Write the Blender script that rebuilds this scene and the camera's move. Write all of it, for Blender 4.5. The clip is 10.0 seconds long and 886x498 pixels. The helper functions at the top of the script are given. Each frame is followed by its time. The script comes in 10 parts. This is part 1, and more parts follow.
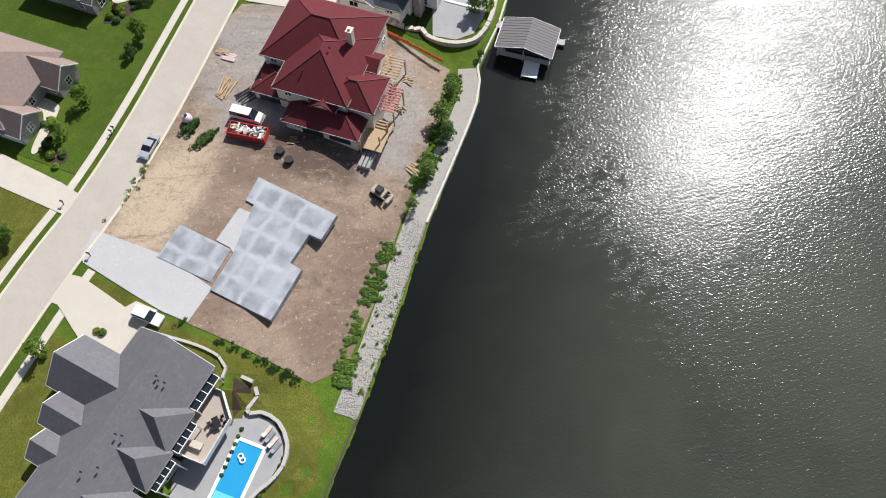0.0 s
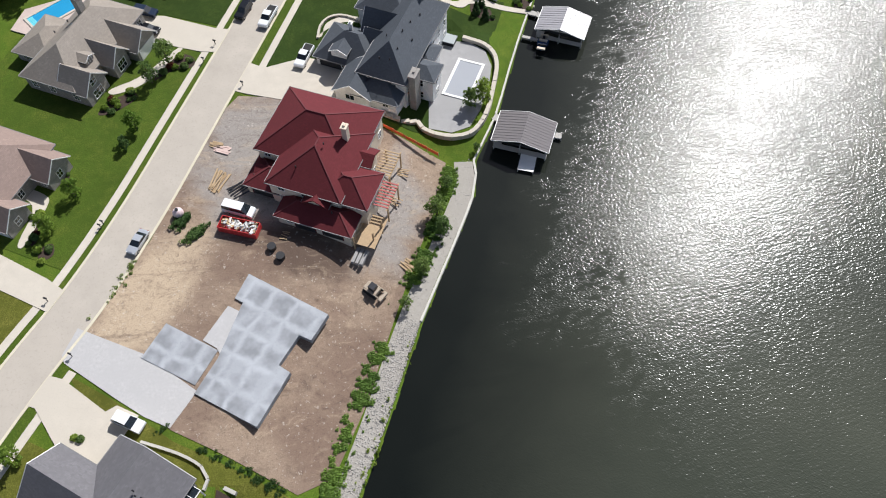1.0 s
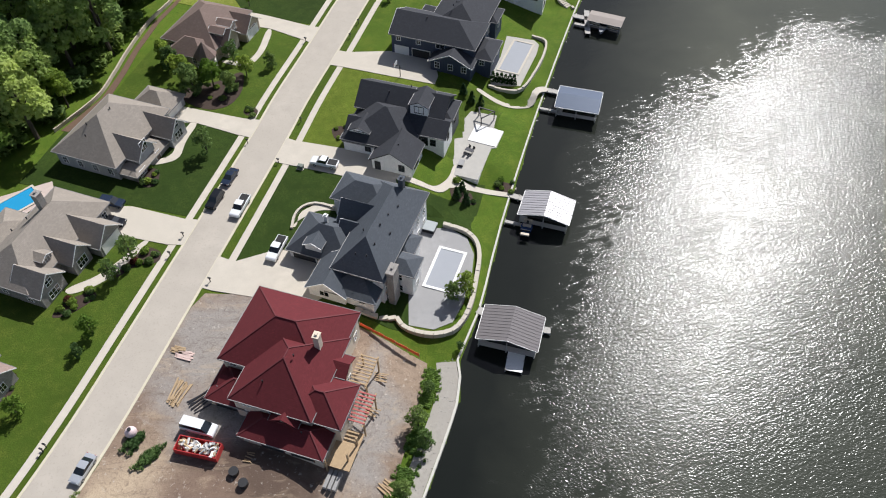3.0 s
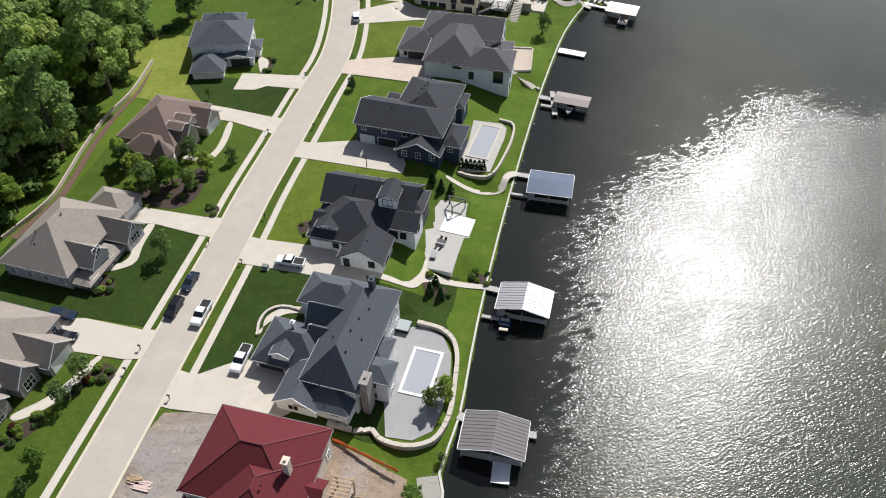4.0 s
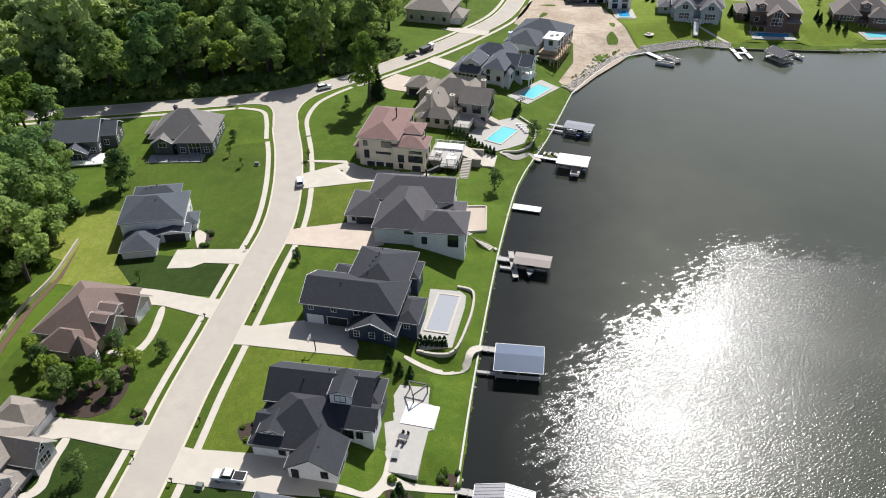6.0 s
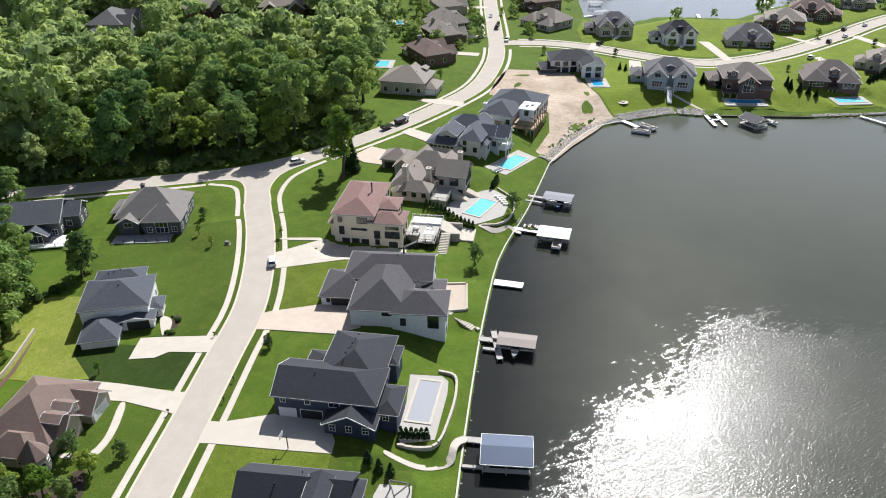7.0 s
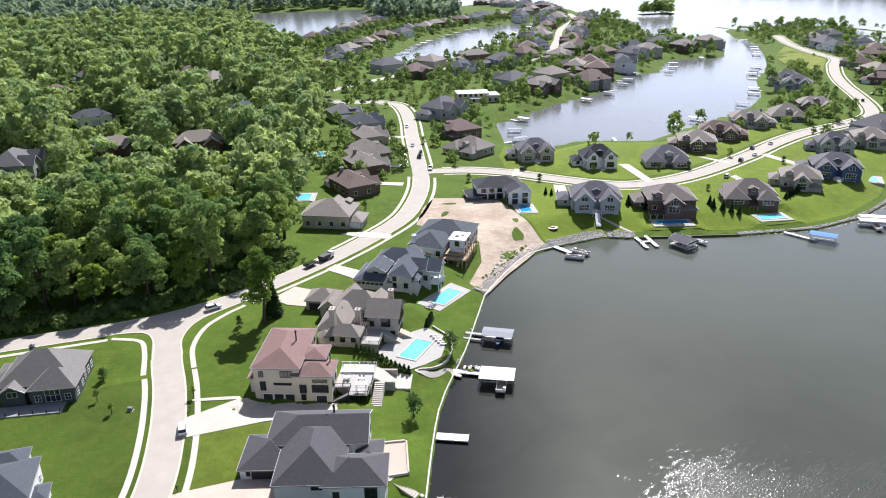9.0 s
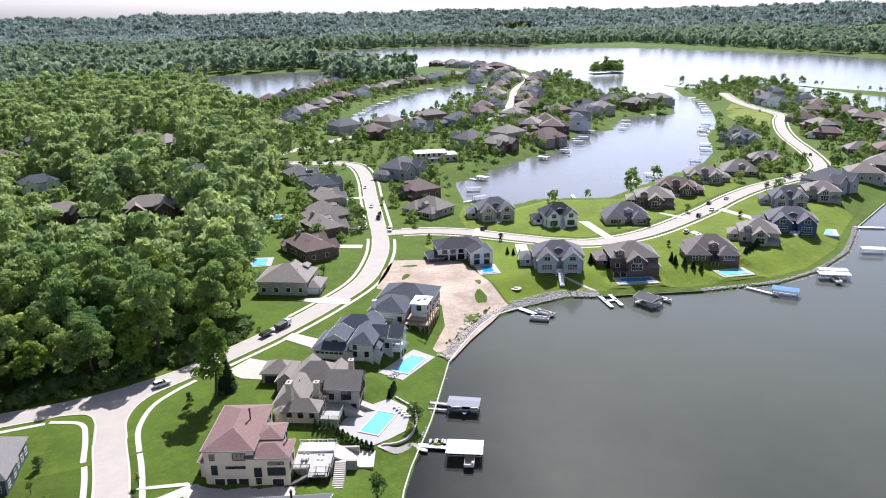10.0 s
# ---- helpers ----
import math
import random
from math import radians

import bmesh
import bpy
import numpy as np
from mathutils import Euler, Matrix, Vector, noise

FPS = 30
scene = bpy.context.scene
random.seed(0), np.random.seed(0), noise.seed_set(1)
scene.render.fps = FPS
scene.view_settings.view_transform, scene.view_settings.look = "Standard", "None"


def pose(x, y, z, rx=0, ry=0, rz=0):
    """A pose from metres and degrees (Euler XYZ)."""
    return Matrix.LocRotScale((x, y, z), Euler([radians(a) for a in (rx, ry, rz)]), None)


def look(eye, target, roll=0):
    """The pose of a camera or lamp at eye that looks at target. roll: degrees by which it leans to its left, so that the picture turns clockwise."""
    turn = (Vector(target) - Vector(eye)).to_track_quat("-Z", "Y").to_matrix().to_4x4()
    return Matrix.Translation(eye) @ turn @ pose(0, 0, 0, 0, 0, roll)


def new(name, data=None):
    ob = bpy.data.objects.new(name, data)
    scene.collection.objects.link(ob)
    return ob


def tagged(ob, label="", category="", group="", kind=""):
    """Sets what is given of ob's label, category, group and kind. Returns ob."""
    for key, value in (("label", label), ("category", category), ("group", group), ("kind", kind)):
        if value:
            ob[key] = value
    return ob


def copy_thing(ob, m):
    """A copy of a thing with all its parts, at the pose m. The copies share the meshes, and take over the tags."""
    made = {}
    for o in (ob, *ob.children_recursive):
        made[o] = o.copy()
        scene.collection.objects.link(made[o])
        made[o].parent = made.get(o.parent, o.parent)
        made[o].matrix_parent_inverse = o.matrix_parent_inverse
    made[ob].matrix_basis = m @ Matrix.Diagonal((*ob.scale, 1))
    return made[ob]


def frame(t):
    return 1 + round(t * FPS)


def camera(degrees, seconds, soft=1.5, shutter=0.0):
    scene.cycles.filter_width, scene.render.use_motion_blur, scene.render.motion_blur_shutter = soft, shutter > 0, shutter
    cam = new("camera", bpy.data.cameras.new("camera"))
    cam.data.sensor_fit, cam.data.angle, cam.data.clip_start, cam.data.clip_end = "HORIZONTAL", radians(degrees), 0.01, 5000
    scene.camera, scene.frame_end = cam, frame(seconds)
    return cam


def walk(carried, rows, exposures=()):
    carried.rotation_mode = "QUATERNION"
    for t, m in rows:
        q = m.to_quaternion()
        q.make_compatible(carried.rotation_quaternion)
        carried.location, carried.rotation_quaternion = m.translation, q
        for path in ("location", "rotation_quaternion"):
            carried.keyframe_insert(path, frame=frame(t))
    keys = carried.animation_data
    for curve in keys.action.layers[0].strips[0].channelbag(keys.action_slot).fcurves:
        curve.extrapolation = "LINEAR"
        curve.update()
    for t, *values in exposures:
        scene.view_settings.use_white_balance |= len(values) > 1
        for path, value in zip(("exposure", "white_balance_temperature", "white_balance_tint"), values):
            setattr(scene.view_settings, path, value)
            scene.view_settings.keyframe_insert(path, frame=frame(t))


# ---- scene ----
from collections import defaultdict

# ---- camera and its flight ----
cam = camera(61.4, 10.0, soft=1.05)
PATH = [
    (0, (0.216, -1.411, 111.881), (0.183, -0.541, 110.08), -1.8),
    (0.5, (0.615, 2.101, 111.842), (0.581, 3.042, 110.078), -1.5),
    (1, (0.904, 5.479, 111.833), (0.872, 6.495, 110.11), -1.2),
    (1.5, (1.089, 9.35, 111.816), (1.059, 10.436, 110.137), -0.8),
    (2, (1.285, 13.462, 111.794), (1.257, 14.617, 110.162), -0.6),
    (2.5, (1.428, 17.683, 111.73), (1.409, 18.905, 110.147), -0.5),
    (4, (1.406, 31.44, 111.098), (1.496, 32.847, 109.679), -0.4),
    (4.5, (1.907, 36.177, 110.932), (2.031, 37.639, 109.573), -0.6),
    (5, (1.93, 40.842, 110.643), (2.096, 42.356, 109.346), -0.6),
    (5.5, (1.998, 45.566, 110.274), (2.202, 47.129, 109.042), -0.6),
    (7, (3.463, 58.741, 109.171), (3.776, 60.429, 108.145), -0.7),
    (7.5, (4.006, 63.204, 108.692), (4.369, 64.922, 107.735), -0.8),
    (8, (4.517, 67.557, 108.086), (4.938, 69.3, 107.201), -0.8),
    (8.5, (5.033, 72.023, 107.702), (5.512, 73.785, 106.886), -0.8),
    (9, (5.852, 75.898, 107.583), (6.39, 77.675, 106.839), -0.8),
    (9.5, (6.851, 79.738, 107.478), (7.449, 81.524, 106.806), -0.9),
    (10, (7.903, 83.37, 107.44), (8.56, 85.16, 106.837), -1.0),
]
walk(cam, [(t, look(eye, target, roll)) for t, eye, target, roll in PATH], [(0.0, 0.22, 6300, 10), (2.0, 0.08, 6300, 10), (4.5, 0.16, 6350, 10), (5.5, 0.22, 6350, 10), (7.5, 0.44, 6250, 10), (9.0, 0.56, 6100, 14), (10.0, 0.60, 5950, 17)])

# ---- light ----
SUN_AZ, SUN_EL = radians(30.5), radians(45.5)
sun_dir = Vector((math.sin(SUN_AZ) * math.cos(SUN_EL), math.cos(SUN_AZ) * math.cos(SUN_EL), math.sin(SUN_EL)))
sun_data = bpy.data.lights.new("sun", "SUN")
sun_data.energy, sun_data.angle, sun_data.color = 5.3, radians(0.53), (1.0, 0.97, 0.94)
sun_lamp = new("sun", sun_data)
sun_lamp.matrix_world = look(sun_dir * 300, (0, 0, 0))

world = bpy.data.worlds.new("sky")
scene.world = world
world.use_nodes = True
wn, wl = world.node_tree.nodes, world.node_tree.links
sky = wn.new("ShaderNodeTexSky")
sky.sky_type, sky.sun_disc = "NISHITA", False
sky.sun_elevation, sky.sun_rotation = SUN_EL, SUN_AZ
sky.air_density, sky.dust_density, sky.ozone_density, sky.altitude = 1.0, 3.0, 2.2, 300
wn["Background"].inputs["Strength"].default_value = 0.058
cool = wn.new("ShaderNodeMix")
cool.data_type, cool.blend_type = "RGBA", "MULTIPLY"
cool.inputs[0].default_value, cool.inputs[7].default_value = 1.0, (0.94, 0.98, 1.10, 1)
hazy = wn.new("ShaderNodeHueSaturation")
hazy.inputs["Saturation"].default_value = 0.68
wl.new(sky.outputs[0], hazy.inputs["Color"])
wl.new(hazy.outputs[0], cool.inputs[6])
# summer haze: the sky whitens and brightens evenly towards the horizon
where, split, band = wn.new("ShaderNodeTexCoord"), wn.new("ShaderNodeSeparateXYZ"), wn.new("ShaderNodeMapRange")
wl.new(where.outputs["Generated"], split.inputs[0])
wl.new(split.outputs[2], band.inputs["Value"])
for key, value in (("From Min", 0.0), ("From Max", 0.5), ("To Min", 1.0), ("To Max", 0.0)):
    band.inputs[key].default_value = value
band.interpolation_type = "SMOOTHSTEP"
pale = wn.new("ShaderNodeMix")
pale.data_type, pale.blend_type = "RGBA", "MULTIPLY"
pale.inputs[7].default_value = (2.7, 2.75, 2.85, 1)
wl.new(band.outputs[0], pale.inputs[0])
wl.new(cool.outputs[2], pale.inputs[6])
wl.new(pale.outputs[2], wn["Background"].inputs["Color"])


# ---- materials ----
WAVE_HEIGHT = 0.18
class Mat:
    """A node material that is put together step by step."""

    def __init__(self, name):
        self.m = bpy.data.materials.new(name)
        self.m.use_nodes = True
        self.n, self.l = self.m.node_tree.nodes, self.m.node_tree.links
        self.b = self.n["Principled BSDF"]
        self.co = None

    def coords(self, which="Object"):
        if self.co is None:
            tc = self.n.new("ShaderNodeTexCoord")
            self.co = tc.outputs[which]
        return self.co

    def mapped(self, scale):
        mp = self.n.new("ShaderNodeMapping")
        mp.inputs["Scale"].default_value = scale
        self.l.new(self.coords(), mp.inputs["Vector"])
        return mp.outputs[0]

    def noise(self, scale, detail=4.0, rough=0.6, vec=None, dist=0.0):
        nz = self.n.new("ShaderNodeTexNoise")
        nz.inputs["Scale"].default_value, nz.inputs["Detail"].default_value = scale, detail
        nz.inputs["Roughness"].default_value, nz.inputs["Distortion"].default_value = rough, dist
        self.l.new(vec if vec is not None else self.coords(), nz.inputs["Vector"])
        return nz.outputs["Fac"]

    def ramp(self, fac, lo, hi, a=(0, 0, 0, 1), b=(1, 1, 1, 1)):
        r = self.n.new("ShaderNodeValToRGB")
        r.color_ramp.elements[0].position, r.color_ramp.elements[1].position = lo, hi
        r.color_ramp.elements[0].color, r.color_ramp.elements[1].color = a, b
        self.l.new(fac, r.inputs["Fac"])
        return r.outputs["Color"]

    def mix(self, fac, a, b, mode="MIX"):
        x = self.n.new("ShaderNodeMix")
        x.data_type, x.blend_type = "RGBA", mode
        for key, value in ((0, fac), (6, a), (7, b)):
            if isinstance(value, (float, int)):
                x.inputs[key].default_value = value
            elif isinstance(value, tuple):
                x.inputs[key].default_value = (*value[:3], 1)
            else:
                self.l.new(value, x.inputs[key])
        return x.outputs[2]

    def island(self):
        return self.n.new("ShaderNodeNewGeometry").outputs["Random Per Island"]

    def each(self):
        return self.n.new("ShaderNodeObjectInfo").outputs["Random"]

    def colour(self, c):
        if isinstance(c, tuple):
            self.b.inputs["Base Color"].default_value = (*c[:3], 1)
        else:
            self.l.new(c, self.b.inputs["Base Color"])
        return self

    def surface(self, rough=0.8, metal=0.0, spec=0.5):
        self.b.inputs["Roughness"].default_value, self.b.inputs["Metallic"].default_value = rough, metal
        self.b.inputs["Specular IOR Level"].default_value = spec
        return self

    def bump(self, fac, strength=0.3, distance=0.05):
        bp = self.n.new("ShaderNodeBump")
        bp.inputs["Strength"].default_value, bp.inputs["Distance"].default_value = strength, distance
        self.l.new(fac, bp.inputs["Height"])
        self.l.new(bp.outputs[0], self.b.inputs["Normal"])
        return self


def tint(c, k):
    return tuple(min(1.0, v * k) for v in c[:3])


def plain(name, c, rough=0.6, metal=0.0, vary=0.12, scale=1.2, bump=0.0):
    """A surface of one colour with dirt at two scales."""
    m = Mat(name)
    n1, n2 = m.noise(scale, 3), m.noise(scale * 9, 3)
    col = m.mix(m.ramp(n1, 0.3, 0.7), tint(c, 1 - vary), tint(c, 1 + vary))
    col = m.mix(m.ramp(n2, 0.35, 0.75), col, tint(c, 1 - 1.6 * vary))
    m.colour(m.mix(0.5, col, c)).surface(rough, metal)
    if bump:
        m.bump(n2, bump, 0.03)
    return m.m


def shingle(name, c):
    """Laminated asphalt shingles: courses, mottled tabs, weathering."""
    m = Mat(name)
    blotch = m.noise(0.5, 4)
    tab = m.n.new("ShaderNodeTexVoronoi")
    tab.inputs["Scale"].default_value = 1.0
    m.l.new(m.mapped((2.6, 2.6, 5.5)), tab.inputs["Vector"])
    col = m.mix(m.ramp(tab.outputs["Color"], 0.15, 0.9), tint(c, 0.84), tint(c, 1.18))
    col = m.mix(m.ramp(blotch, 0.3, 0.75), col, tint(c, 0.85))
    w = m.n.new("ShaderNodeTexWave")
    w.bands_direction, w.inputs["Scale"].default_value = "Z", 2.4
    w.inputs["Distortion"].default_value, w.inputs["Detail"].default_value = 0.6, 1.0
    m.l.new(m.coords(), w.inputs["Vector"])
    col = m.mix(m.ramp(w.outputs["Fac"], 0.0, 0.35), tint(c, 0.88), col)
    m.colour(col).surface(0.88, 0, 0.3).bump(tab.outputs["Distance"], 0.15, 0.03)
    return m.m


def siding(name, c, pitch=3.2):
    """Lap siding, the shadow line under each board painted into the colour."""
    m = Mat(name)
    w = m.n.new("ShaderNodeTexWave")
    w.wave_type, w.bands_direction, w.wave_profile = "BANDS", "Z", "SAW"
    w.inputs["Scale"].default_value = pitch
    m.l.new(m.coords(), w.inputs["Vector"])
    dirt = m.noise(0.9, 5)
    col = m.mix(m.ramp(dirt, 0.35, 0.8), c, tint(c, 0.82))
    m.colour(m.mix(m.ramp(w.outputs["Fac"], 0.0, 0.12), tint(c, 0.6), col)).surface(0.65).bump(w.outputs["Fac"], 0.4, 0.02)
    return m.m


def masonry(name, c, c2, scale=1.6):
    """Stone or brick cladding in courses."""
    m = Mat(name)
    br = m.n.new("ShaderNodeTexBrick")
    br.inputs["Scale"].default_value = scale
    br.inputs["Color1"].default_value, br.inputs["Color2"].default_value = (*c, 1), (*c2, 1)
    br.inputs["Mortar"].default_value = (*tint(c, 0.75), 1)
    br.inputs["Mortar Size"].default_value = 0.02
    mp = m.n.new("ShaderNodeMapping")
    mp.inputs["Rotation"].default_value = (radians(90), 0, radians(35))
    m.l.new(m.coords(), mp.inputs["Vector"])
    m.l.new(mp.outputs[0], br.inputs["Vector"])
    col = m.mix(m.ramp(m.noise(1.1, 5), 0.35, 0.75), br.outputs["Color"], tint(c, 0.75))
    m.colour(col).surface(0.85).bump(br.outputs["Fac"], -0.3, 0.03)
    return m.m


def concrete(name, c, scale=0.5, crack=False):
    m = Mat(name)
    a, b, d = m.noise(scale, 5), m.noise(scale * 12, 4), m.noise(scale * 0.18, 3)
    col = m.mix(m.ramp(a, 0.3, 0.72), tint(c, 1.06), tint(c, 0.86))
    col = m.mix(m.ramp(d, 0.35, 0.7), col, tint(c, 0.92))
    col = m.mix(m.ramp(b, 0.55, 0.8), col, tint(c, 0.78))
    if crack:
        v = m.n.new("ShaderNodeTexBrick")
        v.offset, v.inputs["Scale"].default_value = 0.0, 1.0
        v.inputs["Brick Width"].default_value, v.inputs["Row Height"].default_value = 4.2, 4.2
        v.inputs["Mortar Size"].default_value = 0.95
        v.inputs["Mortar Smooth"].default_value = 1.0
        nz = m.n.new("ShaderNodeTexNoise")
        nz.inputs["Scale"].default_value, nz.inputs["Detail"].default_value = 0.35, 4
        m.l.new(m.coords(), nz.inputs["Vector"])
        shift = m.n.new("ShaderNodeVectorMath")
        shift.operation = "MULTIPLY_ADD"
        m.l.new(nz.outputs["Color"], shift.inputs[0])
        shift.inputs[1].default_value = (2.2, 2.2, 0)
        m.l.new(m.coords(), shift.inputs[2])
        m.l.new(shift.outputs[0], v.inputs["Vector"])
        col = m.mix(m.ramp(v.outputs["Fac"], 0.0, 1.0), m.mix(m.ramp(m.noise(0.22, 3), 0.4, 0.62), tint(c, 0.62), col), m.mix(m.ramp(m.noise(0.3, 4), 0.42, 0.62), col, tint(c, 1.12)))
    m.colour(col).surface(0.9, 0, 0.3).bump(b, 0.2, 0.02)
    return m.m


def lawn_material(name, lush, dry, stripe=0.0):
    m = Mat(name)
    big, mid, fine = m.noise(0.05, 5, 0.65), m.noise(0.3, 6, 0.7), m.noise(5.0, 4)
    col = m.mix(m.ramp(big, 0.32, 0.66), tint(lush, 1.45), tint(lush, 0.55))
    col = m.mix(m.ramp(mid, 0.46, 0.72), col, dry)
    patch = m.noise(0.7, 6, 0.75)
    col = m.mix(m.ramp(patch, 0.48, 1.0), col, tint(dry, 0.9))
    col = m.mix(m.ramp(patch, 0.30, 0.46, (1, 1, 1, 1), (0, 0, 0, 1)), col, tint(lush, 0.62))
    col = m.mix(m.ramp(fine, 0.35, 0.75), tint(lush, 0.6), col)
    m.colour(col).surface(0.95, 0, 0.15).bump(fine, 0.7, 0.08)
    return m.m


def soil_material(name, light, dark, wet):
    m = Mat(name)
    big, mid, fine = m.noise(0.09, 5, 0.65, None, 0.6), m.noise(0.6, 6, 0.7, None, 1.2), m.noise(6, 4)
    col = m.mix(m.ramp(big, 0.3, 0.7), light, dark)
    col = m.mix(m.ramp(mid, 0.48, 0.85), col, wet)
    col = m.mix(m.ramp(m.noise(0.055, 6, 0.7, None, 0.3), 0.46, 0.72), col, tint(light, 1.3))
    col = m.mix(m.ramp(m.noise(1.6, 6, 0.75), 0.5, 0.75), col, tint(dark, 0.9))
    rot = m.n.new("ShaderNodeMapping")
    rot.inputs["Rotation"].default_value, rot.inputs["Scale"].default_value = (0, 0, radians(28)), (0.16, 0.6, 1)
    m.l.new(m.coords(), rot.inputs["Vector"])
    track = m.noise(1.0, 5, 0.6, rot.outputs[0], 0.9)
    col = m.mix(m.ramp(track, 0.52, 0.95), col, tint(light, 1.12))
    col = m.mix(m.ramp(track, 0.25, 0.48, (0.8, 0.8, 0.8, 1), (0, 0, 0, 1)), col, tint(dark, 0.9))
    col = m.mix(m.ramp(fine, 0.55, 0.8), col, tint(dark, 0.75))
    m.colour(col).surface(0.95, 0, 0.2).bump(m.mix(0.5, mid, fine), 0.8, 0.25)
    return m.m


def leaf_material(name, c1, c2, c3):
    m = Mat(name)
    col = m.mix(m.island(), c1, c2)
    col = m.mix(m.ramp(m.each(), 0.1, 0.95), col, m.mix(0.55, col, c3))
    stand = m.ramp(m.noise(0.075, 2), 0.36, 0.66, (0.62, 0.70, 0.72, 1), (1.3, 1.24, 1.05, 1))
    col = m.mix(1.0, col, stand, "MULTIPLY")
    own = m.ramp(m.each(), 0.0, 1.0, (0.66, 0.74, 0.72, 1), (1.25, 1.18, 1.0, 1))
    col = m.mix(1.0, col, own, "MULTIPLY")
    m.colour(col).surface(0.8, 0, 0.1)
    tr = m.n.new("ShaderNodeBsdfTranslucent")
    m.l.new(col, tr.inputs["Color"])
    ms = m.n.new("ShaderNodeMixShader")
    ms.inputs[0].default_value = 0.46
    m.l.new(m.b.outputs[0], ms.inputs[1])
    m.l.new(tr.outputs[0], ms.inputs[2])
    m.l.new(ms.outputs[0], m.n["Material Output"].inputs["Surface"])
    return m.m


def water_material(name):
    """Murky lake water: calm in the lee of the houses, short wind waves in the open bay."""
    m = Mat(name)
    co = m.coords()
    xyz = m.n.new("ShaderNodeSeparateXYZ")
    m.l.new(co, xyz.inputs[0])

    def calc(op, a, b):
        node = m.n.new("ShaderNodeMath")
        node.operation = op
        for slot, value in ((0, a), (1, b)):
            if isinstance(value, float):
                node.inputs[slot].default_value = value
            else:
                m.l.new(value, node.inputs[slot])
        return node.outputs[0]

    def side(px, py, ux, uy):
        return calc("ADD", calc("MULTIPLY", calc("SUBTRACT", xyz.outputs[0], px), ux), calc("MULTIPLY", calc("SUBTRACT", xyz.outputs[1], py), uy))

    def turned(angle, scale):
        mp = m.n.new("ShaderNodeMapping")
        mp.vector_type = "TEXTURE"
        mp.inputs["Rotation"].default_value = (0, 0, radians(angle))
        mp.inputs["Scale"].default_value = tuple(1 / k for k in scale)
        m.l.new(co, mp.inputs["Vector"])
        return mp.outputs[0]
    # crests run a little north of east; a crossing chop breaks them up
    swell = m.noise(1.0, 1, 0.5, turned(17, (0.33, 1.2, 1.0)), 0.4)
    wave = m.noise(1.0, 1, 0.5, turned(19, (1.05, 2.6, 1.0)), 0.5)
    chop = m.noise(1.0, 1, 0.5, turned(-24, (2.1, 3.7, 1.0)), 0.4)
    height = m.mix(0.42, m.mix(0.6, swell, wave), chop)
    fleck = m.noise(0.05, 5, 0.65, None, 1.2)
    # edges of the ruffled water
    lee = calc("MINIMUM", side(13.0, 65.0, 0.957, -0.287), side(42.0, 156.0, 0.562, -0.827))
    lee = calc("MINIMUM", lee, side(90.0, 196.0, -0.30, -0.954))
    south = calc("MAXIMUM", side(20.0, 59.0, 0.05, 1.0), side(26.0, 50.0, 0.95, 0.30))
    lee = calc("MINIMUM", lee, south)
    ragged = calc("MULTIPLY", calc("SUBTRACT", m.noise(0.055, 6, 0.68, turned(19, (0.7, 1.2, 1.0)), 1.0), 0.5), 34.0)
    scraps = calc("MULTIPLY", calc("SUBTRACT", m.noise(1.0, 3, 0.6, turned(19, (0.42, 0.85, 1.0)), 0.3), 0.5), 40.0)
    edge = calc("ADD", calc("ADD", lee, ragged), scraps)
    open_water = m.ramp(calc("MULTIPLY", edge, 0.05), 0.0, 0.22)
    gusts = m.ramp(fleck, 0.3, 0.62, (0.6, 0.6, 0.6, 1), (1, 1, 1, 1))
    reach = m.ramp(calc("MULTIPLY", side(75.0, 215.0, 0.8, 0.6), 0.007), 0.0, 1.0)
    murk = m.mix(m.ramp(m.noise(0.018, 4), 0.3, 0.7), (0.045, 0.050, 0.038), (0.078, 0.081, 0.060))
    # deep is a tone: murk painted darker by the shore for its dark reflection
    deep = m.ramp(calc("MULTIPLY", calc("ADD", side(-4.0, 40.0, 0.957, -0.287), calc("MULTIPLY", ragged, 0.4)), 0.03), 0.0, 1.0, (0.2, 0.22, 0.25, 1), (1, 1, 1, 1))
    # and darker again towards the south
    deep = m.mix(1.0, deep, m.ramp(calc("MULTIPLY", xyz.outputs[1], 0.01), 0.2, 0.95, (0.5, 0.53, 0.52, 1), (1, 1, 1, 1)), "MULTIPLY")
    # the open reach to the south is ruffled again, its murk colour paler
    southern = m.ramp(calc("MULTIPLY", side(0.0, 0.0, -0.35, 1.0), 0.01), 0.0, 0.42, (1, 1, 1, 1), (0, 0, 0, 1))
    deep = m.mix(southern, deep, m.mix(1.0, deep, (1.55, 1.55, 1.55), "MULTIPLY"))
    # murk paler along the reach; far lakes painted paler for haze and sky
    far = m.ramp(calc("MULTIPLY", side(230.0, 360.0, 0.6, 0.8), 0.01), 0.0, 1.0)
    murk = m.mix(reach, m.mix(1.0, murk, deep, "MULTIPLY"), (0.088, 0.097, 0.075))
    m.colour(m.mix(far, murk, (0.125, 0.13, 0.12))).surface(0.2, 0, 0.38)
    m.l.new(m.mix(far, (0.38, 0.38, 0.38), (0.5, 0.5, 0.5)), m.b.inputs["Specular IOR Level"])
    m.b.inputs["IOR"].default_value = 1.33
    m.bump(height, 1.0, WAVE_HEIGHT)
    strength = m.mix(1.0, m.ramp(open_water, 0.0, 1.0, (0.10, 0.10, 0.10, 1), (1, 1, 1, 1)), gusts, "MULTIPLY")
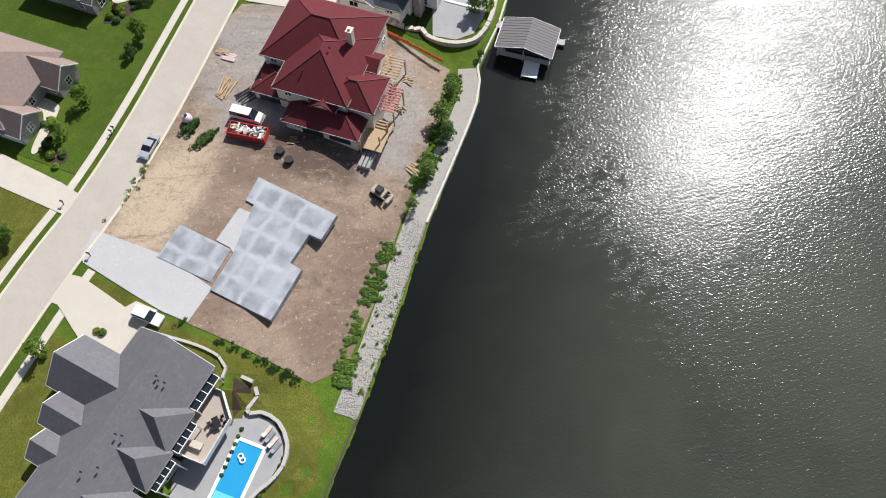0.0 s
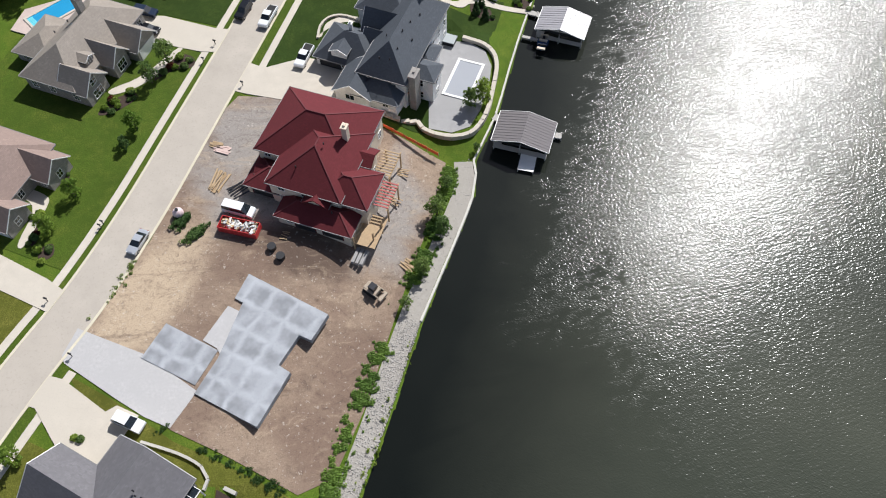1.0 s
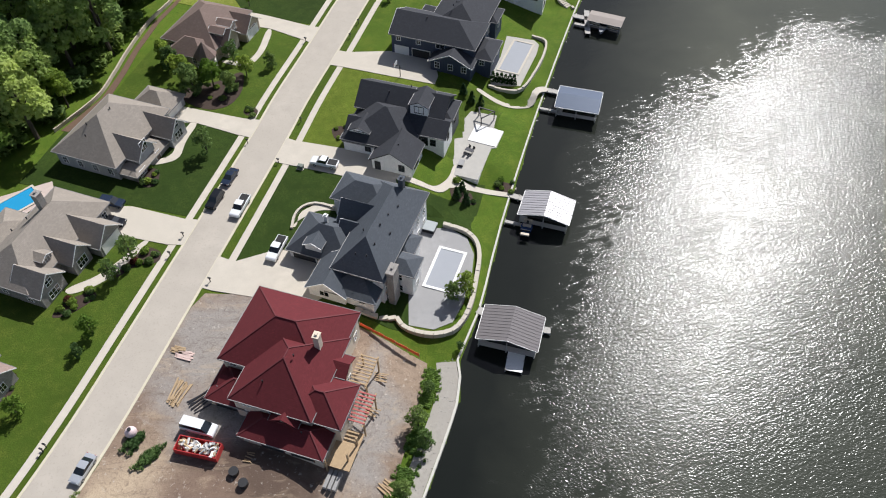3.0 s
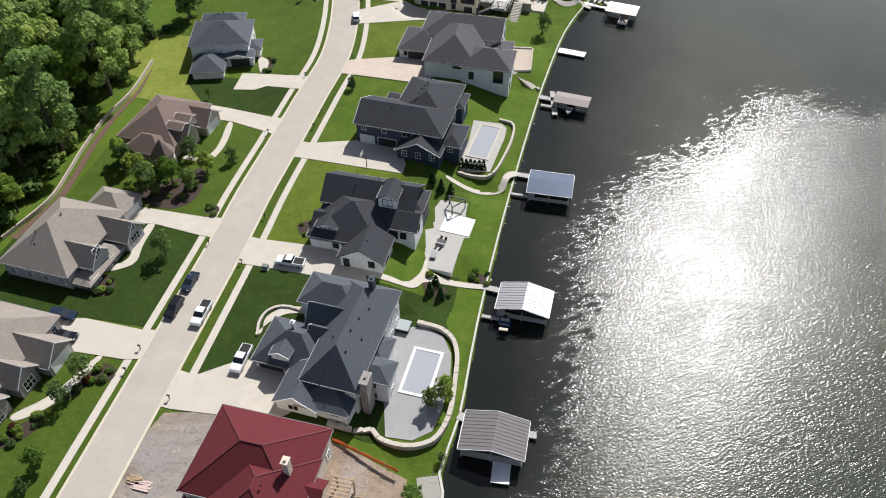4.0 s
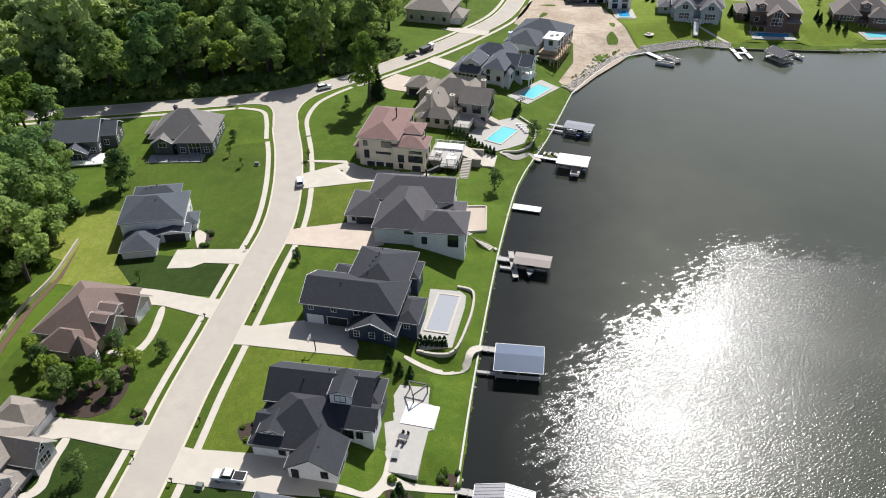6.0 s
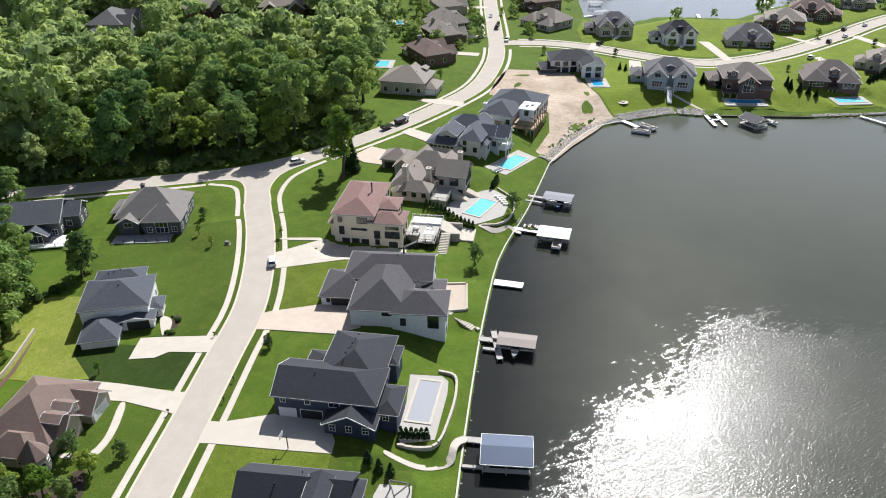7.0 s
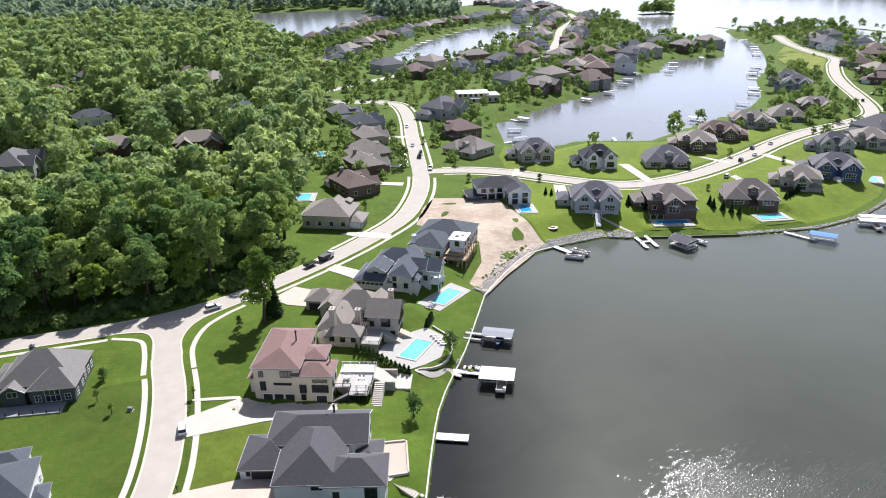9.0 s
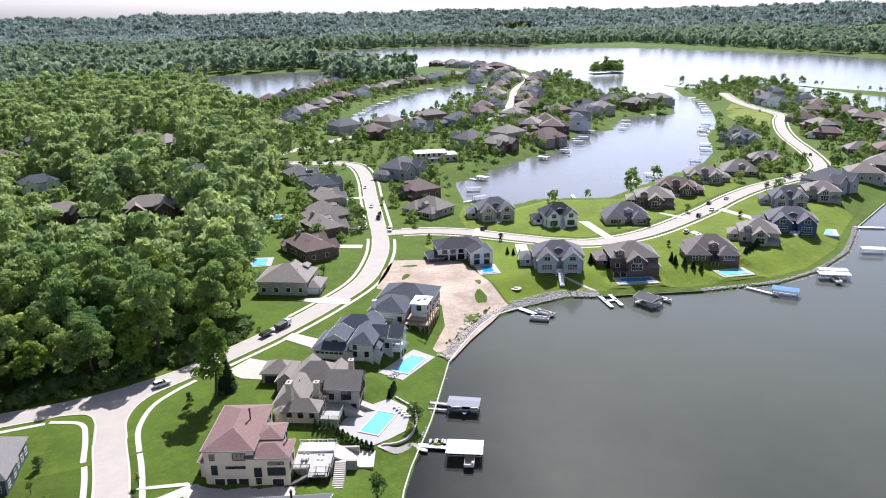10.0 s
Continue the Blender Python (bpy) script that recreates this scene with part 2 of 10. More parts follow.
    strength = m.mix(1.0, strength, m.ramp(calc("MULTIPLY", xyz.outputs[1], 0.01), 0.36, 0.86, (0.38, 0.38, 0.38, 1), (1, 1, 1, 1)), "MULTIPLY")
    strength = m.mix(southern, strength, (0.62, 0.62, 0.62))
    m.l.new(m.mix(reach, strength, (0.06, 0.06, 0.06)), m.n["Bump"].inputs["Strength"])
    ruffled = m.ramp(open_water, 0.0, 1.0, (0.05, 0.05, 0.05, 1), (0.185, 0.185, 0.185, 1))
    # the wide lakes further off lie open to the wind
    m.l.new(m.mix(reach, ruffled, (0.16, 0.16, 0.16)), m.b.inputs["Roughness"])
    return m.m


def glass_dark(name, c=(0.015, 0.02, 0.025), rough=0.06):
    m = Mat(name)
    m.colour(c).surface(rough, 0, 0.9)
    return m.m


def site_soil(name):
    """Trampled soil of a building site: pale dry spoil, grey gravel, dark damp earth, furrows."""
    m = Mat(name)
    co = m.coords()
    warp = m.noise(0.16, 6, 0.7, None, 0.8)

    def patch(x, y, rx, ry, turn, lo=0.55, hi=1.15):
        mp = m.n.new("ShaderNodeMapping")
        mp.vector_type = "TEXTURE"
        mp.inputs["Location"].default_value, mp.inputs["Rotation"].default_value, mp.inputs["Scale"].default_value = (x, y, 4.4), (0, 0, radians(turn)), (rx, ry, 40)
        m.l.new(co, mp.inputs["Vector"])
        ln = m.n.new("ShaderNodeVectorMath")
        ln.operation = "LENGTH"
        m.l.new(mp.outputs[0], ln.inputs[0])
        add = m.n.new("ShaderNodeMath")
        add.operation = "MULTIPLY_ADD"
        m.l.new(warp, add.inputs[0])
        add.inputs[1].default_value = 1.5
        m.l.new(ln.outputs["Value"], add.inputs[2])
        half = m.n.new("ShaderNodeMath")
        half.operation = "MULTIPLY"
        m.l.new(add.outputs[0], half.inputs[0])
        half.inputs[1].default_value = 0.4
        return m.ramp(half.outputs[0], (lo + 0.75) * 0.4, (hi + 0.75) * 0.4, (1, 1, 1, 1), (0, 0, 0, 1))
    pale, tan, brown, damp, grey = (0.47, 0.37, 0.26), (0.295, 0.222, 0.162), (0.20, 0.14, 0.104), (0.105, 0.073, 0.056), (0.30, 0.275, 0.25)
    col = m.mix(m.ramp(m.noise(0.1, 6, 0.7, None, 0.8), 0.35, 0.66), tan, brown)
    for x, y, rx, ry, turn, c in ((-49, 59, 7, 17, -24, pale), (-38, 91, 9, 13, -16, grey), (-34, 77, 9, 7, 0, grey), (-9.5, 80, 5.5, 16, -18, grey), (-12, 68, 5, 5, 0, grey), (-27, 69, 13, 5, -16, damp), (-34, 66, 6, 4, 0, brown),
                                  (-15, 49, 6, 9, -20, brown), (-20, 37, 8, 6, 20, brown), (-29, 35, 8, 3.5, -27, tan), (-4.5, 88, 4, 6, 0, tan), (-13, 62, 4, 7, -20, tan)):
        col = m.mix(m.mix(0.95, (0, 0, 0), patch(x, y, rx, ry, turn)), col, c)
    # furrows and tyre tracks
    rot = m.n.new("ShaderNodeMapping")
    rot.inputs["Rotation"].default_value, rot.inputs["Scale"].default_value = (0, 0, radians(28)), (0.09, 0.34, 1)
    m.l.new(co, rot.inputs["Vector"])
    track = m.noise(1.0, 6, 0.68, rot.outputs[0], 1.3)
    col = m.mix(m.ramp(track, 0.54, 0.8), col, m.mix(0.7, col, pale))
    col = m.mix(m.ramp(track, 0.24, 0.45, (0.8, 0.8, 0.8, 1), (0, 0, 0, 1)), col, damp)
    clods = m.noise(0.75, 6, 0.75, None, 1.6)
    col = m.mix(m.ramp(clods, 0.52, 0.74), col, m.mix(0.75, col, damp))
    fine = m.noise(4.5, 5, 0.7)
    col = m.mix(m.ramp(fine, 0.5, 0.78), col, m.mix(0.6, col, damp))
    col = m.mix(m.ramp(m.noise(1.9, 3, 0.6), 0.62, 0.72), col, m.mix(0.5, col, (0.58, 0.53, 0.46)))
    m.colour(col).surface(0.95, 0, 0.2).bump(m.mix(0.4, m.mix(0.5, track, clods), fine), 0.8, 0.16)
    return m.m


LAWN = lawn_material("lawn grass", (0.094, 0.160, 0.016), (0.19, 0.22, 0.032))
LAWN_DEEP = lawn_material("deep green lawn grass", (0.038, 0.070, 0.011), (0.065, 0.095, 0.017))
LAWN_MID = lawn_material("even lawn grass", (0.076, 0.126, 0.014), (0.14, 0.165, 0.026))
LAWN_OLIVE = lawn_material("olive lawn grass", (0.125, 0.135, 0.021), (0.24, 0.225, 0.05))
LAWN_FRESH = lawn_material("yellow-green lawn grass", (0.125, 0.175, 0.020), (0.22, 0.25, 0.04))
LAWN_BRIGHT = lawn_material("bright lawn grass", (0.165, 0.235, 0.022), (0.27, 0.31, 0.04))
SITE = site_soil("building-site soil")
ROUGH_GRASS = lawn_material("meadow grass", (0.22, 0.27, 0.04), (0.40, 0.38, 0.11))
SOIL_PALE = soil_material("dry soil", (0.50, 0.42, 0.33), (0.37, 0.285, 0.205), (0.27, 0.20, 0.14))
MULCH = plain("bark mulch", (0.055, 0.035, 0.025), 0.95, 0, 0.35, 2.5, 0.5)
ROAD = concrete("concrete road", (0.45, 0.405, 0.345), 0.25)
KERB = concrete("kerb concrete", (0.60, 0.55, 0.42), 0.6, False)
WALKWAY = concrete("pavement concrete", (0.56, 0.51, 0.43), 0.6, False)
DRIVE = concrete("driveway concrete", (0.55, 0.50, 0.42), 0.4, False)
DRIVE_TAN = concrete("tan driveway concrete", (0.56, 0.47, 0.38), 0.4, False)
GRAVEL = concrete("crushed gravel", (0.46, 0.45, 0.44), 2.2, False)
SLAB = concrete("fresh slab concrete", (0.37, 0.385, 0.405), 0.3, True)
PATIO = concrete("patio paving", (0.45, 0.43, 0.39), 0.8, False)
PATIO_GREY = concrete("grey patio paving", (0.34, 0.335, 0.33), 0.8, False)
STONE = masonry("wall stone", (0.42, 0.38, 0.32), (0.52, 0.47, 0.40), 2.2)
LIMESTONE = concrete("limestone block", (0.54, 0.49, 0.41), 1.6, False)
RIPRAP = concrete("riprap stone", (0.34, 0.32, 0.29), 1.2, False)
BANK = concrete("stony bank soil", (0.36, 0.335, 0.295), 1.4, False)
WATER = water_material("lake water")
POOL = plain("pool water", (0.03, 0.30, 0.55), 0.08, 0, 0.08, 0.6)
POOL_LIGHT = plain("pale pool water", (0.16, 0.58, 0.66), 0.08, 0, 0.08, 0.6)
POOL_COVER = plain("grey pool cover", (0.33, 0.345, 0.37), 0.85, 0, 0.05, 0.6)
WHITE = plain("white paint", (0.78, 0.77, 0.74), 0.5, 0, 0.05)
GUTTER = plain("grey painted gutter", (0.24, 0.235, 0.23), 0.55, 0, 0.08)
CREAM = plain("cream stucco", (0.66, 0.57, 0.45), 0.85, 0, 0.08, 0.7, 0.3)
BLACK = plain("black trim", (0.02, 0.02, 0.022), 0.5)
DARKMETAL = plain("dark metal", (0.05, 0.05, 0.055), 0.4, 0.7)
STEEL = plain("galvanised steel", (0.50, 0.51, 0.54), 0.42, 0.95)
TIMBER = plain("new timber", (0.42, 0.30, 0.175), 0.8, 0, 0.2, 2.0)
DECKWOOD = plain("deck boards", (0.40, 0.34, 0.28), 0.8, 0, 0.15, 3.0)
DOCKWOOD = plain("weathered dock boards", (0.42, 0.40, 0.37), 0.8, 0, 0.15, 3.0)
PANE = glass_dark("window glass")
RUBBER = plain("tyre rubber", (0.015, 0.015, 0.016), 0.8)
BARK = plain("tree bark", (0.085, 0.065, 0.05), 0.95, 0, 0.3, 3.0, 0.6)
LEAF = leaf_material("broadleaf foliage", (0.205, 0.325, 0.105), (0.325, 0.44, 0.16), (0.45, 0.53, 0.195))
LEAF_MID = leaf_material("woodland foliage", (0.205, 0.315, 0.145), (0.32, 0.43, 0.21), (0.43, 0.50, 0.24))
LEAF_GARDEN = leaf_material("garden foliage", (0.10, 0.17, 0.06), (0.17, 0.25, 0.09), (0.22, 0.30, 0.11))
LEAF_BRIGHT = leaf_material("young foliage", (0.17, 0.27, 0.04), (0.25, 0.35, 0.07), (0.30, 0.38, 0.10))
# distance haze is painted into the next two leaf colours, paler and bluer
LEAF_FAR_HAZED = leaf_material("distant foliage with painted haze", (0.21, 0.285, 0.22), (0.27, 0.35, 0.27), (0.33, 0.40, 0.30))
LEAF_HILL_HAZED = leaf_material("far hill foliage with painted haze", (0.19, 0.255, 0.28), (0.21, 0.275, 0.30), (0.23, 0.295, 0.32))
LEAF_WEED = leaf_material("rank weeds", (0.14, 0.24, 0.06), (0.22, 0.34, 0.09), (0.27, 0.38, 0.12))
LEAF_DARK = leaf_material("dark conifer foliage", (0.035, 0.07, 0.028), (0.055, 0.10, 0.04), (0.07, 0.12, 0.045))
LEAF_RED = leaf_material("red foliage", (0.10, 0.03, 0.025), (0.07, 0.02, 0.02), (0.12, 0.04, 0.03))
SH_SLATE = shingle("slate grey shingles", (0.082, 0.092, 0.106))
SH_DARK = shingle("charcoal shingles", (0.043, 0.045, 0.052))
SH_GREY = shingle("grey shingles", (0.15, 0.145, 0.152))
SH_BROWN = shingle("brown grey shingles", (0.285, 0.25, 0.212))
SH_UMBER = shingle("umber shingles", (0.205, 0.175, 0.155))
SH_REDBROWN = shingle("red brown shingles", (0.20, 0.145, 0.122))
SH_RED = shingle("red tile roof", (0.122, 0.019, 0.023))
SH_ROSE = shingle("rose clay roof", (0.245, 0.152, 0.132))
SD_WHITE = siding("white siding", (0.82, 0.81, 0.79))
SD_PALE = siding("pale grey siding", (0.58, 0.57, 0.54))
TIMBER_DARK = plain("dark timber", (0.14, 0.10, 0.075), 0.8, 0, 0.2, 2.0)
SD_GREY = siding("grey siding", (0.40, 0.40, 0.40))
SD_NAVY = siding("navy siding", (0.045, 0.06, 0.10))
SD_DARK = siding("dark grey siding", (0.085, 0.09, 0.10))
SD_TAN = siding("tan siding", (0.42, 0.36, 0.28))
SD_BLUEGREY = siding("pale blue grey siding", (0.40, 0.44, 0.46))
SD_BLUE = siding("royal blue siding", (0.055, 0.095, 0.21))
BR_BROWN = masonry("brown brick", (0.16, 0.10, 0.075), (0.21, 0.13, 0.10), 3.0)
ST_GREY = masonry("grey stone cladding", (0.30, 0.28, 0.255), (0.38, 0.35, 0.32), 2.4)
ST_TAN = masonry("tan stone cladding", (0.46, 0.41, 0.34), (0.54, 0.49, 0.41), 2.4)


# ---- mesh helpers ----
def mesh_of(name, verts, faces, mats, index=None):
    me = bpy.data.meshes.new(name)
    me.from_pydata([tuple(v) for v in verts], [], [tuple(f) for f in faces])
    for mt in mats if isinstance(mats, (list, tuple)) else [mats]:
        me.materials.append(mt)
    if index is not None:
        me.polygons.foreach_set("material_index", index)
    me.update()
    return me


def mesh_np(name, verts, quads, mat):
    """A mesh from arrays of corners and faces of three or four sides."""
    me = bpy.data.meshes.new(name)
    n, k, c = len(verts), len(quads), len(quads[0])
    me.vertices.add(n)
    me.vertices.foreach_set("co", np.asarray(verts, dtype=np.float32).ravel())
    me.loops.add(k * c)
    me.loops.foreach_set("vertex_index", np.asarray(quads, dtype=np.int32).ravel())
    me.polygons.add(k)
    me.polygons.foreach_set("loop_start", np.arange(k, dtype=np.int32) * c)
    me.materials.append(mat)
    me.update(calc_edges=True)
    return me


def empty(name, x, y, z, turn=0.0):
    ob = new(name)
    ob.empty_display_size = 0.2
    ob.matrix_basis = pose(x, y, z, 0, 0, turn)
    return ob


def part(name, me, parent=None, label="", m=None):
    """Links a mesh as one object, under a thing or a part."""
    ob = new(name, me)
    if parent is not None:
        ob.parent = parent
    if m is not None:
        ob.matrix_basis = m
    if label:
        ob["label"] = label
    return ob


def bm_mesh(name, bm, mats):
    me = bpy.data.meshes.new(name)
    bm.to_mesh(me)
    bm.free()
    for mt in mats if isinstance(mats, (list, tuple)) else [mats]:
        me.materials.append(mt)
    return me


def box_into(bm, x0, x1, y0, y1, z0, z1, index=0, m=None):
    vs = [bm.verts.new((x, y, z)) for z in (z0, z1) for y in (y0, y1) for x in (x0, x1)]
    if m is not None:
        for v in vs:
            v.co = m @ v.co
    for f in ((0, 2, 3, 1), (4, 5, 7, 6), (0, 1, 5, 4), (1, 3, 7, 5), (3, 2, 6, 7), (2, 0, 4, 6)):
        bm.faces.new([vs[i] for i in f]).material_index = index


def box_mesh(name, x0, x1, y0, y1, z0, z1, mat, bevel=0.0):
    bm = bmesh.new()
    box_into(bm, x0, x1, y0, y1, z0, z1)
    if bevel:
        bmesh.ops.bevel(bm, geom=bm.edges[:], offset=bevel, segments=2, affect="EDGES", profile=0.5)
    return bm_mesh(name, bm, mat)


def cyl_mesh(name, r0, r1, h, mat, n=10, z=0.0):
    bm = bmesh.new()
    lo = [bm.verts.new((r0 * math.cos(6.2832 * i / n), r0 * math.sin(6.2832 * i / n), z)) for i in range(n)]
    hi = [bm.verts.new((r1 * math.cos(6.2832 * i / n), r1 * math.sin(6.2832 * i / n), z + h)) for i in range(n)]
    for i in range(n):
        bm.faces.new((lo[i], lo[(i + 1) % n], hi[(i + 1) % n], hi[i]))
    bm.faces.new(hi)
    bm.faces.new(lo[::-1])
    return bm_mesh(name, bm, mat)


def prism_mesh(name, outline, z0, z1, mats, side=0):
    """A flat outline given a thickness."""
    bm = bmesh.new()
    lo, hi = [bm.verts.new((x, y, z0)) for x, y in outline], [bm.verts.new((x, y, z1)) for x, y in outline]
    top = bm.faces.new(hi)
    bm.faces.new(lo[::-1])
    n = len(outline)
    for i in range(n):
        bm.faces.new((lo[i], lo[(i + 1) % n], hi[(i + 1) % n], hi[i])).material_index = side
    bmesh.ops.recalc_face_normals(bm, faces=bm.faces[:])
    return bm_mesh(name, bm, mats)


# ---- shore lines and the lie of the land ----
HOME_SHORE = [(-120, -420), (-60, -140), (-30, -20), (-18, 14.4), (-14.4, 24.2), (-10, 38), (-4.6, 57.3), (4.0, 82), (4.3, 90.3), (8.4, 100.6), (13.6, 121), (22.4, 150.5),
              (33.1, 183), (41.3, 206), (50.2, 228), (58.3, 242), (66.5, 255), (84, 287), (98, 303), (112, 315.5), (125, 319.8), (147, 323), (159, 318), (200, 307.5), (234, 303.5), (260, 308),
              (293, 323), (332, 352.5), (384, 381), (470, 425), (600, 520), (760, 610)]
BAY = HOME_SHORE + [(2600, 700), (2600, -900), (-120, -900)]
COVE = [(183, 538), (168, 482), (182, 461), (212, 472), (252, 457), (286, 476), (334, 501), (371, 520), (408, 553), (457, 620), (533, 706), (618, 830), (668, 958), (727, 1060), (690, 1120), (600, 960), (555, 905),
        (588, 838), (513, 741), (459, 759), (402, 688), (367, 684), (295, 606), (241, 575), (196, 541)]
CANAL = [(166, 826), (250, 986), (381, 1147), (490, 1210), (483, 1148), (412, 1047), (309, 904), (234, 837), (158, 770)]
POND = [(20, 1447), (118, 1622), (310, 1634), (290, 1360), (225, 1208), (134, 1077), (43, 1314)]
BIG_LAKE = [(187, 2467), (485, 2517), (923, 2541), (1370, 1937), (1493, 1495), (1449, 1277), (2600, 1250), (2600, 760), (878, 796), (878, 964), (755, 976), (699, 961), (727, 1060), (600, 960), (543, 931),
            (655, 1196), (642, 1287), (697, 1570), (588, 1645), (449, 1542), (382, 1643), (350, 1835), (359, 2224)]
UPPER_LAKE = [(60, 3700), (216, 3950), (640, 3980), (860, 3900), (697, 3494), (391, 2852), (193, 2600)]
FAR_LAKE = [(1640, 3900), (1900, 3950), (1960, 3700), (1730, 3550)]
INLET = [(859, 944), (840, 764), (716, 660), (752, 757), (791, 846)]
WATERS = [BAY, COVE, CANAL, POND, BIG_LAKE, UPPER_LAKE, FAR_LAKE, INLET]
ISLANDS = [(754, 1245, 34), (513, 1700, 38)]


def edge_distance(px, py, poly):
    """Distance of points to a closed outline (inside: negative), and the nearest place on it."""
    best = np.full(px.shape, 1e12)
    nx, ny = np.zeros(px.shape), np.zeros(px.shape)
    inside = np.zeros(px.shape, bool)
    for (ax, ay), (bx, by) in zip(poly, poly[1:] + poly[:1]):
        dx, dy = bx - ax, by - ay
        s = np.clip(((px - ax) * dx + (py - ay) * dy) / (dx * dx + dy * dy), 0, 1)
        qx, qy = ax + s * dx, ay + s * dy
        d = (px - qx) ** 2 + (py - qy) ** 2
        m = d < best
        best, nx, ny = np.where(m, d, best), np.where(m, qx, nx), np.where(m, qy, ny)
        if by != ay:
            cross = ((ay > py) != (by > py)) & (px < (bx - ax) * (py - ay) / (by - ay) + ax)
            inside ^= cross
    d = np.sqrt(best)
    return np.where(inside, -d, d), nx, ny


def shore_distance(px, py):
    px, py = np.asarray(px, float), np.asarray(py, float)
    d, nx, ny = edge_distance(px, py, WATERS[0])
    for poly in WATERS[1:]:
        e, ex, ey = edge_distance(px, py, poly)
        m = e < d
        d, nx, ny = np.where(m, e, d), np.where(m, ex, nx), np.where(m, ey, ny)
    for ix, iy, r in ISLANDS:
        e = r * (1 + 0.25 * np.sin(3 * np.arctan2(py - iy, px - ix))) - np.hypot(px - ix, (py - iy) * 1.6)
        m = e > d
        d = np.where(m, e, d)
    return d, nx, ny


def smooth(a, b, v):
    s = np.clip((v - a) / (b - a), 0, 1)
    return s * s * (3 - 2 * s)


# level garden courts cut into the slope: outline, height
PADS = [([(-38, 9), (-27.4, 5), (-22, 18), (-27, 27), (-34, 23.5), (-42, 17)], 1.7), ([(-6, 96), (1, 94.5), (7, 100), (9, 113), (5, 120.5), (-3, 121.5), (-7, 112)], 1.65),
        ([(4, 139), (13, 136), (17, 152), (8, 156)], 2.2), ([(13, 165.5), (24, 161), (28, 181), (19.5, 184)], 2.2), ([(30, 203), (38, 203), (39.5, 216), (31, 218)], 2.7),
        ([(40, 259), (47, 244.5), (58, 247), (63, 259), (59, 270), (49, 267)], 2.2), ([(59, 286), (65, 275), (82, 289), (76, 299)], 2.15), ([(187.8, 317.6), (190.4, 326.4), (171.2, 332), (168.6, 323.2)], 2.2), ([(230.5, 310.9), (232.1, 320.7), (214.3, 323.5), (212.7, 313.7)], 2.1), ([(28, 239), (38, 232), (45, 244), (33, 250)], 1.6), ([(7, 242.6), (26, 236), (24, 230), (5, 237)], 2.45)]


def land_height(px, py, d):
    h = raw_height(px, py, d)
    for outline, z in PADS:
        box = (px > min(p[0] for p in outline) - 5) & (px < max(p[0] for p in outline) + 5) & (py > min(p[1] for p in outline) - 5) & (py < max(p[1] for p in outline) + 5)
        if np.any(box):
            e, _, _ = edge_distance(np.asarray(px, float), np.asarray(py, float), outline)
            w = (1 - smooth(0.0, 4.0, e)) * (np.asarray(d) > 0)
            h = h * (1 - w) + z * w
    return h


def raw_height(px, py, d):
    """Lots fall from street level to the water; the far country rises in wooded hills."""
    px, py = np.asarray(px, float), np.asarray(py, float)
    r = np.hypot(px, py)
    h = 0.55 + 3.85 * smooth(4, 23, d) + 95 * smooth(3900, 4980, r) * (1 + 0.05 * np.sin(px * 0.004) + 0.04 * np.sin(px * 0.011 + 1))
    return np.where(d > 0, h, -2.5)


def ground_z(x, y):
    d, _, _ = shore_distance(np.array([x]), np.array([y]))
    return float(land_height(np.array([x]), np.array([y]), d)[0])


def axis(lo, fine_lo, fine_hi, hi, step, grow=1.055, widest=70):
    mid = list(np.arange(fine_lo, fine_hi + 0.01, step))
    out, s = mid[-1], step
    while out < hi:
        s = min(s * grow, widest)
        out += s
        mid.append(out)
    out, s = mid[0], step
    while out > lo:
        s = min(s * grow, widest)
        out -= s
        mid.insert(0, out)
    return np.array(mid)


STEP = 2.5
gx, gy = axis(-5000, -110, 345, 4200, STEP), axis(-500, -10, 440, 5000, STEP)
GX, GY = np.meshgrid(gx, gy)
shape = GX.shape
vx, vy = GX.ravel().copy(), GY.ravel().copy()
vd, nx_, ny_ = shore_distance(vx, vy)
cell = np.minimum(np.abs(np.gradient(gx))[None, :].repeat(shape[0], 0), np.abs(np.gradient(gy))[:, None].repeat(shape[1], 1)).ravel()
snap = (np.abs(vd) < 0.62 * cell) & (cell < 9) & (nx_ != 0)
vx, vy = np.where(snap, nx_, vx), np.where(snap, ny_, vy)
vz = np.where(snap, 0.5, land_height(vx, vy, vd))
ids = np.arange(vx.size).reshape(shape)
quads = np.stack([ids[:-1, :-1], ids[:-1, 1:], ids[1:, 1:], ids[1:, :-1]], -1).reshape(-1, 4)
ground_me = mesh_np("ground", np.stack([vx, vy, vz], 1), quads, LAWN)
ground_me.polygons.foreach_set("use_smooth", np.ones(len(quads), bool))
tagged(part("ground", ground_me), "green mown lawns sloping gently down to the lake", "ground", kind="structure")
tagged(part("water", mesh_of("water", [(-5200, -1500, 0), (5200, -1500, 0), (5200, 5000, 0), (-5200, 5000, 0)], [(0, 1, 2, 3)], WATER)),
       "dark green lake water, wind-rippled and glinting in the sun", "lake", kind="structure")


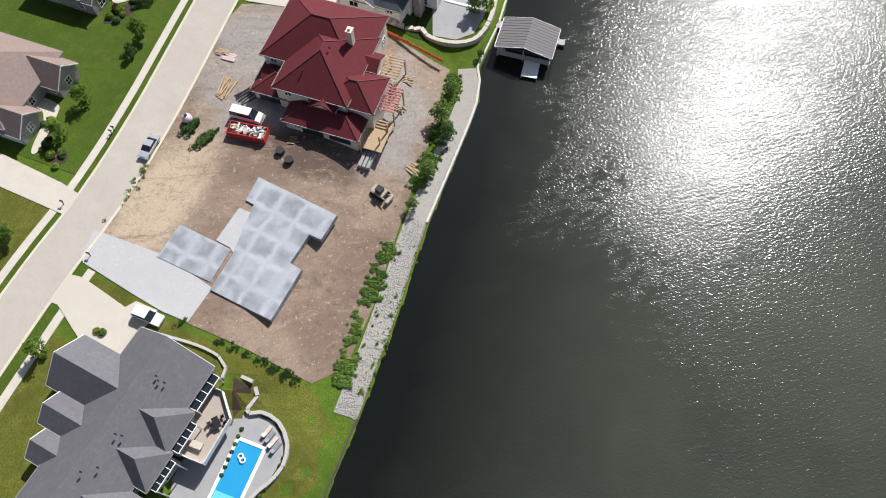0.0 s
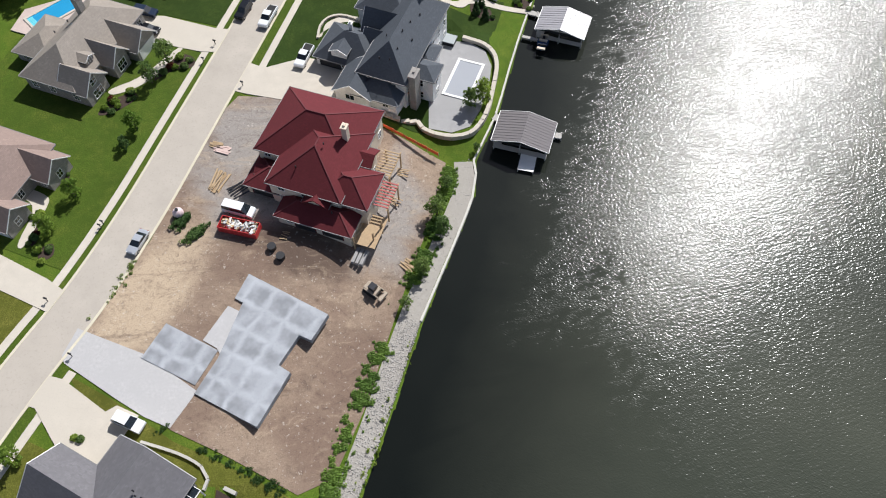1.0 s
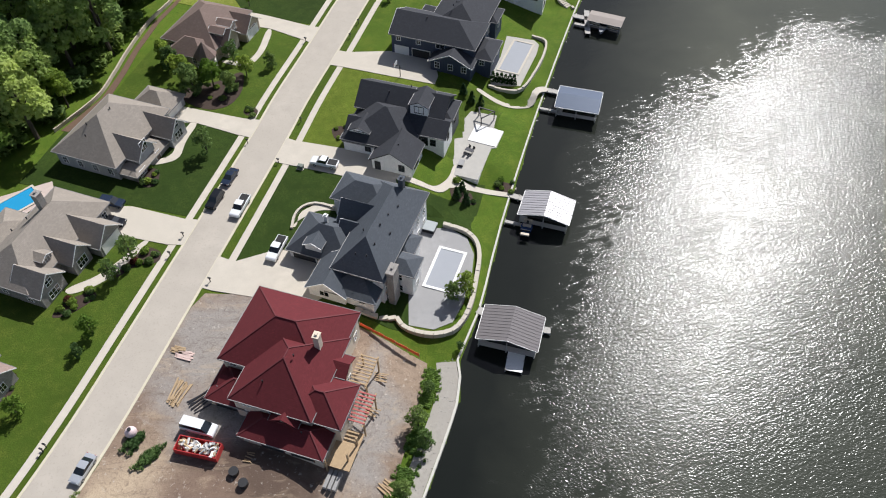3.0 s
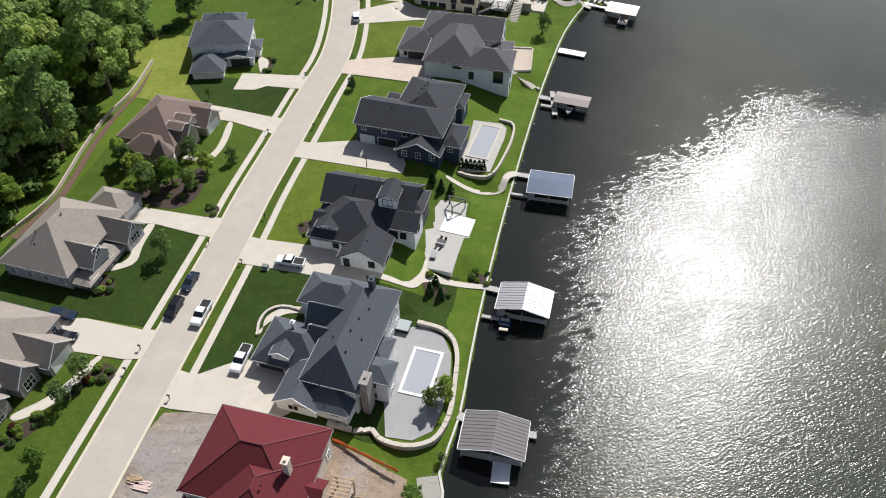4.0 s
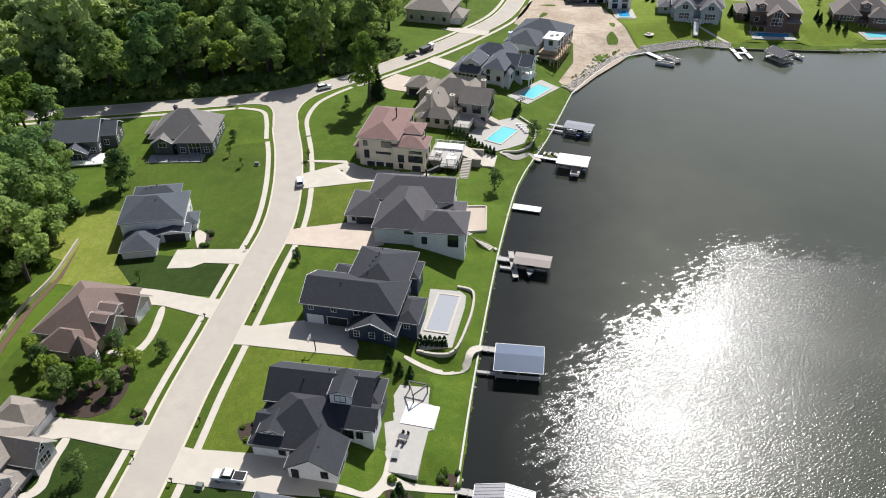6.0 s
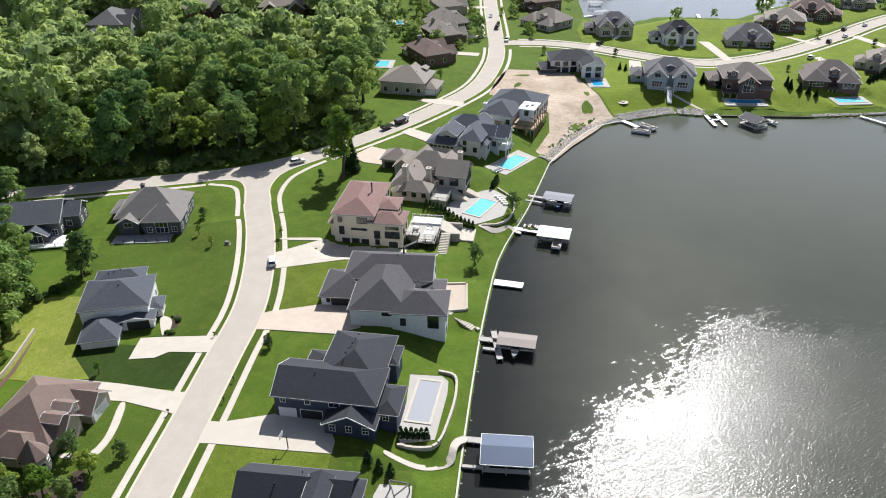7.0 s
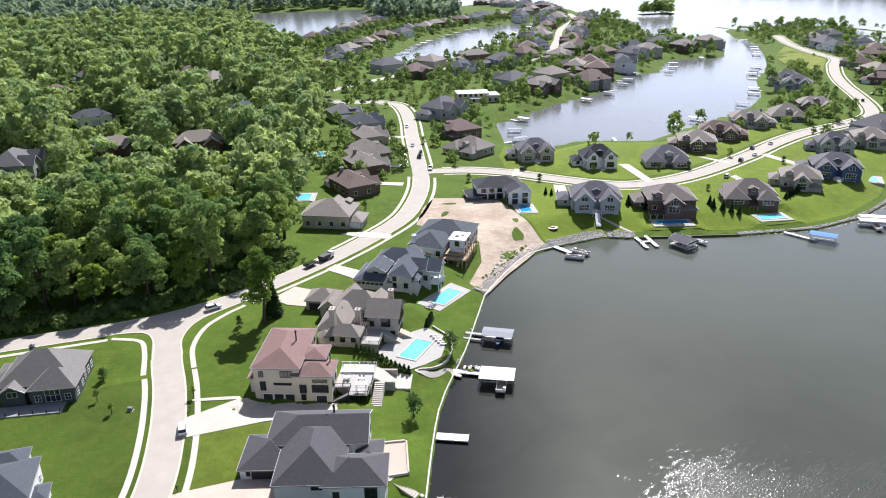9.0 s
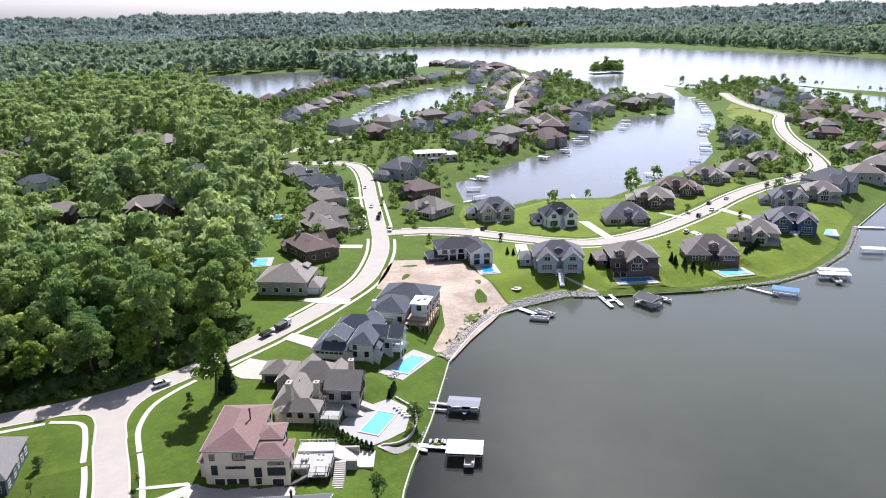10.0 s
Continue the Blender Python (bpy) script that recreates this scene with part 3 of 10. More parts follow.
def sheet(name, outline, mat, rise=0.06, label="", category="", parent=None, kind="structure", skirt=0.25):
    """A paved or bare area that lies on the ground."""
    bm = bmesh.new()
    bm.faces.new([bm.verts.new((x, y, 0)) for x, y in outline])
    xs, ys = [p[0] for p in outline], [p[1] for p in outline]
    for axis_i, lines, lo, hi in ((0, gx, min(xs), max(xs)), (1, gy, min(ys), max(ys))):
        no = (1, 0, 0) if axis_i == 0 else (0, 1, 0)
        for c in lines:
            if lo < c < hi:
                co = (c, 0, 0) if axis_i == 0 else (0, c, 0)
                bmesh.ops.bisect_plane(bm, geom=bm.verts[:] + bm.edges[:] + bm.faces[:], plane_co=co, plane_no=no)
    for f in bm.faces:
        if f.normal.z < 0:
            f.normal_flip()
    bmesh.ops.triangulate(bm, faces=bm.faces[:])
    px, py = np.array([v.co.x for v in bm.verts]), np.array([v.co.y for v in bm.verts])
    d, _, _ = shore_distance(px, py)
    z = land_height(px, py, np.maximum(d, 0.01))
    for v, h in zip(bm.verts, z):
        v.co.z = h + rise
    rim = [e for e in bm.edges if len(e.link_faces) == 1]
    got = bmesh.ops.extrude_edge_only(bm, edges=rim)
    for g in got["geom"]:
        if isinstance(g, bmesh.types.BMVert):
            g.co.z -= skirt
    ob = part(name, bm_mesh(name, bm, mat), parent)
    if parent is None:
        tagged(ob, label, category or name.replace("_", " "), kind=kind)
    return ob


def softened(outline, turns=2):
    """The closed outline with its corners cut round."""
    for _ in range(turns):
        out = []
        for (ax, ay), (bx, by) in zip(outline, outline[1:] + outline[:1]):
            out += [(0.78 * ax + 0.22 * bx, 0.78 * ay + 0.22 * by), (0.22 * ax + 0.78 * bx, 0.22 * ay + 0.78 * by)]
        outline = out
    return outline


def offset_line(line, k):
    """The line shifted sideways by k (to its right)."""
    out = []
    for i, p in enumerate(line):
        a, b = Vector(line[max(i - 1, 0)]), Vector(line[min(i + 1, len(line) - 1)])
        d = (b - a).normalized()
        out.append((p[0] + d.y * k, p[1] - d.x * k))
    return out


def rounded(line, step=3.0):
    """The line resampled on a smooth curve through its points."""
    pts = [Vector(p) for p in line]
    pts = [pts[0] * 2 - pts[1]] + pts + [pts[-1] * 2 - pts[-2]]
    out = []
    for a, b, c, d in zip(pts, pts[1:], pts[2:], pts[3:]):
        n = max(1, int((c - b).length / step))
        for i in range(n):
            s = i / n
            out.append(tuple(0.5 * ((2 * b) + (c - a) * s + (2 * a - 5 * b + 4 * c - d) * s * s + (3 * b - a - 3 * c + d) * s ** 3)))
    out.append(tuple(pts[-2]))
    return [(p[0], p[1]) for p in out]


def strip(name, line, k0, k1, mat, rise, label="", category="", parent=None, skirt=0.3, flat=None, crown=0.0):
    """A band along a line between two sideways distances."""
    cols = (k0, (k0 + k1) / 2, k1)
    rows = [offset_line(line, k) for k in cols]
    n = len(line)
    px, py = np.array([p[0] for r in rows for p in r]), np.array([p[1] for r in rows for p in r])
    d, _, _ = shore_distance(px, py)
    z = land_height(px, py, np.maximum(d, 0.01)) + rise if flat is None else np.full(px.shape, flat + rise)
    z[n:2 * n] += crown
    verts = [(x, y, h) for x, y, h in zip(px, py, z)]
    faces = [(j * n + i, (j + 1) * n + i, (j + 1) * n + i + 1, j * n + i + 1) for j in (0, 1) for i in range(n - 1)]
    for j in (0, 2):
        b = len(verts)
        verts += [(x, y, h - skirt) for x, y, h in verts[j * n:(j + 1) * n]]
        faces += [(j * n + i, j * n + i + 1, b + i + 1, b + i) for i in range(n - 1)]
    ob = part(name, mesh_of(name, verts, faces, mat), parent)
    if parent is None:
        tagged(ob, label, category or name.replace("_", " "), kind="structure")
    return ob


# ---- streets ----
MAIN = rounded([(-120, -95), (-88, -12), (-67.3, 40.6), (-59.2, 58.7), (-53.5, 75), (-47.9, 95.3), (-35.9, 140), (-31.6, 157.5), (-26.6, 175), (-21.2, 194.5), (-16, 213), (-14.0, 232), (-13.9, 252), (-15.2, 270), (-15.5, 293)])
CROSS = rounded([(-180, 297), (-93, 292.3), (-43, 292.5), (-22, 294), (0, 300.5), (17, 310.8), (37, 325), (57, 342), (75, 361), (88, 386), (97, 412), (106, 452), (116, 500), (125, 540), (131, 576), (131, 602), (118, 616), (95, 626), (60, 646)])
EAST = rounded([(99, 426), (123, 420), (141, 409), (156, 394), (172, 379), (190, 370), (221, 374), (267, 394), (302, 413), (335, 428), (371, 438), (396, 446), (416, 458), (436, 481), (460, 516), (486, 556), (517, 597), (556, 641), (588, 674), (604, 724), (635, 793), (678, 864)])
MIDDLE = rounded([(60, 646), (170, 735), (262, 770), (330, 790), (400, 905), (470, 1040), (560, 1180), (600, 1280)])
for nm, line in (("road", MAIN), ("road", CROSS), ("road", EAST), ("road", MIDDLE)):
    k = {id(MAIN): 0.10, id(CROSS): 0.094, id(EAST): 0.088, id(MIDDLE): 0.10}[id(line)]
    strip(nm, line, -4.0, 4.0, ROAD, k, "pale sunlit concrete street with faint cracks", "road", crown=0.03)


def near_line(p, line, r):
    return any((p[0] - q[0]) ** 2 + (p[1] - q[1]) ** 2 < r * r for q in line)


def bands(name, line, k0, k1, mat, rise, others, clear, label, category, keep=None):
    """A band along a street, broken where another street comes in."""
    mids = offset_line(line, (k0 + k1) / 2)
    run = []
    for i, p in enumerate(mids + [None]):
        ok = p is not None and not any(near_line(p, o, clear) for o in others) and (keep is None or keep(p))
        if ok:
            run.append(line[i])
        elif len(run) > 1:
            strip(name, run, k0, k1, mat, rise, label, category)
            run = []
        else:
            run = []


KERB_LABEL, WALK_LABEL = "pale rolled concrete kerb along the street", "white concrete pavement slabs beside mown verge"
for line, others in ((MAIN, [CROSS]), (CROSS, [MAIN, EAST]), (EAST, [CROSS])):
    for s in (-1, 1):
        bands("kerb", line, s * 3.7, s * 4.15, KERB, 0.15, others, 7.5, KERB_LABEL, "kerb", (lambda p: p[1] < 271) if line is MAIN else (lambda p: not -30 < p[0] < 5.5) if line is CROSS and s > 0 else None)
        wooded = (lambda p: p[0] > 40 or p[1] < 294) if line is CROSS and s < 0 else (lambda p: p[1] < 46.5 or 103.5 < p[1] < 263) if line is MAIN and s > 0 else (lambda p: p[1] < 263) if line is MAIN else (lambda p: not -30.5 < p[0] < 7) if line is CROSS else None
        bands("pavement", line, *((5.95, 7.35) if s > 0 else (-6.6, -5.2)), WALKWAY, 0.09, others, 9.5, WALK_LABEL, "pavement", wooded)
bands("kerb", MIDDLE, -4.4, -3.9, KERB, 0.15, [CROSS], 7.5, KERB_LABEL, "kerb")
bands("kerb", MIDDLE, 3.9, 4.4, KERB, 0.15, [CROSS], 7.5, KERB_LABEL, "kerb")

# the rounded street corners
for walk_line, kerb_line in (([(-20.8, 262.2), (-21.2, 275), (-23, 282.6), (-30.8, 286.6)], [(-18.8, 270), (-19.2, 281), (-22, 287.4), (-30.4, 289.5)]),
                             ([(-8.0, 262.2), (-8.3, 274), (-5, 285), (1, 292), (7.4, 297)], [(-11.1, 270), (-11.2, 281), (-6.4, 291), (5.6, 299)])):
    strip("pavement", rounded(walk_line, 1.5), -0.7, 0.7, WALKWAY, 0.09, WALK_LABEL, "pavement")
    strip("kerb", rounded(kerb_line, 1.5), -0.22, 0.22, KERB, 0.15, KERB_LABEL, "kerb")
    fill = rounded(kerb_line, 1.5)
    sheet("road", fill + ([(-30, 293), (-15, 293), (-15, 270)] if fill[0][0] < -15 else [(3.4, 302), (-15, 293), (-15, 270)]), ROAD, 0.082, "pale concrete street corner", "road")

# driveways: outlines in metres
DW = "sunlit pale concrete driveway running up from the street"
for outline, mat, label in (
    ([(-64.5, 47.5), (-58.6, 45.3), (-50.9, 40.3), (-49.4, 41.3), (-45.8, 39.8), (-50, 31.5), (-56.9, 35), (-61.6, 40.7), (-65.8, 42.3)], DRIVE, DW),
    ([(-80, 69.5), (-66, 62.6), (-61.5, 60), (-62.8, 55.8), (-66.7, 57.6), (-80, 63.5)], DRIVE, DW),
    ([(-70, 124.5), (-59, 124), (-48, 120.5), (-44.4, 120), (-46, 113.6), (-50, 114), (-60, 116.6), (-66, 116.5)], DRIVE, DW),
    ([(-60, 156), (-52, 153.5), (-41, 150.2), (-36.6, 149.5), (-38.2, 143.8), (-42, 145), (-52, 149.2), (-58, 149)], DRIVE, DW),
    ([(-52, 194), (-42, 190.5), (-29.5, 185.2), (-26, 184.5), (-27.6, 178), (-31, 179.5), (-40, 184.5), (-48, 187)], DRIVE, DW),
    ([(-40, 206), (-36, 205.6), (-22.5, 203.4), (-18.8, 203), (-20.4, 196.5), (-24.5, 197.6), (-33, 199.5), (-36, 198), (-41.5, 198.6)], DRIVE, DW),
    ([(-41.5, 111.5), (-36.6, 109.6), (-28.6, 112.6), (-21.5, 109.8), (-19.6, 101), (-22.5, 99.5), (-39.5, 103), (-44.2, 104.4)], DRIVE, DW),
    ([(-33.2, 144.2), (-29, 142.8), (-18, 140), (-8.5, 137), (-7, 129.2), (-17, 131.6), (-31.7, 136), (-35.5, 137.2)], DRIVE, DW),
    ([(-24, 175.6), (-20, 174.4), (-9.6, 174.6), (0.6, 170.9), (1.6, 164.8), (0.8, 161.6), (-10, 165), (-21.5, 168.8), (-25.4, 169.8)], DRIVE, DW),
    ([(-13.4, 210.8), (-9.6, 210.8), (1.4, 211.2), (9.6, 208.8), (9.9, 200), (4, 198.6), (-11.8, 203.6), (-15, 204.4)], DRIVE_TAN, "tan concrete driveway running up to the garage"),
):
    trimmed = []
    for p in outline:
        q = min(MAIN, key=lambda c: (c[0] - p[0]) ** 2 + (c[1] - p[1]) ** 2)
        v = Vector((p[0] - q[0], p[1] - q[1]))
        if v.length < 5.0:
            inward = Vector((sum(o[0] for o in outline) / len(outline) - q[0], sum(o[1] for o in outline) / len(outline) - q[1])).normalized()
            i = min(max(MAIN.index(q), 1), len(MAIN) - 2)
            d = (Vector(MAIN[i + 1]) - Vector(MAIN[i - 1])).normalized()
            n = Vector((d.y, -d.x))
            n = n if n.dot(inward) > 0 else -n
            along = v.dot(d)
            p = (q[0] + d.x * along + n.x * 3.85, q[1] + d.y * along + n.y * 3.85)
        trimmed.append(p)
    sheet("driveway", trimmed, mat, 0.17, label, "driveway")


# ---- houses ----
def roof_mesh(x0, x1, y0, y1, z, kind, pitch, over, mats, thick=0.22):
    """Hip or gable roof over a rectangle, with eaves, thickness and a trim edge."""
    a0, a1, b0, b1 = x0 - over, x1 + over, y0 - over, y1 + over
    w, d = a1 - a0, b1 - b0
    zb = z - over * pitch
    bm = bmesh.new()
    if kind == "flat":
        box_into(bm, a0, a1, b0, b1, z, z + 0.35)
        return bm_mesh("roof", bm, mats)
    along_x = (w >= d) if kind == "hip" else kind in ("gx", "gable_w", "gable_e")
    half = (d if along_x else w) / 2
    top = zb + half * pitch
    lo = 0.0 if kind in ("gx", "gy", "gable_w", "gable_s") else half
    hi = 0.0 if kind in ("gx", "gy", "gable_e", "gable_n") else half
    if along_x:
        r = [(a0 + lo, (b0 + b1) / 2, top), (a1 - hi, (b0 + b1) / 2, top)]
    else:
        r = [((a0 + a1) / 2, b0 + lo, top), ((a0 + a1) / 2, b1 - hi, top)]
    open_ends = [along_x and hi == 0.0, along_x and lo == 0.0] if along_x else [lo == 0.0, hi == 0.0]
    e = [(a0, b0, zb), (a1, b0, zb), (a1, b1, zb), (a0, b1, zb)]
    up = [bm.verts.new(p) for p in e + r]
    dn = [bm.verts.new((p[0], p[1], p[2] - thick)) for p in e + r]
    tris = [(0, 1, 5, 4), (2, 3, 4, 5), (1, 2, 5), (3, 0, 4)] if along_x else [(1, 2, 5, 4), (3, 0, 4, 5), (0, 1, 4), (2, 3, 5)]

    def edge_board(p, q, nx, ny, wide=0.10, index=1):
        """Gutter or barge board that stands out from the edge p-q."""
        hi = [bm.verts.new((up[k].co.x + nx * wide, up[k].co.y + ny * wide, up[k].co.z + 0.02)) for k in (p, q)]
        lo = [bm.verts.new((up[k].co.x + nx * wide, up[k].co.y + ny * wide, up[k].co.z - thick)) for k in (p, q)]
        for ring in ((up[p], up[q], hi[1], hi[0]), (hi[0], hi[1], lo[1], lo[0]), (lo[0], lo[1], dn[q], dn[p])):
            bm.faces.new(ring).material_index = index
    for n, f in enumerate(tris):
        mx, my = sum(up[k].co.x for k in f[:2]) / 2 - (a0 + a1) / 2, sum(up[k].co.y for k in f[:2]) / 2 - (b0 + b1) / 2
        nx, ny = ((1 if mx > 0 else -1), 0) if abs(mx) / w > abs(my) / d else (0, (1 if my > 0 else -1))
        if n > 1 and open_ends[n - 2]:
            edge_board(f[0], f[2], nx, ny, 0.10, len(mats) - 1)
            edge_board(f[2], f[1], nx, ny, 0.10, len(mats) - 1)
            continue
        bm.faces.new([up[i] for i in f])
        bm.faces.new([dn[i] for i in f[::-1]]).material_index = 1
        edge_board(f[1], f[0], nx, ny)
    bmesh.ops.recalc_face_normals(bm, faces=bm.faces[:])
    return bm_mesh("roof", bm, mats)


def wall_mesh(x0, x1, y0, y1, z0, z1, kind, pitch, mats):
    bm = bmesh.new()
    e = [(x0, y0), (x1, y0), (x1, y1), (x0, y1)]
    lo, hi = [bm.verts.new((x, y, z0)) for x, y in e], [bm.verts.new((x, y, z1)) for x, y in e]
    for i in range(4):
        bm.faces.new((lo[i], lo[(i + 1) % 4], hi[(i + 1) % 4], hi[i]))
    bm.faces.new(hi)
    bm.faces.new(lo[::-1])
    ends = {"gx": ((3, 0), (1, 2)), "gy": ((0, 1), (2, 3)), "gable_w": ((3, 0),), "gable_e": ((1, 2),), "gable_s": ((0, 1),), "gable_n": ((2, 3),)}.get(kind)
    if ends:
        rise = pitch * ((y1 - y0) if kind in ("gx", "gable_w", "gable_e") else (x1 - x0)) / 2 - 0.05
        for i, j in ends:
            mid = bm.verts.new(((e[i][0] + e[j][0]) / 2, (e[i][1] + e[j][1]) / 2, z1 + rise))
            bm.faces.new((hi[i], hi[j], mid))
    bmesh.ops.recalc_face_normals(bm, faces=bm.faces[:])
    return bm_mesh("wall", bm, mats)


def window_meshes(w, h, frame_mat, glass, cols=2, rows=2, bar=0.07):
    """Frame with bars, and a pane set back; outward is -y."""
    t = 0.11
    xs, zs = [-w / 2 - t, -w / 2], [-t, 0]
    for i in range(1, cols):
        xs += [-w / 2 + w * i / cols - bar / 2, -w / 2 + w * i / cols + bar / 2]
    for i in range(1, rows):
        zs += [h * i / rows - bar / 2, h * i / rows + bar / 2]
    xs, zs = xs + [w / 2, w / 2 + t], zs + [h, h + t]
    bm = bmesh.new()
    nx, nz = len(xs), len(zs)
    front = [[bm.verts.new((x, -0.09, z)) for z in zs] for x in xs]
    back = [[bm.verts.new((x, 0.02, z)) for z in zs] for x in xs]

    def solid(i, j):
        return 0 <= i < nx - 1 and 0 <= j < nz - 1 and (i % 2 == 0 or j % 2 == 0)
    for i in range(nx - 1):
        for j in range(nz - 1):
            if not solid(i, j):
                continue
            bm.faces.new((front[i][j], front[i + 1][j], front[i + 1][j + 1], front[i][j + 1]))
            for (a, b), (p, q), (di, dj) in (((i, j), (i, j + 1), (-1, 0)), ((i + 1, j + 1), (i + 1, j), (1, 0)), ((i + 1, j), (i, j), (0, -1)), ((i, j + 1), (i + 1, j + 1), (0, 1))):
                if not solid(i + di, j + dj):
                    bm.faces.new((front[a][b], front[p][q], back[p][q], back[a][b]))
    pane = bmesh.new()
    box_into(pane, -w / 2, w / 2, -0.03, 0.01, 0, h)
    return bm_mesh("window_frame", bm, frame_mat), bm_mesh("pane", pane, glass)


def garage_meshes(w, h, door_mat, trim):
    bm = bmesh.new()
    prof = [(0.0, 0.0)]
    for i in range(4):
        z0 = h * i / 4
        prof += [(-0.03, z0), (-0.05, z0 + 0.03), (-0.05, z0 + h / 4 - 0.03), (-0.03, z0 + h / 4)]
    prof.append((0.0, h))
    rows = [[bm.verts.new((x, y, z)) for y, z in prof] for x in (-w / 2, w / 2)]
    for k in range(len(prof) - 1):
        bm.faces.new((rows[0][k], rows[1][k], rows[1][k + 1], rows[0][k + 1]))
    fr = bmesh.new()
    ol = [(-w / 2 - 0.14, 0), (-w / 2 - 0.14, h + 0.16), (w / 2 + 0.14, h + 0.16), (w / 2 + 0.14, 0), (w / 2, 0), (w / 2, h), (-w / 2, h), (-w / 2, 0)]
    fa, fb = [fr.verts.new((x, -0.08, z)) for x, z in ol], [fr.verts.new((x, 0.01, z)) for x, z in ol]
    for q in ((0, 7, 6, 1), (1, 6, 5, 2), (2, 5, 4, 3)):
        fr.faces.new([fa[k] for k in q])
    for k in range(8):
        fr.faces.new((fa[k], fa[(k + 1) % 8], fb[(k + 1) % 8], fb[k]))
    bmesh.ops.recalc_face_normals(fr, faces=fr.faces[:])
    return bm_mesh("garage_door", bm, door_mat), bm_mesh("door_frame", fr, trim)


FRAME_CACHE = {}


def frames(kind, w, h, a, b, cols=2, rows=2):
    key = (kind, w, h, a.name, b.name, cols, rows)
    if key not in FRAME_CACHE:
        FRAME_CACHE[key] = window_meshes(w, h, a, b, cols, rows) if kind == "window" else garage_meshes(w, h, a, b)
    return FRAME_CACHE[key]


def far_window(w, h, frame_mat):
    """Frame and pane of a far window in one mesh."""
    key = ("far", w, h, frame_mat.name)
    if key not in FRAME_CACHE:
        bm = bmesh.new()
        out = [bm.verts.new((x, -0.06, z)) for x, z in ((-w / 2 - 0.12, -0.12), (w / 2 + 0.12, -0.12), (w / 2 + 0.12, h + 0.12), (-w / 2 - 0.12, h + 0.12))]
        inn = [bm.verts.new((x, -0.04, z)) for x, z in ((-w / 2, 0), (w / 2, 0), (w / 2, h), (-w / 2, h))]
        rear = [bm.verts.new((v.co.x, 0.01, v.co.z)) for v in out]
        for i in range(4):
            j = (i + 1) % 4
            bm.faces.new((out[i], out[j], inn[j], inn[i]))
            bm.faces.new((rear[i], rear[j], out[j], out[i]))
        bm.faces.new(inn).material_index = 1
        FRAME_CACHE[key] = bm_mesh("window", bm, [frame_mat, PANE])
    return FRAME_CACHE[key]


SIDES = {"s": (0, -1, 0), "e": (1, 0, 90), "n": (0, 1, 180), "w": (-1, 0, 270)}


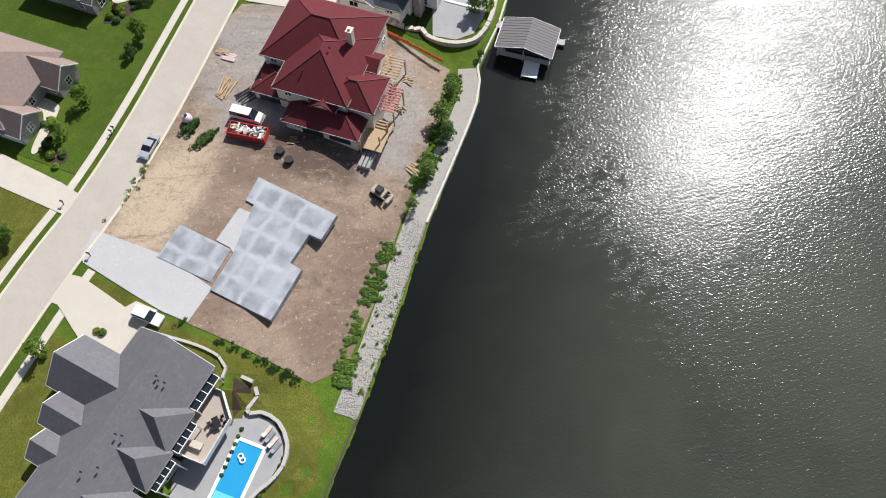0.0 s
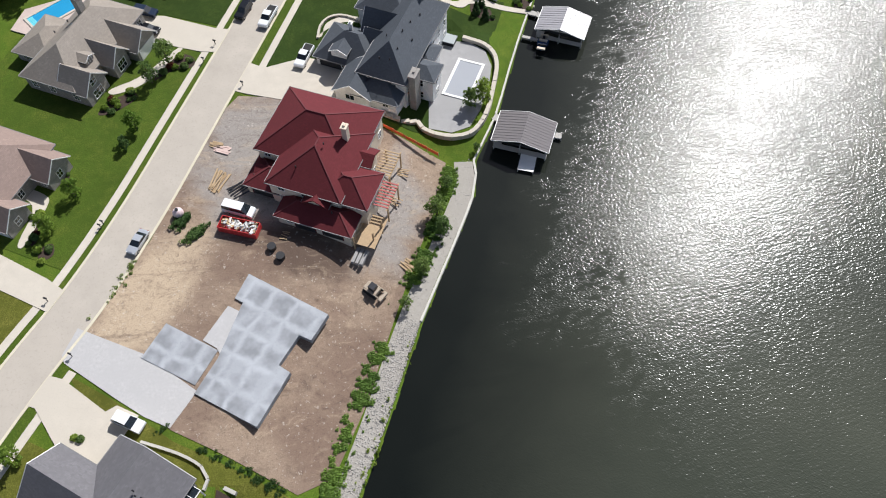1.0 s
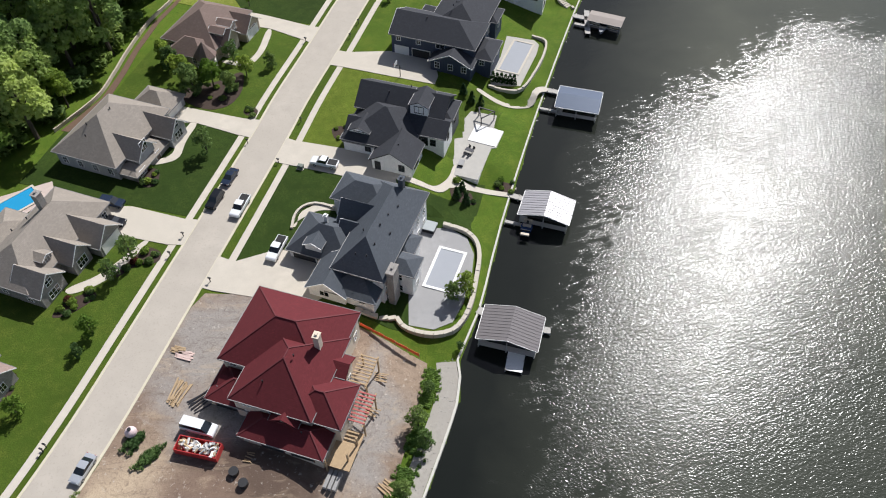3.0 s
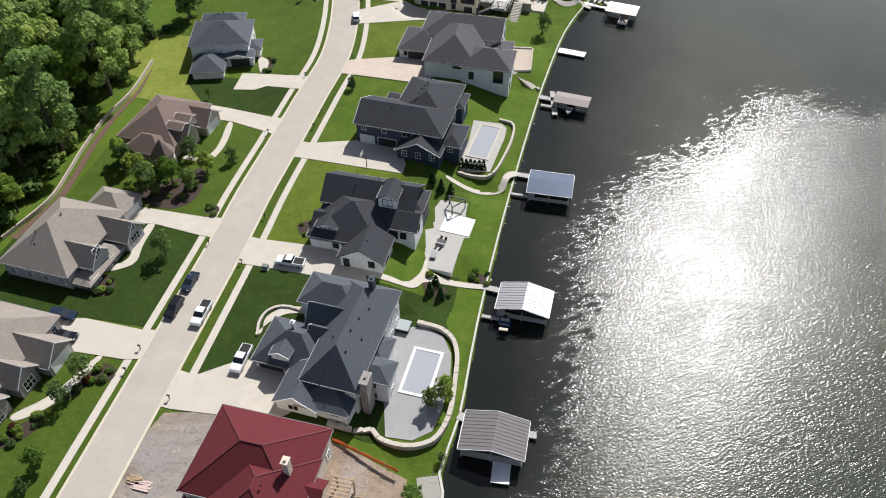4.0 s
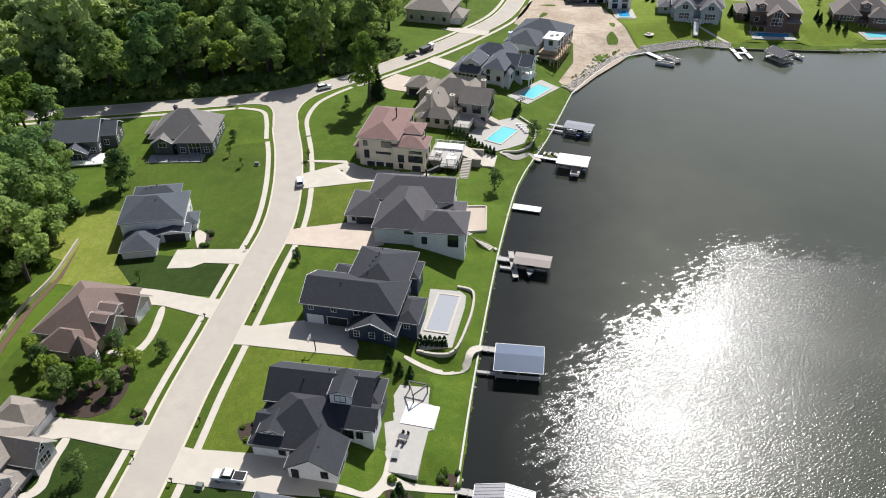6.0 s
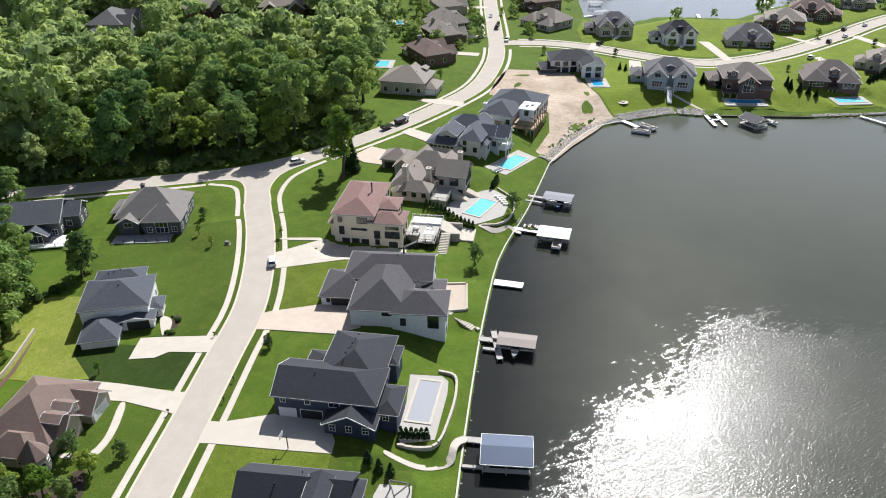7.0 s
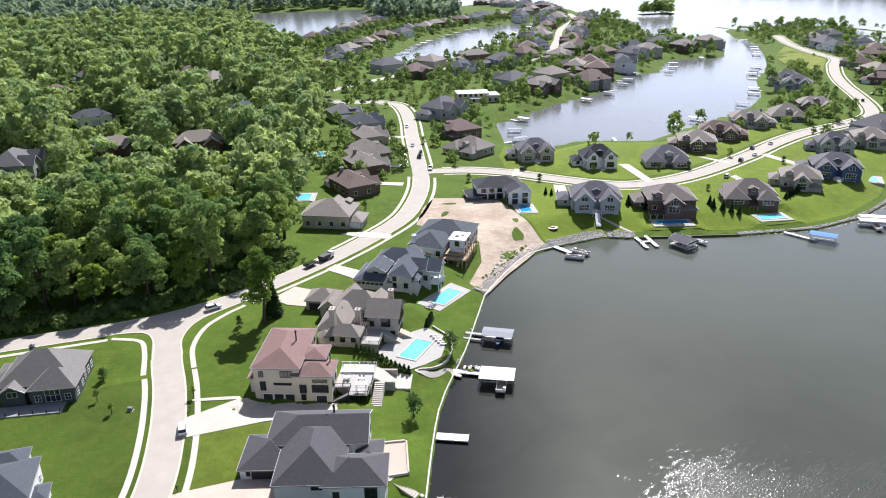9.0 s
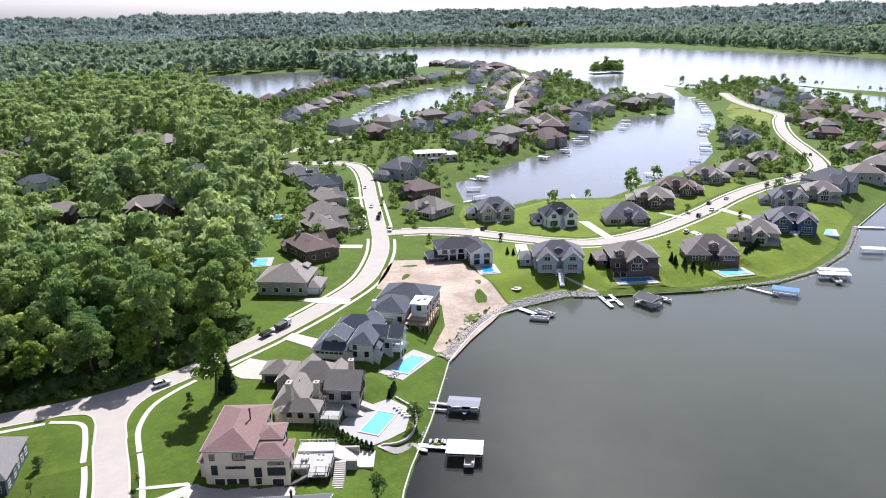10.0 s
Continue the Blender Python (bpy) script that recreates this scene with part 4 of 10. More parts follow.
class House:
    def __init__(self, label, x, y, a, roof, wall, trim=None, win=None, group="", name="house", floors=(1.5, 4.6, 7.7)):
        self.ob = tagged(empty(name, x, y, 0, -a), label, "house", group)
        self.x, self.y, self.a = x, y, radians(a)
        self.roof, self.wall, self.trim, self.win = roof, wall, trim or WHITE, win or WHITE
        self.wings, self.floors = [], floors
        self.opened = []
        self.far = self.joined = False

    def world(self, u, v):
        c, s = math.cos(self.a), math.sin(self.a)
        return self.x + u * c + v * s, self.y - u * s + v * c

    def wing(self, x0, x1, y0, y1, z1, kind="hip", pitch=0.6, z0=0.4, over=0.5, roof=None, wall=None, see="nesw", trim=None):
        self.wings.append((x0, x1, y0, y1, z0, z1, see))
        part("wall", wall_mesh(x0, x1, y0, y1, z0, z1, kind, pitch, [wall or self.wall]), self.ob)
        part("roof", roof_mesh(x0, x1, y0, y1, z1, kind, pitch, over, [roof or self.roof, GUTTER, trim or self.trim]), self.ob)
        return self

    def on_side(self, i, side, along):
        x0, x1, y0, y1 = self.wings[i][:4]
        if side in "sn":
            return (x0 + along, y0 if side == "s" else y1)
        return (x1 if side == "e" else x0, y0 + along)

    def place(self, i, side, along, z, meshes, names, label=""):
        u, v = self.on_side(i, side, along)
        a = part(names[0], meshes[0], self.ob, label, pose(u, v, z, 0, 0, SIDES[side][2]))
        if len(meshes) > 1:
            b = part(names[1], meshes[1], a)
        self.opened.append((u, v, z))
        return a

    def window(self, i, side, along, z, w=1.1, h=1.5, cols=2, rows=2):
        fr, pn = frames("window", w, h, self.win, PANE, cols, rows)
        if self.far or self.joined:
            self.place(i, side, along, z, (far_window(w, h, self.win),), ("window",))
        else:
            self.place(i, side, along, z, (fr, pn), ("window", "pane"))

    def garage(self, i, side, along, w=4.9, h=2.3, z=4.45, mat=None):
        dr, fr = frames("garage", w, h, mat or self.win, self.trim)
        self.place(i, side, along, z, (dr, fr), ("garage_door", "door_frame"))

    def door(self, i, side, along, z, w=1.0, h=2.1, mat=None):
        dr, fr = frames("garage", w, h, mat or BLACK, self.trim)
        self.place(i, side, along, z, (dr, fr), ("door", "door_frame"))

    def auto_windows(self, gap=3.0, w=1.1, h=1.5, skip=0.0):
        rng = random.Random(int(self.x * 7 + self.y * 13))
        for i, (x0, x1, y0, y1, z0, z1, see) in enumerate(self.wings):
            for side in see:
                length = (x1 - x0) if side in "sn" else (y1 - y0)
                n = max(1, int((length - 1.2) / gap))
                dx, dy, _ = SIDES[side]
                for fl in self.floors:
                    z = fl + 0.85
                    if z + h > z1 - 0.15:
                        continue
                    for k in range(n):
                        al = length * (k + 0.5) / n
                        u, v = self.on_side(i, side, al)
                        pu, pv = u + dx * 0.4, v + dy * 0.4
                        if any(j != i and a - 0.5 < pu < b + 0.5 and c - 0.5 < pv < d + 0.5 and t > z for j, (a, b, c, d, _, t, _) in enumerate(self.wings)):
                            continue
                        if any(abs(u - p) + abs(v - q) < 2.6 and -1 < z - r < 2 for p, q, r in self.opened):
                            continue
                        if ground_z(*self.world(pu, pv)) > z - 0.35 or rng.random() < (0.5 if self.far else skip):
                            continue
                        self.window(i, side, al, z, w, h)
        return self

    def chimney(self, u, v, z0, z1, mat, w=0.9, d=0.9):
        bm = bmesh.new()
        box_into(bm, u - w / 2, u + w / 2, v - d / 2, v + d / 2, z0, z1)
        box_into(bm, u - w / 2 - 0.12, u + w / 2 + 0.12, v - d / 2 - 0.12, v + d / 2 + 0.12, z1, z1 + 0.18)
        box_into(bm, u - 0.2, u + 0.2, v - 0.2, v + 0.2, z1 + 0.18, z1 + 0.5)
        part("chimney", bm_mesh("chimney", bm, mat), self.ob)

    def dormer(self, u, v, z, w, d, h, side, roof=None):
        """A small gabled dormer that looks out to a side."""
        ang = SIDES[side][2]
        m = pose(u, v, z, 0, 0, ang)
        ob = part("dormer", wall_mesh(-w / 2, w / 2, 0, d, 0, h, "gy", 0.5, [self.wall]), self.ob, "", m)
        part("dormer_roof", roof_mesh(-w / 2, w / 2, 0, d, h, "gy", 0.5, 0.3, [roof or self.roof, GUTTER, self.trim], 0.14), ob)
        fr, pn = frames("window", round(w * 0.5, 2), round(h * 0.62, 2), self.win, PANE, 2, 1)
        part("window", fr, ob, "", pose(0, 0, h * 0.2))
        return ob

    def vents(self, spots):
        me = cyl_mesh("roof_vent", 0.12, 0.12, 0.5, DARKMETAL, 8)
        for u, v, z in spots:
            part("roof_vent", me, self.ob, "", pose(u, v, z))


def ridge_caps(h, x0, x1, y0, y1, z, pitch, over=0.5):
    """Half-round ridge tiles along the hips and the ridge of a hip roof."""
    a0, a1, b0, b1 = x0 - over, x1 + over, y0 - over, y1 + over
    half = min(a1 - a0, b1 - b0) / 2
    zb = z - over * pitch
    top = zb + half * pitch
    if a1 - a0 >= b1 - b0:
        r0, r1 = Vector((a0 + half, (b0 + b1) / 2, top)), Vector((a1 - half, (b0 + b1) / 2, top))
        ends = ((a0, b0, r0), (a0, b1, r0), (a1, b0, r1), (a1, b1, r1))
    else:
        r0, r1 = Vector(((a0 + a1) / 2, b0 + half, top)), Vector(((a0 + a1) / 2, b1 - half, top))
        ends = ((a0, b0, r0), (a1, b0, r0), (a0, b1, r1), (a1, b1, r1))
    for p, q in [(r0, r1)] + [(Vector((x, y, zb)), r) for x, y, r in ends]:
        d = q - p
        if d.length < 0.3:
            continue
        part("ridge_cap", CAP, h.ob, "", Matrix.Translation(p) @ d.to_track_quat("X", "Z").to_matrix().to_4x4() @ Matrix.Diagonal((d.length, 1, 1, 1)))


CAP = box_mesh("ridge_cap", 0, 1, -0.1, 0.1, -0.05, 0.06, plain("red ridge tiles", (0.125, 0.021, 0.025), 0.8, 0, 0.25, 3.0))


def house_red():
    h = House("large stucco house with a red tile hip roof, still being built", -23, 83, 18, SH_RED, CREAM, SH_RED)
    hips = ((-10.6, 6.9, -0.8, 13.2, 10.6, 0.62), (-5.7, 7.2, -6.7, 8, 10.6, 0.62), (3, 11.6, -6.2, 0.9, 9.8, 0.6), (-3, 10.2, -10.5, -5, 7.2, 0.5), (-10.8, -4, -6.3, 0.2, 7.2, 0.5), (-11, -6, 3.2, 8.2, 9.9, 0.6))
    for x0, x1, y0, y1, z1, pitch in hips:
        h.wing(x0, x1, y0, y1, z1, "hip", pitch)
        ridge_caps(h, x0, x1, y0, y1, z1, pitch)
    h.wing(1.3, 5.2, -7.6, -3.5, 9.4, "gy", 0.6, z0=7)
    h.wing(4, 9.0, 1.9, 5.2, 10.0, "gx", 0.55)
    h.wing(-9.6, -5.4, -4.0, -1.6, 7.9, "gx", 0.5)
    h.chimney(4.2, 4.4, 11, 15.4, CREAM, 0.9, 1.1)
    for al in (3.0, 8.0):
        h.garage(3, "s", al + 2, 3.6, 2.4, mat=BLACK)
    h.garage(4, "s", 3.4, 4.8, 2.3, mat=BLACK)
    h.vents([(-1.4, -4, 12.4), (2, 0.5, 14.4), (6.4, -8.4, 8.6)])
    h.auto_windows(3.2)
    return h


def house_slab_neighbour():
    h = House("sprawling house with a complex grey shingle roof and dormers", -45, 23, 27, SH_GREY, ST_GREY, WHITE)
    h.wing(-6.8, 5.6, -16, 10.4, 7.8, "gy", 0.72)
    h.wing(-13.6, -3, -2.0, 5.5, 7.8, "gx", 0.8)
    h.wing(-11, -3, -6.8, -2.6, 7.8, "gx", 0.75)
    h.wing(-9.4, -3, -11.4, -7.6, 7.6, "gx", 0.75)
    h.wing(-3, 7.0, -2.0, 3.6, 8.0, "hip", 0.95)
    h.wing(-3, 7.6, -7.4, -2.4, 8.0, "hip", 0.95)
    h.wing(-3, 8, -14.6, -9.2, 8.0, "hip", 0.95)
    h.vents([(1.4, 5.6, 11.4), (1.9, 5.2, 11.1), (2.6, 5.4, 10.6), (1.5, -3.4, 11.6), (2.2, -3.2, 11.2), (2.0, -8, 11.2), (0.8, -9.4, 12.1)])
    h.garage(0, "n", 3, 4.8)
    # glazed lean-to roofs over the deck
    for x0, x1, y0, y1, z in ((5.9, 7.3, 4.4, 10.0, 6.6), (7.3, 8.6, -1.6, 2.8, 6.8), (7.9, 9.0, -7.2, -2.8, 6.8)):
        bm = bmesh.new()
        for k in range(5):
            y = y0 + (y1 - y0) * k / 4
            box_into(bm, x0, x1, y - 0.05, y + 0.05, z, z + 0.16)
        for x in (x0, x1):
            box_into(bm, x - 0.06, x + 0.06, y0, y1, z + 0.02, z + 0.22)
        for y in (y0 + 0.1, y1 - 0.1):
            box_into(bm, x1 - 0.1, x1 + 0.08, y - 0.09, y + 0.09, 1.6, z)
        lean = part("lean_to", bm_mesh("lean_to", bm, WHITE), h.ob, "white-framed glazed lean-to roof")
        part("pane", box_mesh("pane", x0 + 0.05, x1 - 0.05, y0 + 0.05, y1 - 0.05, z + 0.08, z + 0.12, PANE), lean)
    h.auto_windows(2.6)
    return h


def house_slate():
    h = House("big white house with a steep slate grey shingle roof", -14, 110, 20, SH_SLATE, SD_WHITE, WHITE)
    h.wing(-1.0, 8.2, -6.6, 15.4, 10.0, "hip", 0.95)
    h.wing(-8.2, 2.0, 9.0, 15.6, 9.8, "hip", 0.62)
    h.wing(-4.8, 3, 4.2, 9.6, 9.2, "gx", 1.15)
    h.wing(-11.8, 0, -3.4, 5.6, 7.2, "hip", 0.75)
    h.wing(-4.6, 2.4, -10.2, -3, 7.2, "gy", 0.68)
    h.wing(-1, 7.6, -9.7, -3, 7.2, "hip", 0.62)
    h.wing(7, 12.2, -2.6, 1.4, 8.0, "hip", 0.5)
    h.wing(7, 10.0, 1.6, 6.6, 7.2, "hip", 0.5)
    h.wing(-3.4, 3, 1.2, 5.0, 9.0, "gx", 1.0)
    h.chimney(9.3, -4.6, 0.6, 10.6, ST_GREY, 1.3, 2.4)
    h.chimney(4.6, 12.4, 11, 15.2, SH_SLATE, 0.9, 1.2)
    h.chimney(-6.6, 2.6, 8.6, 11.2, WHITE, 0.6, 0.6)
    h.dormer(-6.9, -3.0, 7.5, 3.2, 4.2, 1.5, "s")
    h.garage(3, "s", 3.0, 4.6, mat=BLACK)
    h.window(4, "s", 3.0, 5.3, 1.7, 1.2, 2, 1)
    h.window(0, "s", 6.9, 7.8, 1.0, 1.4)
    h.vents([(4.6, 2, 13.4), (4.9, 5, 13.0), (5.6, 8, 12.4), (2.2, 0, 13.2), (6.4, 2, 11.7), (5.2, -2, 12.8), (2.6, -4.6, 12.0), (4.6, -4.4, 12.1)])
    h.auto_windows(2.7)
    return h


def house_charcoal():
    h = House("white gabled house with a charcoal shingle roof and black trim", -8, 142, 18, SH_DARK, SD_WHITE, BLACK, BLACK)
    h.wing(-9.3, 9.5, 3.5, 12.6, 9.8, "gx", 0.7, wall=SD_DARK)
    h.wing(-9.2, 5.2, -5.2, 8.6, 8.2, "hip", 0.6)
    h.wing(-1.5, 7.0, -8.8, -2, 7.6, "gy", 0.62)
    h.wing(-9, -2.6, -4.8, 3.4, 7.4, "gx", 0.7)
    h.wing(1.4, 11.0, 0.4, 6.4, 8.4, "gx", 0.6)
    h.wing(5, 10.8, 6, 12, 8.8, "hip", 0.5, wall=SD_DARK)
    h.dormer(-6.0, -4.0, 7.9, 4.2, 4.4, 1.6, "s")
    h.dormer(4.6, 3.6, 10.2, 3.8, 5.2, 2.5, "s")
    h.garage(3, "s", 3.0, 4.6, mat=BLACK)
    h.door(2, "s", 1.2, 4.5)
    h.window(4, "s", 4.2, 5.2, 3.6, 2.0, 4, 2)
    h.window(2, "e", 2.9, 5.0, 2.4, 1.8, 3, 2)
    h.vents([(1, 9.5, 12.2), (-3, 6.6, 12.0), (3.4, -6, 9.6)])
    h.auto_windows(2.9)
    return h


def house_navy():
    h = House("navy blue house with a near-black shingle roof and white trim", 2, 175, 20, SH_DARK, SD_NAVY, WHITE)
    h.wing(-10.4, 10.0, -4.6, 6.2, 10.2, "gable_w", 0.52)
    h.wing(-3.2, 9.5, 1, 16.8, 10.2, "hip", 0.5)
    h.wing(-8, 0, 4, 13, 7.4, "hip", 0.6)
    h.wing(0.6, 10.4, -8, -3.4, 7.4, "gy", 0.5)
    h.wing(9.6, 14, -3.8, 4, 7.6, "hip", 0.5)
    h.wing(4, 11, 10, 15.5, 8.6, "hip", 0.5)
    h.garage(0, "s", 2.5, 3.4)
    h.garage(0, "s", 7.4, 4.4, mat=BLACK)
    for al, w in ((1.8, 1.0), (6.8, 1.0), (12.2, 2.0)):
        h.window(0, "s", al, 8.3, w, 1.2, 2, 1)
    h.door(3, "w", 1.5, 4.5, mat=WHITE)
    h.vents([(1.5 + 0.3 * k, 6 + 1.6 * k, 13.2) for k in range(5)] + [(4, 0, 11.9), (-3, 0, 12.4)])
    h.auto_windows(2.8)
    return h


def house_hipped():
    h = House("broad white house with dark grey intersecting hip roofs", 16, 209, 16, shingle("graphite shingles", (0.095, 0.09, 0.095)), SD_WHITE, WHITE, BLACK)
    h.wing(-9.4, 11.8, 3, 15, 9.8, "gable_e", 0.52)
    h.wing(-5.8, 7.6, -9.5, 10, 9.4, "hip", 0.6, see="nw")
    h.wing(4, 16.4, -10.0, -0.4, 9.2, "hip", 0.56, see="e")
    h.wing(-14.5, -3, -2.0, 9.6, 7.4, "hip", 0.5)
    h.wing(10, 15, -2, 6, 8.0, "hip", 0.5)
    h.garage(3, "s", 5, 5.2, mat=BLACK)
    h.window(1, "s", 9, 7.6, 3.0, 0.6, 3, 1)
    h.door(2, "s", 2.6, 5.2, 1.4, 2.2)
    h.window(2, "s", 9.6, 5.0, 2.4, 3.2, 2, 2)
    h.vents([(3, 8, 13.2), (9, -5, 11.4)])
    h.chimney(4.2, 11, 11.6, 13.6, DARKMETAL, 0.4, 0.4)
    h.auto_windows(3.4)
    return h


def railing(h, pts, z, mat, high=1.0, gap=2.2):
    """Rails, balusters and posts along a line in the house's own metres."""
    for (au, av), (bu, bv) in zip(pts, pts[1:]):
        ln = math.hypot(bu - au, bv - av)
        bm = bmesh.new()
        for lo, hi in ((0.1, 0.16), (high - 0.08, high)):
            box_into(bm, 0, ln, -0.04, 0.04, lo, hi)
        for k in range(1, int(ln / 0.28)):
            box_into(bm, 0.28 * k - 0.02, 0.28 * k + 0.02, -0.02, 0.02, 0.16, high - 0.08)
        ob = part("railing", bm_mesh("railing", bm, mat), h.ob, "", pose(au, av, z, 0, 0, math.degrees(math.atan2(bv - av, bu - au))))
        n = max(1, round(ln / gap))
        post = box_mesh("post", -0.07, 0.07, -0.07, 0.07, 0, high + 0.08, mat)
        for k in range(n + 1):
            part("post", post, ob, "", pose(ln * k / n, 0, 0))


def flight(h, u, v, turn, wide, z_top, z_low, mat, tread=0.32):
    """A flight of steps that descends along its own x."""
    n = max(2, round((z_top - z_low) / 0.18))
    for k in range(n):
        z = z_top - (z_top - z_low) * (k + 1) / n
        part("step", box_mesh("step", tread * k, tread * (k + 1) + 0.03, -wide / 2, wide / 2, z_low - 0.6, z, mat), h.ob, "", pose(u, v, 0, 0, 0, turn))


def deck(h, u0, u1, v0, v1, z, mat, post_mat=None, thick=0.3, name="deck"):
    part(name, box_mesh(name, u0, u1, v0, v1, z - thick, z, mat), h.ob)
    if post_mat:
        for u in (u0 + 0.2, (u0 + u1) / 2, u1 - 0.2):
            for v in (v0 + 0.2, v1 - 0.2):
                part("deck_post", box_mesh("deck_post", u - 0.12, u + 0.12, v - 0.12, v + 0.12, 0.5, z - thick, post_mat), h.ob)


def bay(h, u, v, turn, r, z0, z1, wall, roof):
    """A round bay with its own low cone roof."""
    m = pose(u, v, 0, 0, 0, turn)
    part("bay", cyl_mesh("bay", r, r, z1 - z0, wall, 10, z0), h.ob, "", m)
    part("bay_roof", cyl_mesh("bay_roof", r + 0.4, 0.05, r * 0.7, roof, 10, z1), h.ob, "", m)


def house_rose():
    h = House("tall cream stucco house with a rose clay roof", 24, 253, 20, SH_ROSE, CREAM, WHITE, BLACK, floors=(2.4, 5.4, 8.6))
    h.wing(-13, -1.5, -14.4, 6, 12.3, "hip", 0.4)
    h.wing(-3, 6.6, -14.8, -7.6, 10.5, "hip", 0.4)
    h.wing(-2, 4, -9, -2.5, 12, "hip", 0.35)
    h.wing(-14.5, -10, -13, -6, 8.6, "hip", 0.4)
    for al in (3.2, 6.0, 8.8):
        h.garage(0, "s", al, 2.3, 2.0, z=2.5, mat=BLACK)
    h.garage(1, "s", 6.9, 2.6, 2.0, z=2.5, mat=BLACK)
    h.window(1, "s", 6.7, 5.5, 4.0, 2.0, 3, 2)
    h.window(1, "s", 6.7, 8.3, 3.6, 0.7, 4, 1)
    h.window(1, "s", 2.4, 5.2, 1.6, 2.3, 2, 2)
    h.window(0, "s", 8.2, 9.4, 2.8, 1.7, 3, 1)
    h.window(0, "s", 7.2, 7.2, 4.4, 0.5, 4, 1)
    h.window(0, "s", 2.2, 5.6, 1.3, 2.4, 2, 2)
    h.chimney(-4.5, -3, 13.5, 16, DARKMETAL, 0.3, 0.3)
    h.chimney(5.4, -9, 11, 13, DARKMETAL, 0.25, 0.25)
    # raised terrace, deck and broad steps
    deck(h, 6.7, 16, -11.8, -0.8, 5.2, PATIO, None, 0.4, "terrace")
    part("terrace_wall", box_mesh("terrace_wall", 6.7, 15.7, -9.8, -1.1, 0.6, 4.8, CREAM), h.ob)
    deck(h, 10.8, 15.6, -15.2, -11.8, 5.16, PATIO, BLACK, 0.25)
    part("parapet", box_mesh("parapet", 7, 15.8, -5.2, -4.9, 5.2, 5.75, WHITE), h.ob)
    part("spa", box_mesh("spa", 7.4, 15.4, -4.7, -1.3, 5.2, 5.62, WHITE, 0.1), h.ob, "white-covered raised pool")
    part("sunshade", box_mesh("sunshade", 12.4, 15.2, -14.4, -12.4, 7.3, 7.45, WHITE, 0.05), h.ob)
    for u, v in ((12.6, -14.2), (15, -14.2), (12.6, -12.6), (15, -12.6)):
        part("sunshade_post", box_mesh("sunshade_post", u - 0.06, u + 0.06, v - 0.06, v + 0.06, 5.16, 7.3, WHITE), h.ob)
    railing(h, [(6.7, -11.7), (10.8, -11.7), (10.8, -15.1), (15.5, -15.1), (15.5, -11.7), (15.9, -11.7), (15.9, -7.4)], 5.2, BLACK)
    railing(h, [(6.7, -0.9), (15.9, -0.9)], 5.2, WHITE)
    flight(h, 10.7, -14.4, 180, 1.2, 5.1, 2.4, BLACK)
    flight(h, 16, -4.2, 0, 5.6, 5.2, 2.3, WALKWAY, 0.36)
    for v in (-7.2, -1.2):
        part("planter", box_mesh("planter", 16, 21.5, v - 0.35, v + 0.35, 1.0, 4.2, STONE), h.ob)
    flight(h, 17.6, -7.6, 270, 2.6, 4.4, 1.4, LIMESTONE, 0.6)
    deck(h, 21.6, 25.4, -7, 0.6, 2.0, WALKWAY, None, 0.9, "lower_terrace")
    h.auto_windows(3.0)
    return h


